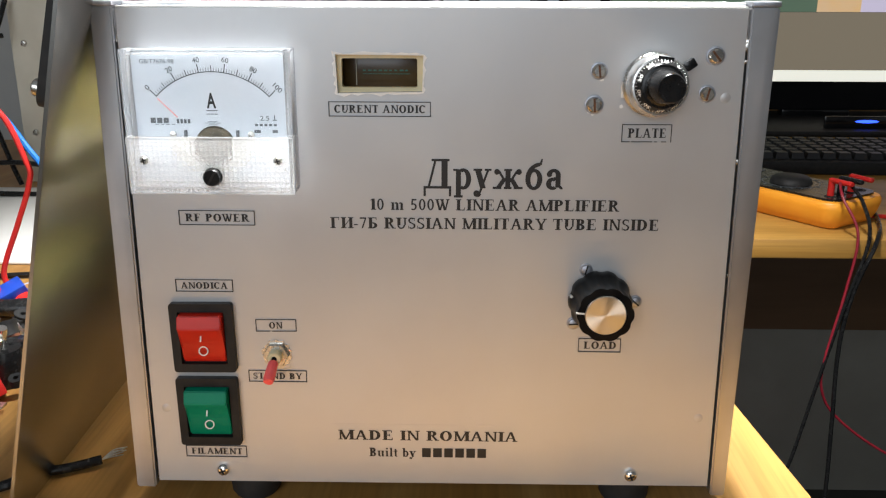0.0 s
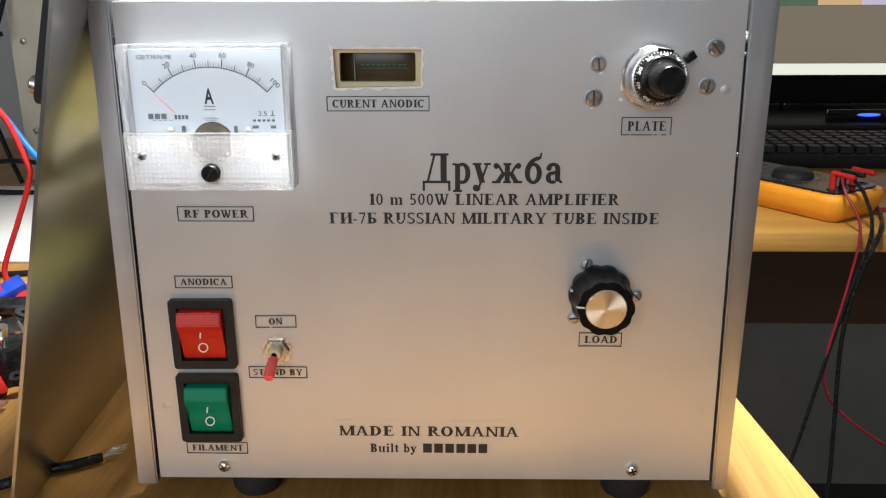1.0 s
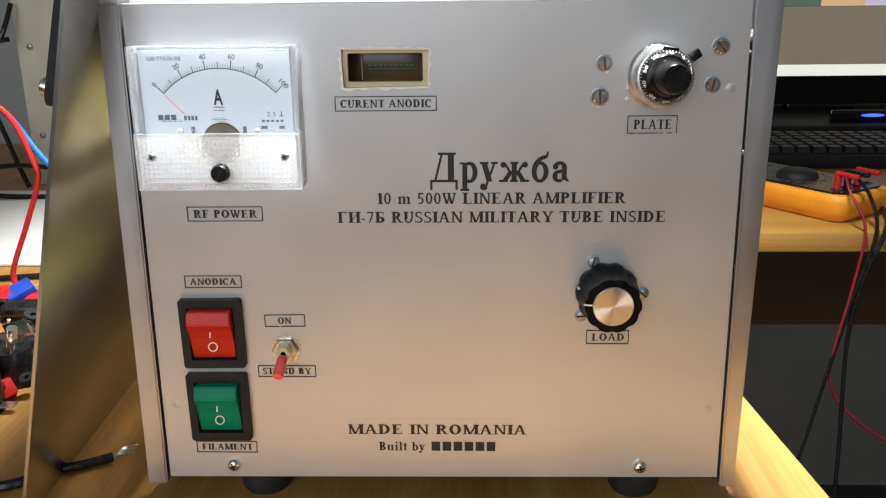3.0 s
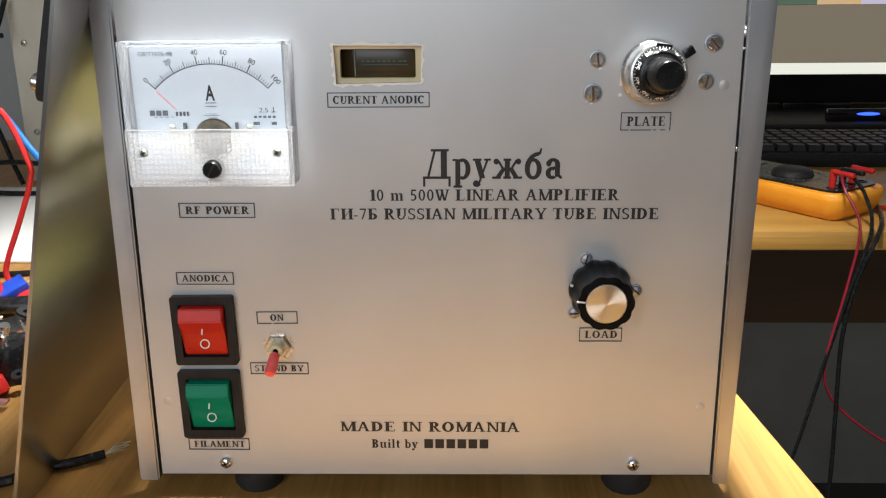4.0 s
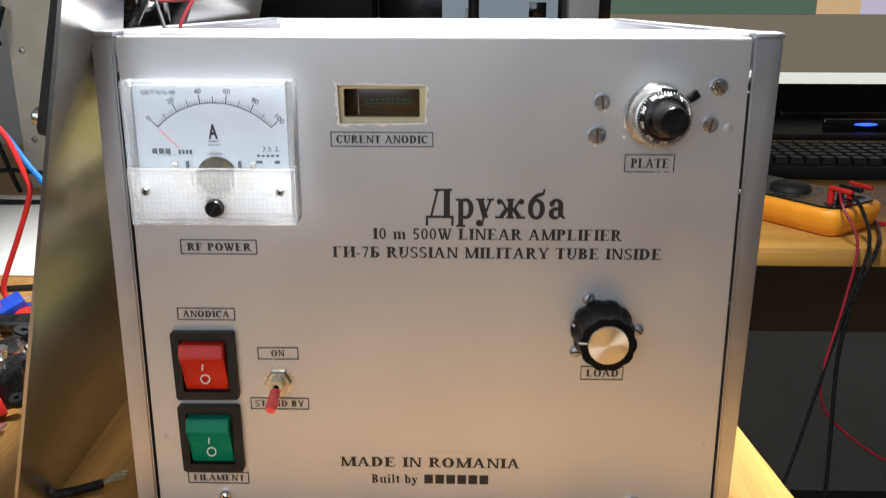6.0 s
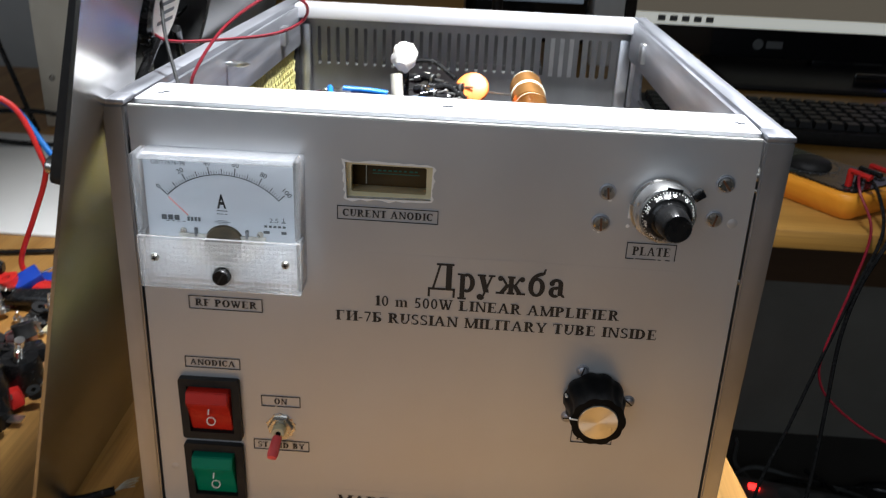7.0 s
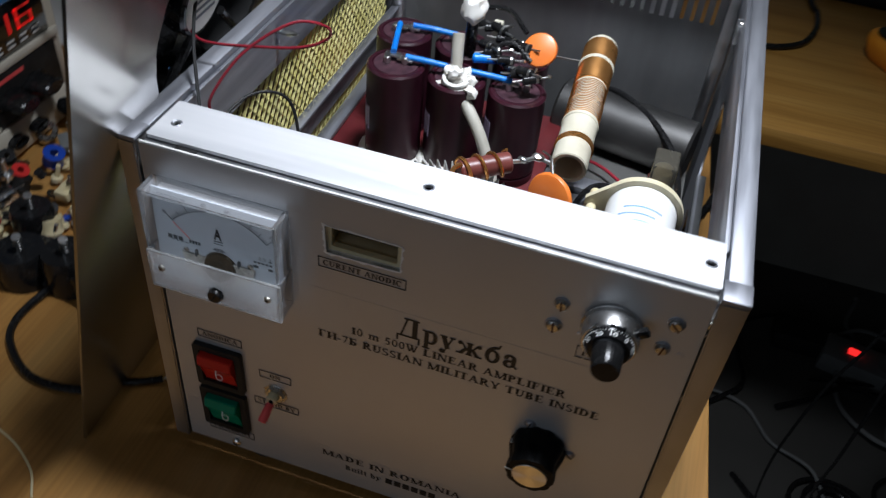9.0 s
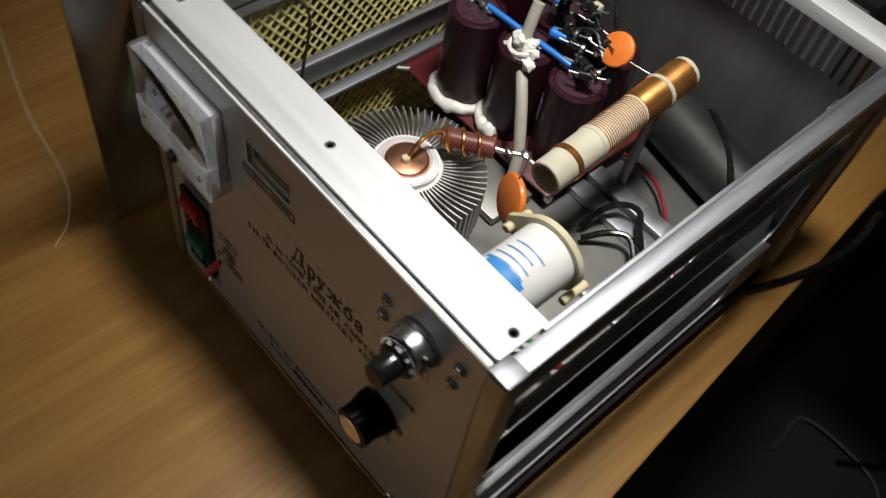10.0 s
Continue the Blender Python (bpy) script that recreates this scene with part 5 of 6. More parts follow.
for pts in ([(-0.036, 0.228, 0.193), (-0.022, 0.232, 0.192), (-0.008, 0.224, 0.184)], [(-0.03, 0.20, 0.176), (-0.015, 0.212, 0.182), (0.0, 0.206, 0.176)]):
    part("black_link", sweep(bmesh.new(), pts, 0.0016, 8), BLACK, amp, "black sleeved link")
part("blue_resistor", capped(bmesh.new(), (-0.0340, 0.1985, 0.1745), (-0.0200, 0.2035, 0.1745), 0.0030, 14, 0.001), BLUE_WIRE, amp)


def disc_capacitor(c, n, r, t, lead_pts, label="orange ceramic disc capacitor"):
    m = axis(Vector(c) - Vector(n).normalized() * t / 2, Vector(c) + Vector(n).normalized() * t)
    prof = [(0, 0), (r * 0.80, 0), (r * 0.94, t * 0.15), (r, t * 0.45), (r, t * 0.55), (r * 0.94, t * 0.85), (r * 0.80, t), (0, t)]
    d = part("disc_capacitor", lathe(bmesh.new(), prof, m, 36), ORANGE_CER, amp, label)
    for pts in lead_pts:
        part("lead", sweep(bmesh.new(), pts, 0.0006, 6), SOLDER, d)


disc_capacitor((0.0030, 0.2125, 0.1815), (-0.05, -0.75, 0.65), 0.0104, 0.0042,
               [[(0.004, 0.208, 0.175), (0.003, 0.203, 0.171), (-0.003, 0.200, 0.1695)], [(0.010, 0.212, 0.180), (0.020, 0.216, 0.178), (0.028, 0.219, 0.177)]])
disc_capacitor((0.0370, 0.1010, 0.1640), (-0.45, -0.86, 0.22), 0.0135, 0.0046,
               [[(0.036, 0.104, 0.177), (0.033, 0.112, 0.180), (0.027, 0.121, 0.177)], [(0.046, 0.100, 0.156), (0.054, 0.094, 0.158), (0.060, 0.086, 0.172)]])

# choke coil on its ceramic former
P0, P1 = Vector((0.0415, 0.1180, 0.1725)), Vector((0.0365, 0.2340, 0.1800))
ax = (P1 - P0).normalized()
L = (P1 - P0).length
coil = part("plate_choke", lathe(bmesh.new(), [(0.0070, L * 0.5), (0.0070, 0.0006), (0.0074, 0), (0.0090, 0), (0.0096, 0.0006), (0.0096, L - 0.0006), (0.0090, L), (0.0070, L), (0.0070, L * 0.5)], axis(P0, P1), 40), FORMER, amp, "copper choke coil wound on a cream ceramic tube")
tagged(part("winding", helix(bmesh.new(), P0 + ax * (L * 0.61), P0 + ax * (L * 0.78), 0.00985, 36, 0.00036, 5, 26), COPPER, coil, "close-wound copper wire"), kind="stuff")
part("winding", helix(bmesh.new(), P0 + ax * (L * 0.80), P0 + ax * (L * 0.97), 0.00985, 34, 0.00036, 5, 26), COPPER, coil, "close-wound copper wire")
part("winding", helix(bmesh.new(), P0 + ax * (L * 0.33), P0 + ax * (L * 0.60), 0.00975, 20, 0.00030, 5, 26), COPPER, coil, "spaced copper turns")
part("winding", helix(bmesh.new(), P0 + ax * (L * 0.13), P0 + ax * (L * 0.16), 0.00985, 3, 0.0007, 6, 26), COPPER, coil)
part("tie_ring", lathe(bmesh.new(), [(0.0100, 0), (0.0107, 0.0008), (0.0107, 0.0022), (0.0100, 0.003)], axis(P0 + ax * (L * 0.782), P1), 32), FORMER, coil)
part("tie_ring", lathe(bmesh.new(), [(0.0096, 0), (0.0102, 0.0006), (0.0102, 0.0016), (0.0096, 0.0022)], axis(P0 + ax * (L * 0.30), P1), 32), FORMER, coil)
part("support_post", rod(bmesh.new(), P0 + ax * 0.100 - Vector((0, 0, 0.010)), (P0.x - 0.006, P0.y + 0.100, 0.0902), 0.003, 12), CHASSIS, amp)

# valve radiator: ring of thin fins round a copper cap
VC = Vector((-0.0125, 0.0745, -0.0130))
valve = part("transmitting_valve", lathe(bmesh.new(), [(0, 0.0986), (0.020, 0.0986), (0.020, 0.140), (0.0150, 0.1440), (0.0150, 0.1768), (0.0172, 0.1772), (0.0172, 0.1740), (0.0190, 0.1740), (0.0190, 0.1450)], Matrix.Translation(VC), 40), PORCELAIN, amp, "military transmitting valve with a finned silver radiator")
part("anode_cap", lathe(bmesh.new(), [(0, 0.1792), (0.0100, 0.1792), (0.0112, 0.1786), (0.0118, 0.1774), (0.0118, 0.1700)], Matrix.Translation(VC), 40), COPPER_CAP, valve, "copper anode cap")
part("cap_screw", lathe(bmesh.new(), [(0, 0.1822), (0.0020, 0.1820), (0.0024, 0.1810), (0.0024, 0.1790)], Matrix.Translation(VC + Vector((0.001, -0.002, 0))), 14), BRASS, valve)
part("hub_ring", lathe(bmesh.new(), [(0.0118, 0.1770), (0.0130, 0.1782), (0.0160, 0.1776), (0.0168, 0.1762)], Matrix.Translation(VC), 40), ALU_WHITE, valve)
fin_mesh = None
FINS = 66
for i in range(FINS):
    a = 2 * math.pi * i / FINS
    if fin_mesh is None:
        bm = bmesh.new()
        rows = []
        for k in range(6):
            q = k / 5
            r, y = 0.0178 + 0.0242 * q, 0.0046 * q * q
            rows.append([bm.verts.new((r, y + d, z)) for d in (-0.0004, 0.0004) for z in (0.1450, 0.1742 - 0.0014 * q)])
        for p, q in zip(rows, rows[1:]):
            for b, c in ((0, 1), (1, 3), (3, 2), (2, 0)):
                bm.faces.new((p[b], p[c], q[c], q[b]))
        bm.faces.new((rows[0][0], rows[0][1], rows[0][3], rows[0][2]))
        bm.faces.new((rows[-1][0], rows[-1][1], rows[-1][3], rows[-1][2]))
        f = part("fin", bm, FIN, valve)
        fin_mesh = f.data
    else:
        f = new("fin", fin_mesh)
        f.parent = valve
    f.matrix_basis = Matrix.Translation(VC) @ Matrix.Rotation(a, 4, "Z")

# parasitic choke: wire wound round a brown resistor
C0, C1 = Vector((-0.0100, 0.0950, 0.1710)), Vector((0.0125, 0.1110, 0.1725))
pc = part("parasitic_choke", capped(bmesh.new(), C0, C1, 0.0056, 24, 0.0008), CHOKE, amp, "brown-red resistor wound with copper wire")
part("winding", helix(bmesh.new(), C0 + (C1 - C0) * 0.02, C0 + (C1 - C0) * 0.96, 0.0064, 3.2, 0.0010, 8, 18), COPPER, pc)
part("lead", sweep(bmesh.new(), [tuple(C0 + Vector((0.001, -0.001, 0.005))), (-0.0110, 0.0880, 0.1770), (-0.0105, 0.0790, 0.1760), (-0.0115, 0.0735, 0.1665)], 0.0013, 8), COPPER, pc)
part("strap", sweep(bmesh.new(), [tuple(C1), (0.0185, 0.1155, 0.1720), (0.0250, 0.1210, 0.1715), (0.0350, 0.1210, 0.1700)], 0.0012, 8), SOLDER, pc)
part("solder_blob", blob(bmesh.new(), 0.0250, 0.1210, 0.1722, 0.0034, 0.0026, 0.0022, 9, 0.4), SOLDER, amp)
part("solder_blob", blob(bmesh.new(), 0.0180, 0.1150, 0.1728, 0.0030, 0.0020, 0.0018, 12, 0.4), SOLDER, amp)

# white tuning capacitor body behind the plate dial
T0, T1 = Vector((0.0815, 0.0330, 0.1880)), Vector((0.0815, 0.0780, 0.1900))
tc_ = part("tuning_capacitor", lathe(bmesh.new(), [(0, 0), (0.0154, 0), (0.0160, 0.0008), (0.0160, 0.0440), (0.0150, 0.0452), (0, 0.0452)], axis(T0, T1), 44), PORCELAIN, amp, "white plastic-bodied tuning capacitor with an ivory flange")
bm = plate(bmesh.new(), ring_loop(0, 0, 0.0186, 40), [], 0.0030, axis(T1 - Vector((0, 0.004, 0)), T1 + Vector((0, 0.01, 0.0005))))
part("flange", bm, FLANGE, tc_, "ivory insulating flange")
part("flange_ear", plate(bmesh.new(), [(-0.026, -0.006), (-0.012, -0.014), (-0.012, 0.014), (-0.026, 0.001)], [], 0.0028, Matrix.Translation((0.0815, 0.0740, 0.1900)) @ FACE), FLANGE, tc_)
for dx, dz in ((-0.0225, -0.003), (0.017, -0.014)):
    part("flange_bolt", capped(bmesh.new(), (0.0815 + dx, 0.0700, 0.1900 + dz), (0.0815 + dx, 0.0860, 0.1900 + dz), 0.0024, 12, 0.0005), BRASS, tc_)
bm = bmesh.new()
for k, (w, b0, b1) in enumerate(((0.0050, 50, 128), (0.0016, 60, 140), (0.0010, 62, 135), (0.0010, 70, 128), (0.0010, 60, 122))):
    yb = 0.0405 + k * 0.0046
    n = 26
    for i in range(n):
        a, b = radians(b0 + (b1 - b0) * i / n), radians(b0 + (b1 - b0) * (i + (1.0 if k == 0 else 0.7)) / n)
        q = [(0.0815 + 0.01622 * math.cos(t), yy, 0.1880 + 0.0444 * (yy - 0.033) + 0.01622 * math.sin(t)) for t, yy in ((a, yb), (b, yb), (b, yb + w), (a, yb + w))]
        bm.faces.new([bm.verts.new(p) for p in q])
part("printing", bm, BLUE_PRINT, tc_, "blue printed bars", flat=True)

# knotted cream cable from the valve deck up over the capacitors
part("knotted_cable", sweep(bmesh.new(), [(0.0000, 0.150, 0.0930), (-0.0040, 0.158, 0.118), (-0.0160, 0.166, 0.143), (-0.0300, 0.176, 0.158), (-0.0385, 0.183, 0.168), (-0.0405, 0.187, 0.180), (-0.0420, 0.192, 0.1920)], 0.0036, 12), WHITE_CABLE, amp, "thick cream cable tied in a knot")
kn = bmesh.new()
blob(kn, -0.0375, 0.1820, 0.1650, 0.0086, 0.0066, 0.0092, 2, 0.55, 3)
knot = part("cable_knot", kn, WHITE_GLUE, amp, "white tied cord round the cable")
for i in range(9):
    a = i * 1.7
    part("cord_tuft", blob(bmesh.new(), -0.0375 + 0.0095 * math.cos(a), 0.1795 + 0.001 * i - 0.003, 0.1650 + 0.0095 * math.sin(a), 0.0046 - 0.0002 * i, 0.0034, 0.0040 - 0.0002 * i, 20 + i, 0.7, 2), WHITE_GLUE, knot)
for i in range(3):
    part("cord_turn", sweep(bmesh.new(), [(-0.0375 + 0.0075 * math.cos(t * 0.7 + i), 0.1800 + 0.0062 * math.sin(t * 0.7 + i), 0.1600 + 0.0045 * i + 0.0012 * math.sin(t * 1.3)) for t in range(10)], 0.0015, 7, 4), WHITE_GLUE, knot)

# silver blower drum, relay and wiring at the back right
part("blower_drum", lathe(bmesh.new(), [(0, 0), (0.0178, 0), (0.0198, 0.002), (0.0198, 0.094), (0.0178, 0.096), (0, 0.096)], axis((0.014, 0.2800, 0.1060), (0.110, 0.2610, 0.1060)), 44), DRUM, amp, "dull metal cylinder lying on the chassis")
rel = part("relay", box(bmesh.new(), 0.0850, 0.1010, 0.2180, 0.2400, 0.0905, 0.1180, 0.0015), GLASSY, amp, "relay in a clear cover")
part("relay_coil", capped(bmesh.new(), (0.0930, 0.2290, 0.0925), (0.0930, 0.2290, 0.1090), 0.0058, 20), BRASS, rel)
part("relay_base", box(bmesh.new(), 0.0845, 0.1015, 0.2175, 0.2405, 0.0902, 0.0960, 0.0006), CHOKE, rel)
part("blue_tag", box(bmesh.new(), 0.0960, 0.1040, 0.2060, 0.2100, 0.0915, 0.0960, 0.0008), BLUE_PLASTIC, amp)
for pts, r, mt, lb in (
    ([(0.030, 0.300, 0.100), (0.045, 0.285, 0.1240), (0.075, 0.262, 0.1240), (0.098, 0.235, 0.114), (0.106, 0.20, 0.100), (0.104, 0.15, 0.0935)], 0.0022, BLACK, "black cable looped over the drum"),
    ([(0.044, 0.172, 0.0930), (0.046, 0.182, 0.1020), (0.052, 0.195, 0.1060), (0.062, 0.200, 0.1060), (0.071, 0.191, 0.1040), (0.080, 0.184, 0.1000), (0.090, 0.178, 0.0930)], 0.0020, BLACK, "black hook-up wire"),
    ([(0.050, 0.166, 0.0930), (0.059, 0.176, 0.1000), (0.070, 0.183, 0.1020), (0.082, 0.176, 0.0980), (0.088, 0.168, 0.0930)], 0.0020, BLACK, "black hook-up wire"),
    ([(0.020, 0.240, 0.0930), (0.050, 0.235, 0.0960), (0.080, 0.212, 0.0950), (0.104, 0.190, 0.0930)], 0.0012, RED_WIRE, "dark red hook-up wire"),
    ([(0.075, 0.060, 0.0930), (0.088, 0.072, 0.1100), (0.100, 0.082, 0.1040), (0.106, 0.098, 0.0935)], 0.0016, RED_WIRE, "red hook-up wire"),
    ([(0.070, 0.080, 0.0930), (0.086, 0.090, 0.0985), (0.104, 0.084, 0.0945)], 0.0014, GREEN_PLASTIC, "green hook-up wire"),
    ([(-0.1100, 0.0345, 0.2130), (-0.1095, 0.0360, 0.2230), (-0.0985, 0.0470, 0.2410), (-0.0810, 0.0600, 0.2530), (-0.0700, 0.0700, 0.2490), (-0.0710, 0.0740, 0.2410), (-0.0820, 0.0720, 0.2350), (-0.1000, 0.0690, 0.2320), (-0.1280, 0.0650, 0.2300), (-0.1400, 0.070, 0.2330)], 0.0007, RED_WIRE, "thin red wire looped over the rail"),
    ([(-0.1150, 0.034, 0.2150), (-0.1200, 0.042, 0.2230), (-0.1270, 0.054, 0.2350), (-0.1320, 0.066, 0.2450), (-0.1400, 0.085, 0.2480)], 0.0008, RUBBER, "thin black wire"),
    ([(-0.1120, 0.034, 0.2050), (-0.1040, 0.060, 0.2110), (-0.0900, 0.070, 0.2060), (-0.0800, 0.060, 0.1850), (-0.0760, 0.050, 0.1560)], 0.0008, BLACK_MATT, "thin black wire"),
):
    part("hookup_wire", sweep(bmesh.new(), pts, r, 8), mt, amp, lb)
part("solder_lug", blob(bmesh.new(), -0.1165, 0.123, 0.2085, 0.0070, 0.0020, 0.0016, 4, 0.4), SOLDER, amp)
part("solder_tag", rod(bmesh.new(), (-0.0590, 0.1100, 0.1180), (-0.0520, 0.1020, 0.1300), 0.0013, 8), COPPER, amp)
part("solder_tag", rod(bmesh.new(), (-0.1080, 0.152, 0.1130), (-0.1030, 0.158, 0.1130), 0.0017, 10), INNER, amp)
part("solder_tag", box(bmesh.new(), -0.0600, -0.0520, 0.140, 0.150, 0.0902, 0.0975, 0.0012), FORMER, amp)
part("transformer_strip", box(bmesh.new(), -0.0700, 0.010, 0.130, 0.164, 0.0902, 0.0960, 0.001), CHASSIS, amp)

# ---- loose side cover with a fan, leaning on the cabinet ----
SL = math.atan(0.252)


def lean(x=0.0):
    """u = y, v = up the sheet, depth outwards; the foot of the sheet stands on the bench."""
    up = Vector((math.sin(SL), 0, math.cos(SL)))
    along = Vector((-0.036, 1, 0)).normalized()
    out = -(along.cross(up)).normalized()
    if out.x > 0:
        out = -out
    o = Vector((-0.1868, 0, 0.0005)) + out * x
    return Matrix(((along.x, up.x, out.x, o.x), (along.y, up.y, out.y, o.y), (along.z, up.z, out.z, o.z), (0, 0, 0, 1)))


cover = thing("fan_cover", (-0.185, 0.1, 0.0), "bare aluminium side cover with a black fan, leaning on the amplifier", "panel")
FU, FV, FR = 0.080, 0.250, 0.0545
bm = plate(bmesh.new(), [(-0.0190, 0.0), (0.330, 0.0), (0.330, 0.345), (-0.0400, 0.345)], [ring_loop(FU, FV, FR, 60, 0.0006)], 0.0015, lean())
part("sheet", bm, SHEET, cover, "scuffed bare aluminium sheet with a sawn round hole")
fan = part("fan_frame", plate(bmesh.new(), round_rect(FU - 0.066, FU + 0.060, FV - 0.073, FV + 0.060, 0.006), [ring_loop(FU, FV, 0.0560, 48)], 0.0215, lean(0.0017)), RUBBER, cover, "black square fan housing")
ml = lean() @ Matrix.Translation((FU, FV, 0.006))
part("fan_hub", lathe(bmesh.new(), [(0, 0), (0.0200, 0), (0.0215, 0.0012), (0.0215, 0.018), (0, 0.018)], ml, 40), BLACK, fan)
part("hub_label", lathe(bmesh.new(), [(0, -0.0003), (0.0180, -0.0003), (0.0182, 0.0001)], ml, 40), PAPER, fan, "white paper label")
bm = bmesh.new()
for k in range(5):
    box(bm, -0.011 + 0.002 * (k % 2), 0.010, -0.009 + k * 0.0042, -0.0074 + k * 0.0042, -0.0006, -0.00035, m=ml)
part("printing", bm, INK_GREY, fan, flat=True)
for i in range(7):
    a = 2 * math.pi * i / 7
    bm = bmesh.new()
    rows = []
    for k in range(6):
        r = 0.0205 + k * 0.0066
        w = 0.30 - 0.02 * k
        rows.append([bm.verts.new(ml @ Vector((r * math.cos(a + s * w + 0.10 * k), r * math.sin(a + s * w + 0.10 * k), 0.0105 - s * 0.0065 + d))) for s in (-1, -0.3, 0.3, 1) for d in (0.0, 0.0011)])
    for p, q in zip(rows, rows[1:]):
        for j in (0, 2, 4):
            bm.faces.new((p[j], p[j + 2], q[j + 2], q[j]))
            bm.faces.new((p[j + 1], q[j + 1], q[j + 3], p[j + 3]))
        bm.faces.new((p[0], q[0], q[1], p[1]))
        bm.faces.new((p[6], p[7], q[7], q[6]))
    bm.faces.new((rows[-1][0], rows[-1][2], rows[-1][3], rows[-1][1]))
    bm.faces.new((rows[-1][2], rows[-1][4], rows[-1][5], rows[-1][3]))
    bm.faces.new((rows[-1][4], rows[-1][6], rows[-1][7], rows[-1][5]))
    part("fan_blade", bm, BLACK, fan)
for k in range(4):
    a = math.pi / 4 + k * math.pi / 2
    p = ml @ Vector((0.020 * math.cos(a), 0.020 * math.sin(a), -0.002))
    q = ml @ Vector((0.056 * math.cos(a), 0.056 * math.sin(a), -0.002))
    part("fan_strut", rod(bmesh.new(), p, q, 0.0022, 8), BLACK, fan)
for du, dv in ((-0.060, -0.0655), (0.052, -0.052), (-0.052, 0.052), (0.052, 0.052)):
    b0 = lean() @ Vector((FU + du, FV + dv, 0.0233))
    b1 = lean() @ Vector((FU + du, FV + dv, 0.0283))
    part("fan_bolt", lathe(bmesh.new(), [(0, 0.0040), (0.0026, 0.0039), (0.0038, 0.0030), (0.0040, 0.0010), (0.0040, 0), (0, 0)], axis(b0, b1), 18), STEEL, fan, "round steel bolt head")
part("fan_lead", sweep(bmesh.new(), [ml @ Vector((-0.006, 0.010, -0.002)), ml @ Vector((-0.026, 0.020, -0.004)), ml @ Vector((-0.040, 0.040, -0.002)), ml @ Vector((-0.044, 0.052, 0.010))], 0.0016, 8), BRASS, fan, "yellow fan lead")

# ---- on the bench, left of the amplifier ----
rnd = random.Random(11)


def junk(name, label, category, material, bm, extra=()):
    ob = tagged(part(name, bm, material), label, category, "loose parts on the bench")
    for n, b, mt in extra:
        part(n, b, mt, ob)
    return ob


def knob_bit(x, y, r, h, turn):
    m = Matrix.Translation((x, y, 0.0)) @ Matrix.Rotation(radians(turn), 4, "Z")
    junk("potentiometer", "old black potentiometer with a metal shaft among loose parts", "component", BLACK,
         lathe(bmesh.new(), [(0, 0), (r, 0), (r * 1.02, 0.002), (r, h * 0.8), (r * 0.9, h), (0, h)], m, 24),
         [("shaft", rod(bmesh.new(), (x, y, h - 0.001), (x + 0.004, y - 0.003, h + 0.014), 0.003, 12), CHROME),
          ("tag", box(bmesh.new(), x + r * 0.95, x + r + 0.008, y - 0.003, y + 0.003, 0.004, 0.0052), SOLDER)])


knob_bit(-0.268, 0.086, 0.0170, 0.0300, 10)
knob_bit(-0.300, 0.080, 0.0180, 0.0260, 50)
knob_bit(-0.262, 0.124, 0.0120, 0.0220, 90)
knob_bit(-0.318, 0.116, 0.0150, 0.0280, 140)
knob_bit(-0.330, 0.070, 0.0140, 0.0240, 0)
BITS = [BLACK, BLACK_MATT, BLACK, RUBBER, BLACK_MATT, BLACK_MATT, DARK, STEEL, CHROME, BRASS, CHOKE, BLACK, SOLDER, GREY_PANEL, COPPER, RED_LEAD, BLUE_PLASTIC, BLACK]
for i in range(150):
    x, y = rnd.uniform(-0.380, -0.243), rnd.uniform(0.070, 0.235)
    if x > -0.25 - (0.215 - y) * 0.05 + 0.01 and y > 0.19:
        continue
    s = rnd.uniform(0.003, 0.0110)
    m = Matrix.Translation((x, y, s * 0.5 + rnd.choice((0, 0, 0.006, 0.012)))) @ Euler((rnd.uniform(-0.5, 0.5), rnd.uniform(-0.5, 0.5), rnd.uniform(0, 6))).to_matrix().to_4x4()
    mt = rnd.choice(BITS)
    k = i % 4
    if k == 0:
        junk("small_screw", "small metal screw among loose parts", "screw", rnd.choice((STEEL, CHROME, BRASS)), lathe(bmesh.new(), [(0, 0), (s * 0.5, 0), (s * 0.5, s * 0.35), (s * 0.22, s * 0.4), (s * 0.2, s * 1.6), (0, s * 1.7)], m, 12))
    elif k == 1:
        junk("electronic_part", "small electronic part among loose parts", "component", mt, box(bmesh.new(), -s, s, -s * 0.7, s * 0.7, -s * 0.5, s * 0.5, s * 0.12, m),
             [("lead", rod(bmesh.new(), m @ Vector((s * 0.9, 0, 0)), m @ Vector((s * 2.0, 0.001, -s * 0.3)), 0.0005, 6), SOLDER)])
    elif k == 2:
        junk("washer", "metal washer among loose parts", "washer", rnd.choice((STEEL, CHROME, BRASS, BLACK)), lathe(bmesh.new(), [(s * 0.4, 0), (s * 0.8, 0), (s * 0.8, s * 0.2), (s * 0.4, s * 0.2), (s * 0.4, 0)], m, 18))
    else:
        junk("grommet", "short plastic grommet among loose parts", "component", mt, lathe(bmesh.new(), [(s * 0.3, 0), (s * 0.8, 0), (s * 0.7, s * 0.5), (s * 0.8, s), (s * 0.3, s), (s * 0.3, 0)], m, 16))
junk("green_connector", "small green plastic connector", "connector", GREEN_PLASTIC, box(bmesh.new(), -0.272, -0.259, 0.126, 0.138, 0.010, 0.019, 0.001),
     [("pin", rod(bmesh.new(), (-0.266 + d, 0.126, 0.014), (-0.266 + d, 0.119, 0.014), 0.0008, 6), SOLDER) for d in (-0.004, 0, 0.004)])
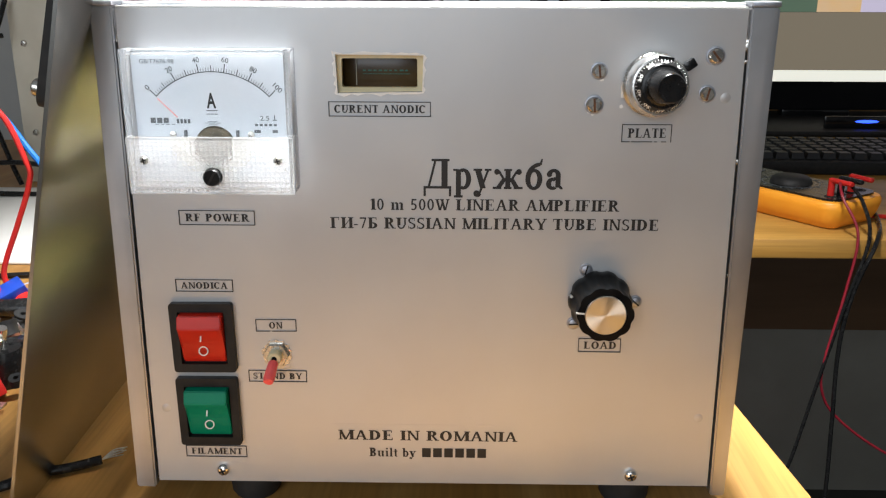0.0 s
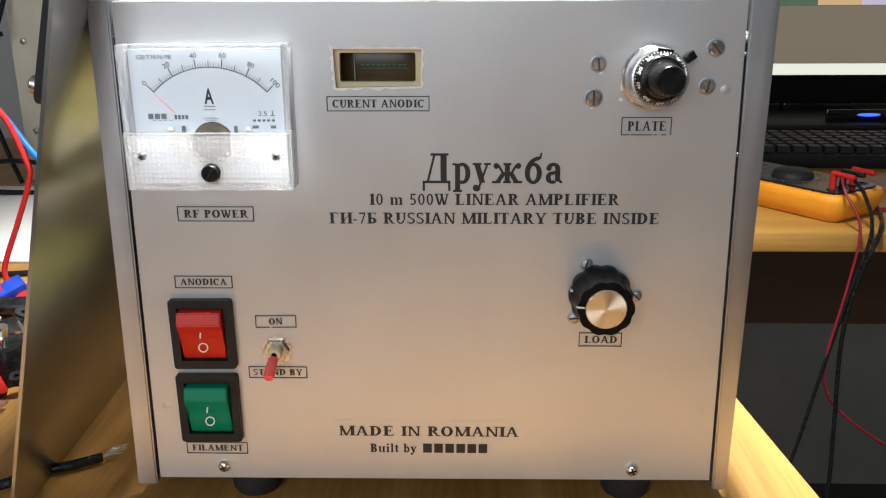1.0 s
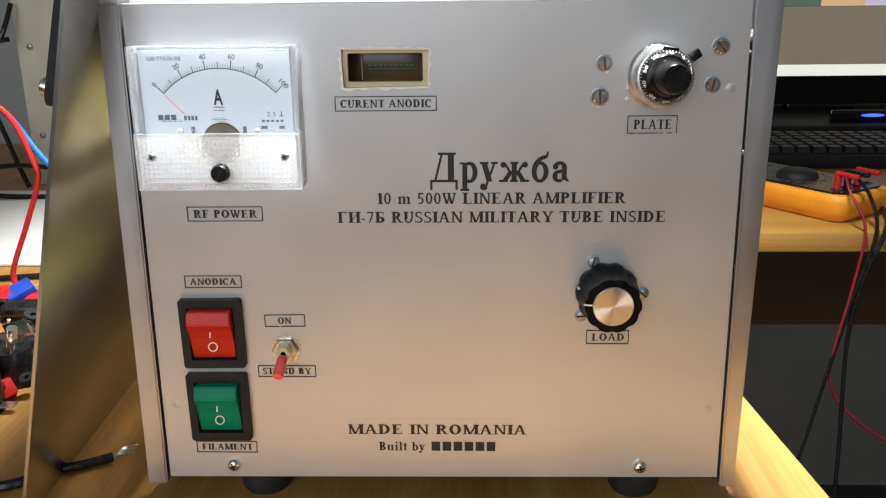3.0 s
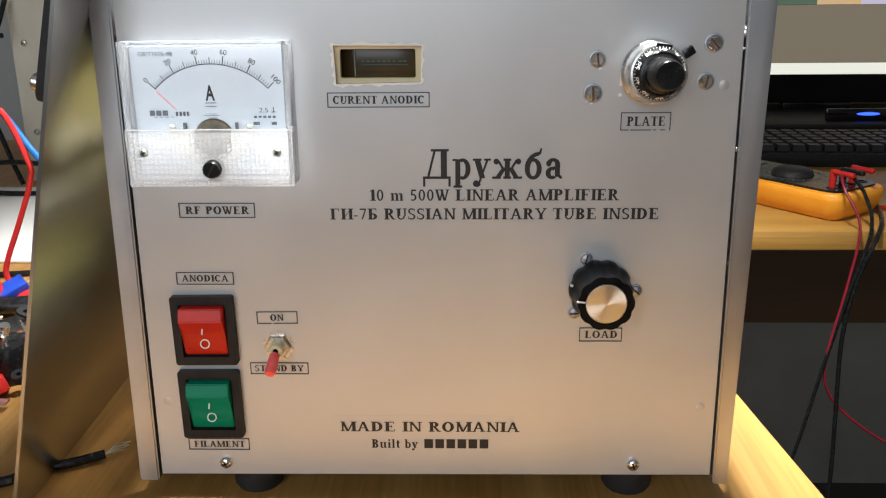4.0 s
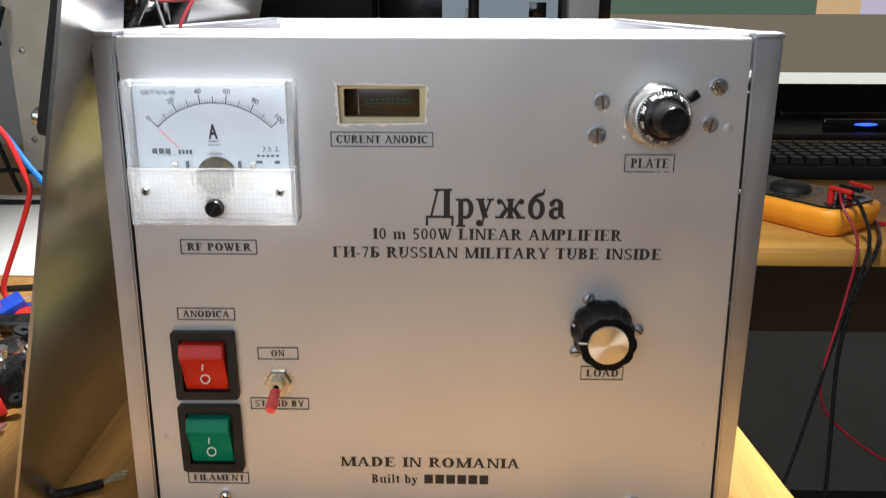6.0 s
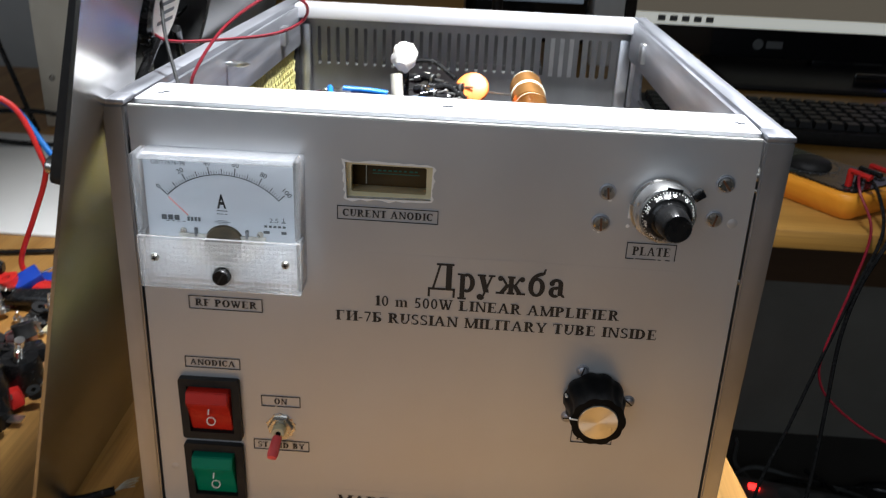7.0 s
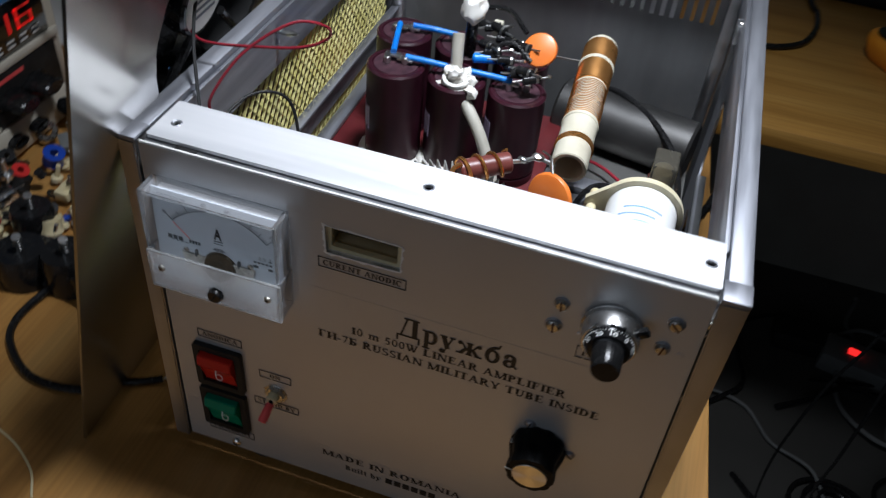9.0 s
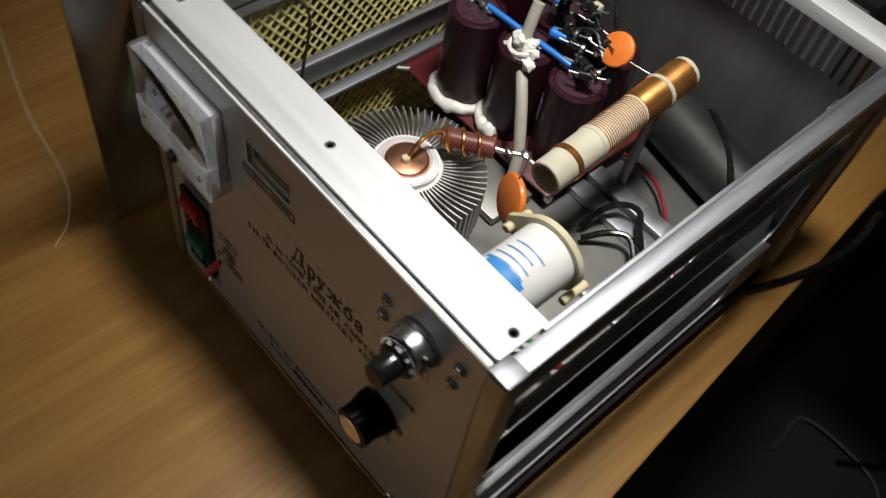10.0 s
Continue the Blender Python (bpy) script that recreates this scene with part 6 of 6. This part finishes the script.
junk("pink_cap", "bright pink plastic cap", "cap", PINK, lathe(bmesh.new(), [(0, 0.010), (0.005, 0.010), (0.006, 0.008), (0.006, 0.0), (0, 0)], Matrix.Translation((-0.318, 0.094, 0.0)), 18))
for x, y, x2, y2, mt, nm, lb in ((-0.352, 0.247, -0.292, 0.232, RED_LEAD, "test_probe", "red crocodile clip handle of a test lead"), (-0.345, 0.222, -0.288, 0.222, BLACK, "test_probe", "black crocodile clip handle of a test lead")):
    h = junk(nm, lb, "probe", mt, lathe(bmesh.new(), [(0, 0), (0.006, 0.001), (0.0075, 0.012), (0.0065, 0.035), (0.0080, 0.056), (0.005, 0.062), (0, 0.063)], axis((x, y, 0.009), (x2, y2, 0.009)), 20))
    part("clip_jaw", box(bmesh.new(), x2, x2 + 0.018, y2 - 0.003, y2 + 0.002, 0.006, 0.0085, 0.0005), CHROME, h)
junk("blue_plastic_piece", "flat dark blue plastic piece", "component", BLUE_PLASTIC, box(bmesh.new(), -0.325, -0.270, 0.240, 0.268, 0.0, 0.008, 0.002))
for name, pts, r, mt, lb in (
    ("red_test_lead", [(-0.318, 0.240, 0.018), (-0.319, 0.240, 0.032), (-0.304, 0.240, 0.066), (-0.292, 0.240, 0.095), (-0.292, 0.240, 0.110), (-0.309, 0.240, 0.147), (-0.345, 0.230, 0.155), (-0.384, 0.22, 0.125)], 0.0020, RED_LEAD, "red test lead rising from the bench"),
    ("blue_test_lead", [(-0.196, 0.160, 0.040), (-0.235, 0.200, 0.075), (-0.286, 0.240, 0.114), (-0.320, 0.240, 0.150), (-0.384, 0.225, 0.125)], 0.0021, BLUE_LEAD, "blue lead between fan cover and power supply"),
    ("blue_lead_low", [(-0.292, 0.245, 0.010), (-0.265, 0.262, 0.006), (-0.235, 0.290, 0.004), (-0.20, 0.31, 0.004)], 0.0026, BLUE_LEAD, "blue lead lying on the bench"),
    ("curved_cable", [(-0.268, 0.086, 0.010), (-0.278, 0.064, 0.004), (-0.279, 0.040, 0.003), (-0.268, 0.022, 0.003), (-0.240, 0.006, 0.003), (-0.205, 0.010, 0.003), (-0.196, 0.030, 0.003)], 0.0026, BLACK, "black cord curving over the bench"),
    ("thin_wire", [(-0.44, 0.010, 0.001), (-0.32, -0.020, 0.001), (-0.24, -0.030, 0.001), (-0.205, -0.045, 0.001), (-0.19, -0.062, 0.001)], 0.0007, BRASS, "thin tan wire on the bench"),
    ("dark_lead", [(-0.40, 0.300, 0.003), (-0.33, 0.315, 0.003), (-0.26, 0.335, 0.003), (-0.20, 0.36, 0.003)], 0.0022, BLACK, "black lead across the bench"),
):
    tagged(part(name, sweep(bmesh.new(), pts, r, 8), mt), lb, "cable")
wire = tagged(part("wire_end", sweep(bmesh.new(), [(-0.196, 0.020, 0.0035), (-0.180, 0.026, 0.0035), (-0.167, 0.0330, 0.0040)], 0.0024, 10), BLACK), "black wire end with bare copper strands on the bench", "wire")
for i in range(5):
    part("strand", sweep(bmesh.new(), [(-0.167, 0.033, 0.004), (-0.163, 0.0355 + 0.0006 * i, 0.004 + 0.0006 * i), (-0.158, 0.037 + 0.0014 * i, 0.0045 + 0.001 * (i % 3))], 0.0003, 5), SOLDER, wire)

# ---- laboratory power supply, facing the amplifier ----
PX, PY0, PY1 = -0.388, 0.060, 0.266
PZ = 0.52
psu = thing("power_supply", (-0.47, 0.14, 0.0), "beige and black laboratory power supply with a red digital display", "power supply")
part("case", box(bmesh.new(), PX - 0.20, PX - 0.003, PY0, PY1, 0.004, 0.262, 0.004), BEIGE, psu)
part("control_panel", box(bmesh.new(), PX - 0.003, PX, PY0 + 0.006, PY1 - 0.012, 0.062, 0.140, 0.001), BLACK_MATT, psu)
part("jack_panel", box(bmesh.new(), PX - 0.003, PX + 0.001, PY0 + 0.002, PY1 - 0.006, 0.008, 0.058, 0.0015), BEIGE, psu)
part("bezel_strip", box(bmesh.new(), PX - 0.003, PX + 0.001, PY0 + 0.002, PY1 - 0.006, 0.142, 0.156, 0.0015), BEIGE, psu)
disp = part("display", box(bmesh.new(), PX - 0.003, PX, PY0 + 0.008, PY1 - 0.014, 0.158, 0.226, 0.001), GLOSS_BLACK, psu, "black display window")
part("name_strip", box(bmesh.new(), PX - 0.003, PX, PY0 + 0.008, PY1 - 0.014, 0.230, 0.250, 0.001), BLUE_PRINT, psu)


def seven(y, z, w, h, segs):
    bm = bmesh.new()
    t = w * 0.2
    spec = dict(a=(0, w, h - t, h), d=(0, w, 0, t), g=(0, w, h / 2 - t / 2, h / 2 + t / 2), f=(0, t, h / 2, h), e=(0, t, 0, h / 2), b=(w - t, w, h / 2, h), c=(w - t, w, 0, h / 2))
    for s in segs:
        y0, y1, z0, z1 = spec[s]
        box(bm, PX + 0.0002, PX + 0.0006, y + y0, y + y1, z + z0, z + z1)
    return part("digit", bm, DIGIT, disp, "glowing red digit", flat=True)


seven(0.170, 0.186, 0.018, 0.030, "bc")
seven(0.196, 0.186, 0.018, 0.030, "bc")
seven(0.220, 0.186, 0.018, 0.030, "acdefg")
bm = bmesh.new()
for i in range(12):
    for z in (0.166, 0.174):
        box(bm, PX + 0.0002, PX + 0.0005, 0.08 + i * 0.014, 0.088 + i * 0.014, z, z + 0.003)
box(bm, PX + 0.0002, PX + 0.0005, 0.243, 0.251, 0.214, 0.218)
part("printing", bm, WHITE_PRINT, disp, flat=True)
box_bm = bmesh.new()
box(box_bm, PX + 0.0002, PX + 0.0005, 0.160, 0.215, 0.126, 0.132)
part("printing", box_bm, RED_SLEEVE, psu, flat=True)
for y in (0.100, 0.140, 0.193, 0.221):
    k = part("knob", lathe(bmesh.new(), [(0, 0.020), (0.009, 0.020), (0.011, 0.018), (0.0125, 0.002), (0.0150, 0.0015), (0.0150, 0), (0, 0)], Matrix.Translation((PX, y, 0.098)) @ Matrix.Rotation(radians(90), 4, "Y"), 28), BLACK, psu, "black rotary knob")
for y, mt in ((0.205, RED_LEAD), (0.165, FORMER)):
    part("button", capped(bmesh.new(), (PX, y, 0.076), (PX + 0.008, y, 0.076), 0.006, 18), mt, psu)
for y in (0.085, 0.110, 0.136, 0.161, 0.186, 0.211):
    part("jack", lathe(bmesh.new(), [(0.0060, 0.001), (0.0060, 0.006), (0.0085, 0.006), (0.0092, 0.004), (0.0092, 0.0)], Matrix.Translation((PX + 0.001, y, 0.034)) @ Matrix.Rotation(radians(90), 4, "Y"), 26), BLACK, psu, "black output socket")
for x in (PX - 0.18, PX - 0.02):
    for y in (PY0 + 0.02, PY1 - 0.02):
        part("foot", capped(bmesh.new(), (x, y, 0.0), (x, y, 0.0045), 0.008, 16), RUBBER, psu)
for o in psu.children_recursive:
    o.data.transform(Matrix.Diagonal((1, 1, PZ, 1))) if o.data.users == 1 else None
plug = tagged(part("banana_plug", lathe(bmesh.new(), [(0, 0), (0.006, 0), (0.0085, 0.006), (0.0080, 0.040), (0.004, 0.046), (0, 0.046)], axis((PX + 0.006, 0.236, 0.022), (PX + 0.058, 0.246, 0.020)), 18), BLACK), "black banana plug in the power supply", "plug")

# ---- behind, left ----
sheet_w = tagged(part("white_paper", box(bmesh.new(), -0.62, -0.335, 0.345, 0.62, 0.0003, 0.003, 0.0008), PAPER), "white paper sheets lying on the bench", "paper")
cb = tagged(part("cardboard_strip", box(bmesh.new(), -0.675, -0.645, 0.64, 0.66, 0.0, 0.45, 0.002), CARD), "upright plain wooden batten behind the bench", "batten")
pc_case = thing("computer_case", (-0.50, 0.72, 0.0), "beige metal computer case standing at the back", "computer")
part("casing", box(bmesh.new(), -0.5115, -0.300, 0.66, 0.90, 0.0, 0.42, 0.003), BEIGE, pc_case)
for z in (0.060, 0.162, 0.255):
    part("case_screw", lathe(bmesh.new(), [(0, 0.003), (0.003, 0.0025), (0.004, 0)], Matrix.Translation((-0.4955, 0.66, z)) @ TURN_TO_FACE, 14), STEEL, pc_case)
for i, pts in enumerate((
        [(-0.60, 0.63, 0.110), (-0.555, 0.63, 0.125), (-0.532, 0.63, 0.150), (-0.512, 0.635, 0.178), (-0.505, 0.65, 0.21)],
        [(-0.60, 0.63, 0.120), (-0.540, 0.63, 0.145), (-0.520, 0.63, 0.168), (-0.508, 0.64, 0.172)],
        [(-0.540, 0.62, 0.150), (-0.530, 0.62, 0.105), (-0.518, 0.62, 0.065), (-0.508, 0.62, 0.030), (-0.500, 0.62, 0.006)],
        [(-0.62, 0.60, 0.035), (-0.54, 0.60, 0.034), (-0.49, 0.60, 0.036), (-0.44, 0.60, 0.030)],
        [(-0.62, 0.575, 0.012), (-0.54, 0.57, 0.010), (-0.49, 0.575, 0.006), (-0.42, 0.58, 0.005)])):
    tagged(part("black_cable", sweep(bmesh.new(), pts, 0.0028, 8), BLACK), "black cable at the back of the bench", "cable", "cables at the back")

# ---- behind the cabinet ----
# unseen black case, added so the rear slots look dark
bc = thing("slot_backdrop", (-0.07, 0.53, 0.0), "low matt black case added behind the rear slots to darken them", "case")
part("case_body", box(bmesh.new(), -0.20, 0.06, 0.44, 0.62, 0.004, 0.150, 0.004), BLACK_MATT, bc)
part("front_plate", box(bmesh.new(), -0.195, 0.055, 0.437, 0.4395, 0.010, 0.144, 0.001), GREY_PANEL, bc, "dark grey front plate")
for x in (-0.18, 0.04):
    for y in (0.46, 0.60):
        part("foot", capped(bmesh.new(), (x, y, 0.0), (x, y, 0.0045), 0.008, 16), RUBBER, bc)
lap = thing("dark_monitor", (0.02, 1.22, 0.0), "dark monitor showing a dim bluish picture", "monitor")
part("housing", box(bmesh.new(), -0.14, 0.178, 1.215, 1.245, 0.03, 0.40, 0.004), GLOSS_BLACK, lap)
part("screen", box(bmesh.new(), -0.03, 0.170, 1.2135, 1.2148, 0.100, 0.39), BLUE_SCREEN, lap, "dim bluish screen")
for x0, x1, z0, z1 in ((0.010, 0.022, 0.150, 0.20), (0.020, 0.036, 0.150, 0.180), (0.042, 0.060, 0.155, 0.175), (0.066, 0.078, 0.150, 0.172), (0.112, 0.135, 0.150, 0.18), (0.120, 0.150, 0.185, 0.21)):
    part("screen_shape", box(bmesh.new(), x0, x1, 1.2128, 1.2134, z0, z1, 0.0002), GLOSS_BLACK, lap)
part("stand", box(bmesh.new(), -0.06, 0.10, 1.18, 1.28, 0.0, 0.031, 0.003), GLOSS_BLACK, lap)
shelf = tagged(part("wooden_box", box(bmesh.new(), -0.33, -0.03, 1.05, 1.15, 0.0, 0.165, 0.002), WOOD), "plain beech box behind the amplifier", "box")
dk = tagged(part("black_case", box(bmesh.new(), -0.36, -0.145, 1.16, 1.26, 0.0, 0.40, 0.004), BLACK_MATT), "matt black equipment case", "case")
wp = tagged(part("white_speaker", box(bmesh.new(), 0.186, 0.238, 1.19, 1.27, 0.0, 0.42, 0.004), PORCELAIN), "slim white speaker beside the monitor", "speaker")

# ---- right desk: monitor, keyboard, meter ----
mon = thing("computer_monitor", (0.60, 1.23, 0.0), "black computer monitor with a grey desktop and pale task bar", "monitor")
part("housing", box(bmesh.new(), 0.240, 1.05, 1.222, 1.262, 0.022, 0.52, 0.005), GLOSS_BLACK, mon)
part("screen", box(bmesh.new(), 0.262, 1.03, 1.2205, 1.2218, 0.0925, 0.1905), SCREEN, mon, "grey lit desktop")
bar_ob = part("task_bar", box(bmesh.new(), 0.262, 1.03, 1.2203, 1.2218, 0.0725, 0.0920), TASKBAR, mon, "pale lit task bar")
bm = bmesh.new()
for i in range(5):
    x = 0.300 + i * 0.0205
    box(bm, x, x + 0.013, 1.2196, 1.2202, 0.078, 0.088, 0.001)
part("icon_shapes", bm, GREY_PANEL, bar_ob, flat=True)
for x0, x1, mt in ((0.262, 0.555, PICTURE_C), (0.555, 0.615, PICTURE_C), (0.615, 0.690, PICTURE_A), (0.690, 1.03, PICTURE_B)):
    part("picture", box(bmesh.new(), x0, x1, 1.2205, 1.2218, 0.191, 0.50), mt, mon)
bm = bmesh.new()
lathe(bm, [(0, 0.0006), (0.009, 0.0006), (0.009, 0)], Matrix.Translation((0.478, 1.222, 0.046)) @ TURN_TO_FACE, 24)
box(bm, 0.492, 0.520, 1.2212, 1.2218, 0.040, 0.052)
part("maker_mark", bm, GREY_PANEL, mon, flat=True)
part("stand_neck", box(bmesh.new(), 0.58, 0.70, 1.232, 1.258, 0.008, 0.023, 0.002), GLOSS_BLACK, mon)
part("stand_base", box(bmesh.new(), 0.40, 0.88, 1.06, 1.30, 0.0, 0.010, 0.004), BLACK_MATT, mon)
led = tagged(part("usb_hub", box(bmesh.new(), 0.60, 0.72, 1.090, 1.096, 0.0102, 0.030, 0.002), GLOSS_BLACK), "black hub with a blue light", "hub")
part("light", blob(bmesh.new(), 0.668, 1.0892, 0.0215, 0.019, 0.0012, 0.0026, 2, 0.0, 3), LED_BLUE, led, "blue light")

kb = thing("keyboard", (0.50, 0.86, 0.0), "black computer keyboard on the desk", "keyboard")
KM = Matrix.Translation((0.225, 0.775, 0.0)) @ Matrix.Rotation(radians(-2), 4, "Z")
part("base", box(bmesh.new(), 0.0, 0.450, 0.0, 0.165, 0.0, 0.018, 0.004, m=KM), BLACK_MATT, kb)
key_mesh = None
for row in range(6):
    for col in range(21):
        w = 0.0175
        pos = KM @ Matrix.Translation((0.018 + col * 0.0200, 0.022 + row * 0.0225, 0.0185))
        if key_mesh is None:
            bm = box(bmesh.new(), -w / 2, w / 2, -0.0088, 0.0088, 0, 0.008)
            for v in bm.verts:
                if v.co.z > 0.004:
                    v.co.x *= 0.78
                    v.co.y *= 0.80
            k = part("key", bm, KEY, kb)
            key_mesh = k.data
        else:
            k = new("key", key_mesh)
            k.parent = kb
            k.matrix_parent_inverse = kb.matrix_basis.inverted()
        k.matrix_basis = pos

dmm = thing("multimeter", (0.35, 0.60, 0.0), "orange and black digital multimeter with leads plugged in", "multimeter")
DM = Matrix.Translation((0.374, 0.488, 0.0)) @ Matrix.Rotation(math.atan2(0.815, -0.579), 4, "Z")     # x runs along the case, y across to the left
bm = loft(bmesh.new(), [(h, round_rect(e, 0.205 - e, -0.092 + e, -e, max(0.004, 0.020 - e), 6)) for h, e in
                        ((0.0005, 0.011), (0.0030, 0.008), (0.0120, 0.0035), (0.0260, 0.0), (0.0320, 0.0004), (0.0350, 0.0020), (0.0362, 0.0050))], DM)
part("holster", bm, ORANGE_CASE, dmm, "orange rubber holster")
part("face", plate(bmesh.new(), round_rect(0.008, 0.198, -0.085, -0.007, 0.014, 5), [], 0.0045, DM @ Matrix.Translation((0, 0, 0.0345))), BLACK, dmm, "black front face")
part("display", box(bmesh.new(), 0.138, 0.186, -0.075, -0.017, 0.0392, 0.0398, 0.0002, m=DM), GREY_PANEL, dmm, "grey display")
part("selector", lathe(bmesh.new(), [(0, 0.009), (0.016, 0.009), (0.020, 0.006), (0.022, 0.0)], DM @ Matrix.Translation((0.085, -0.046, 0.039)), 32), BLACK_MATT, dmm, "rotary range selector")
bm = bmesh.new()
lathe(bm, [(0.0290, 0.0001), (0.0290, 0.0003), (0.0300, 0.0003), (0.0300, 0.0001)], DM @ Matrix.Translation((0.085, -0.046, 0.0390)), 40)
for i in range(20):
    box(bm, 0.0315, 0.0345, -0.0008, 0.0008, 0.0001, 0.0003, m=DM @ Matrix.Translation((0.085, -0.046, 0.0390)) @ Matrix.Rotation(i * 0.314, 4, "Z"))
part("range_marks", bm, INK_GREY, dmm, flat=True)
for y in (-0.020, -0.037, -0.055, -0.072):
    part("socket", lathe(bmesh.new(), [(0.003, 0.0008), (0.0055, 0.0008), (0.006, 0)], DM @ Matrix.Translation((0.022, y, 0.039)), 18), BLACK_MATT, dmm)
for y, mt, lb in ((-0.037, BLACK, "black right-angle plug"), (-0.020, RED_LEAD, "red right-angle plug"), (-0.055, RED_LEAD, "red right-angle plug")):
    pl = part("lead_plug", capped(bmesh.new(), DM @ Vector((0.022, y, 0.0395)), DM @ Vector((0.022, y, 0.062)), 0.0034, 16), mt, dmm, lb)
    part("plug_arm", capped(bmesh.new(), DM @ Vector((0.024, y, 0.060)), DM @ Vector((-0.002, y + 0.004, 0.060)), 0.0032, 14), mt, pl)

for o in dmm.children_recursive:
    o.data.transform(Matrix.Diagonal((1, 1, 0.80, 1)))
for name, pts, r, mt, lb in (
    ("red_meter_lead", [(0.379, 0.503, 0.048), (0.374, 0.480, 0.038), (0.385, 0.462, 0.006), (0.379, 0.458, -0.050), (0.367, 0.455, -0.120), (0.370, 0.458, -0.155), (0.390, 0.462, -0.186), (0.440, 0.468, -0.225), (0.52, 0.48, -0.27), (0.62, 0.52, -0.35)], 0.0014, RED_WIRE, "red meter lead hanging over the desk edge"),
    ("black_meter_lead", [(0.390, 0.510, 0.048), (0.394, 0.482, 0.034), (0.396, 0.462, 0.002), (0.380, 0.456, -0.060), (0.364, 0.455, -0.140), (0.350, 0.456, -0.220), (0.335, 0.458, -0.300), (0.330, 0.47, -0.45), (0.36, 0.52, -0.62), (0.42, 0.60, -0.724)], 0.0018, BLACK, "black meter lead hanging over the desk edge"),
    ("hanging_cable", [(0.46, 0.62, 0.004), (0.430, 0.520, 0.006), (0.404, 0.463, 0.000), (0.386, 0.457, -0.050), (0.380, 0.457, -0.110), (0.386, 0.460, -0.200), (0.392, 0.465, -0.280), (0.40, 0.48, -0.42), (0.43, 0.55, -0.60), (0.50, 0.64, -0.724)], 0.0022, BLACK, "black cable hanging over the desk edge"),
    ("desk_cable", [(0.154, 0.618, 0.004), (0.179, 0.623, 0.004), (0.205, 0.644, 0.004), (0.218, 0.682, 0.004), (0.22, 0.721, 0.004), (0.214, 0.744, 0.004), (0.202, 0.844, 0.004)], 0.0032, BLACK, "black cable curled on the desk"),
    ("bench_cable", [(0.124, 0.300, 0.004), (0.140, 0.345, 0.004), (0.150, 0.40, 0.004), (0.146, 0.45, 0.004)], 0.0028, BLACK, "black cable on the bench behind the amplifier"),
    ("red_desk_lead", [(0.400, 0.550, 0.010), (0.44, 0.545, 0.004), (0.52, 0.55, 0.003), (0.60, 0.56, 0.003)], 0.0022, RED_LEAD, "red lead on the desk"),
):
    tagged(part(name, sweep(bmesh.new(), pts, r, 8), mt), lb, "cable")

# ---- on the floor ----
strip = thing("power_strip", (0.535, 0.95, -0.73), "grey power strip with a red lit switch on the floor", "power strip")
SM = Matrix.Translation((0.535, 0.950, -0.73)) @ Matrix.Rotation(radians(-12), 4, "Z")
part("body", box(bmesh.new(), -0.05, 0.26, -0.032, 0.032, 0.0, 0.042, 0.006, m=SM), GREY_PANEL, strip)
part("switch", box(bmesh.new(), -0.010, 0.010, -0.007, 0.007, 0.0415, 0.047, 0.002, m=SM), LED_RED, strip, "red lit rocker")
for i in range(4):
    part("socket", lathe(bmesh.new(), [(0, 0.0425), (0.017, 0.0425), (0.019, 0.0432), (0.020, 0.042)], SM @ Matrix.Translation((0.06 + 0.05 * i, 0, 0)), 24), GREY_PANEL, strip)
rnd = random.Random(33)
for i in range(16):
    x, y = rnd.uniform(0.28, 0.95), rnd.uniform(0.55, 1.05)
    pts, a = [], rnd.uniform(0, 6.28)
    for k in range(rnd.randint(7, 13)):
        pts.append((x, y, -0.724 + (0.010 if k % 3 == 1 else 0.0) + 0.004 * (i % 3)))
        a += rnd.uniform(-0.9, 1.1)
        x, y = min(1.3, max(0.22, x + 0.075 * math.cos(a))), min(1.12, max(0.3, y + 0.075 * math.sin(a)))
    tagged(part("floor_cable", sweep(bmesh.new(), pts, rnd.choice((0.003, 0.004, 0.0045)), 7), rnd.choice((BLACK, BLACK, BLACK_MATT, GREY_PANEL))), "tangled dark cable lying on the floor", "cable", "cables on the floor")
for i in range(3):
    c = (0.50 + 0.13 * i, 0.62 + 0.05 * i)
    pts = [(c[0] + (0.075 - 0.002 * k) * math.cos(k * 0.6), c[1] + (0.06 - 0.001 * k) * math.sin(k * 0.6), -0.722 + 0.0022 * (k % 9)) for k in range(26)]
    tagged(part("floor_cable", sweep(bmesh.new(), pts, 0.0035, 7, 4), BLACK), "coiled black cable lying on the floor", "cable", "cables on the floor")
ad = tagged(part("power_adapter", box(bmesh.new(), 0.40, 0.50, 0.95, 1.01, -0.73, -0.69, 0.006), BLACK_MATT), "black power adapter on the floor", "adapter")

# the computer desk and all that belongs to it stand lower and further off than the workbench, enlarged about the first
# camera position to fit its view
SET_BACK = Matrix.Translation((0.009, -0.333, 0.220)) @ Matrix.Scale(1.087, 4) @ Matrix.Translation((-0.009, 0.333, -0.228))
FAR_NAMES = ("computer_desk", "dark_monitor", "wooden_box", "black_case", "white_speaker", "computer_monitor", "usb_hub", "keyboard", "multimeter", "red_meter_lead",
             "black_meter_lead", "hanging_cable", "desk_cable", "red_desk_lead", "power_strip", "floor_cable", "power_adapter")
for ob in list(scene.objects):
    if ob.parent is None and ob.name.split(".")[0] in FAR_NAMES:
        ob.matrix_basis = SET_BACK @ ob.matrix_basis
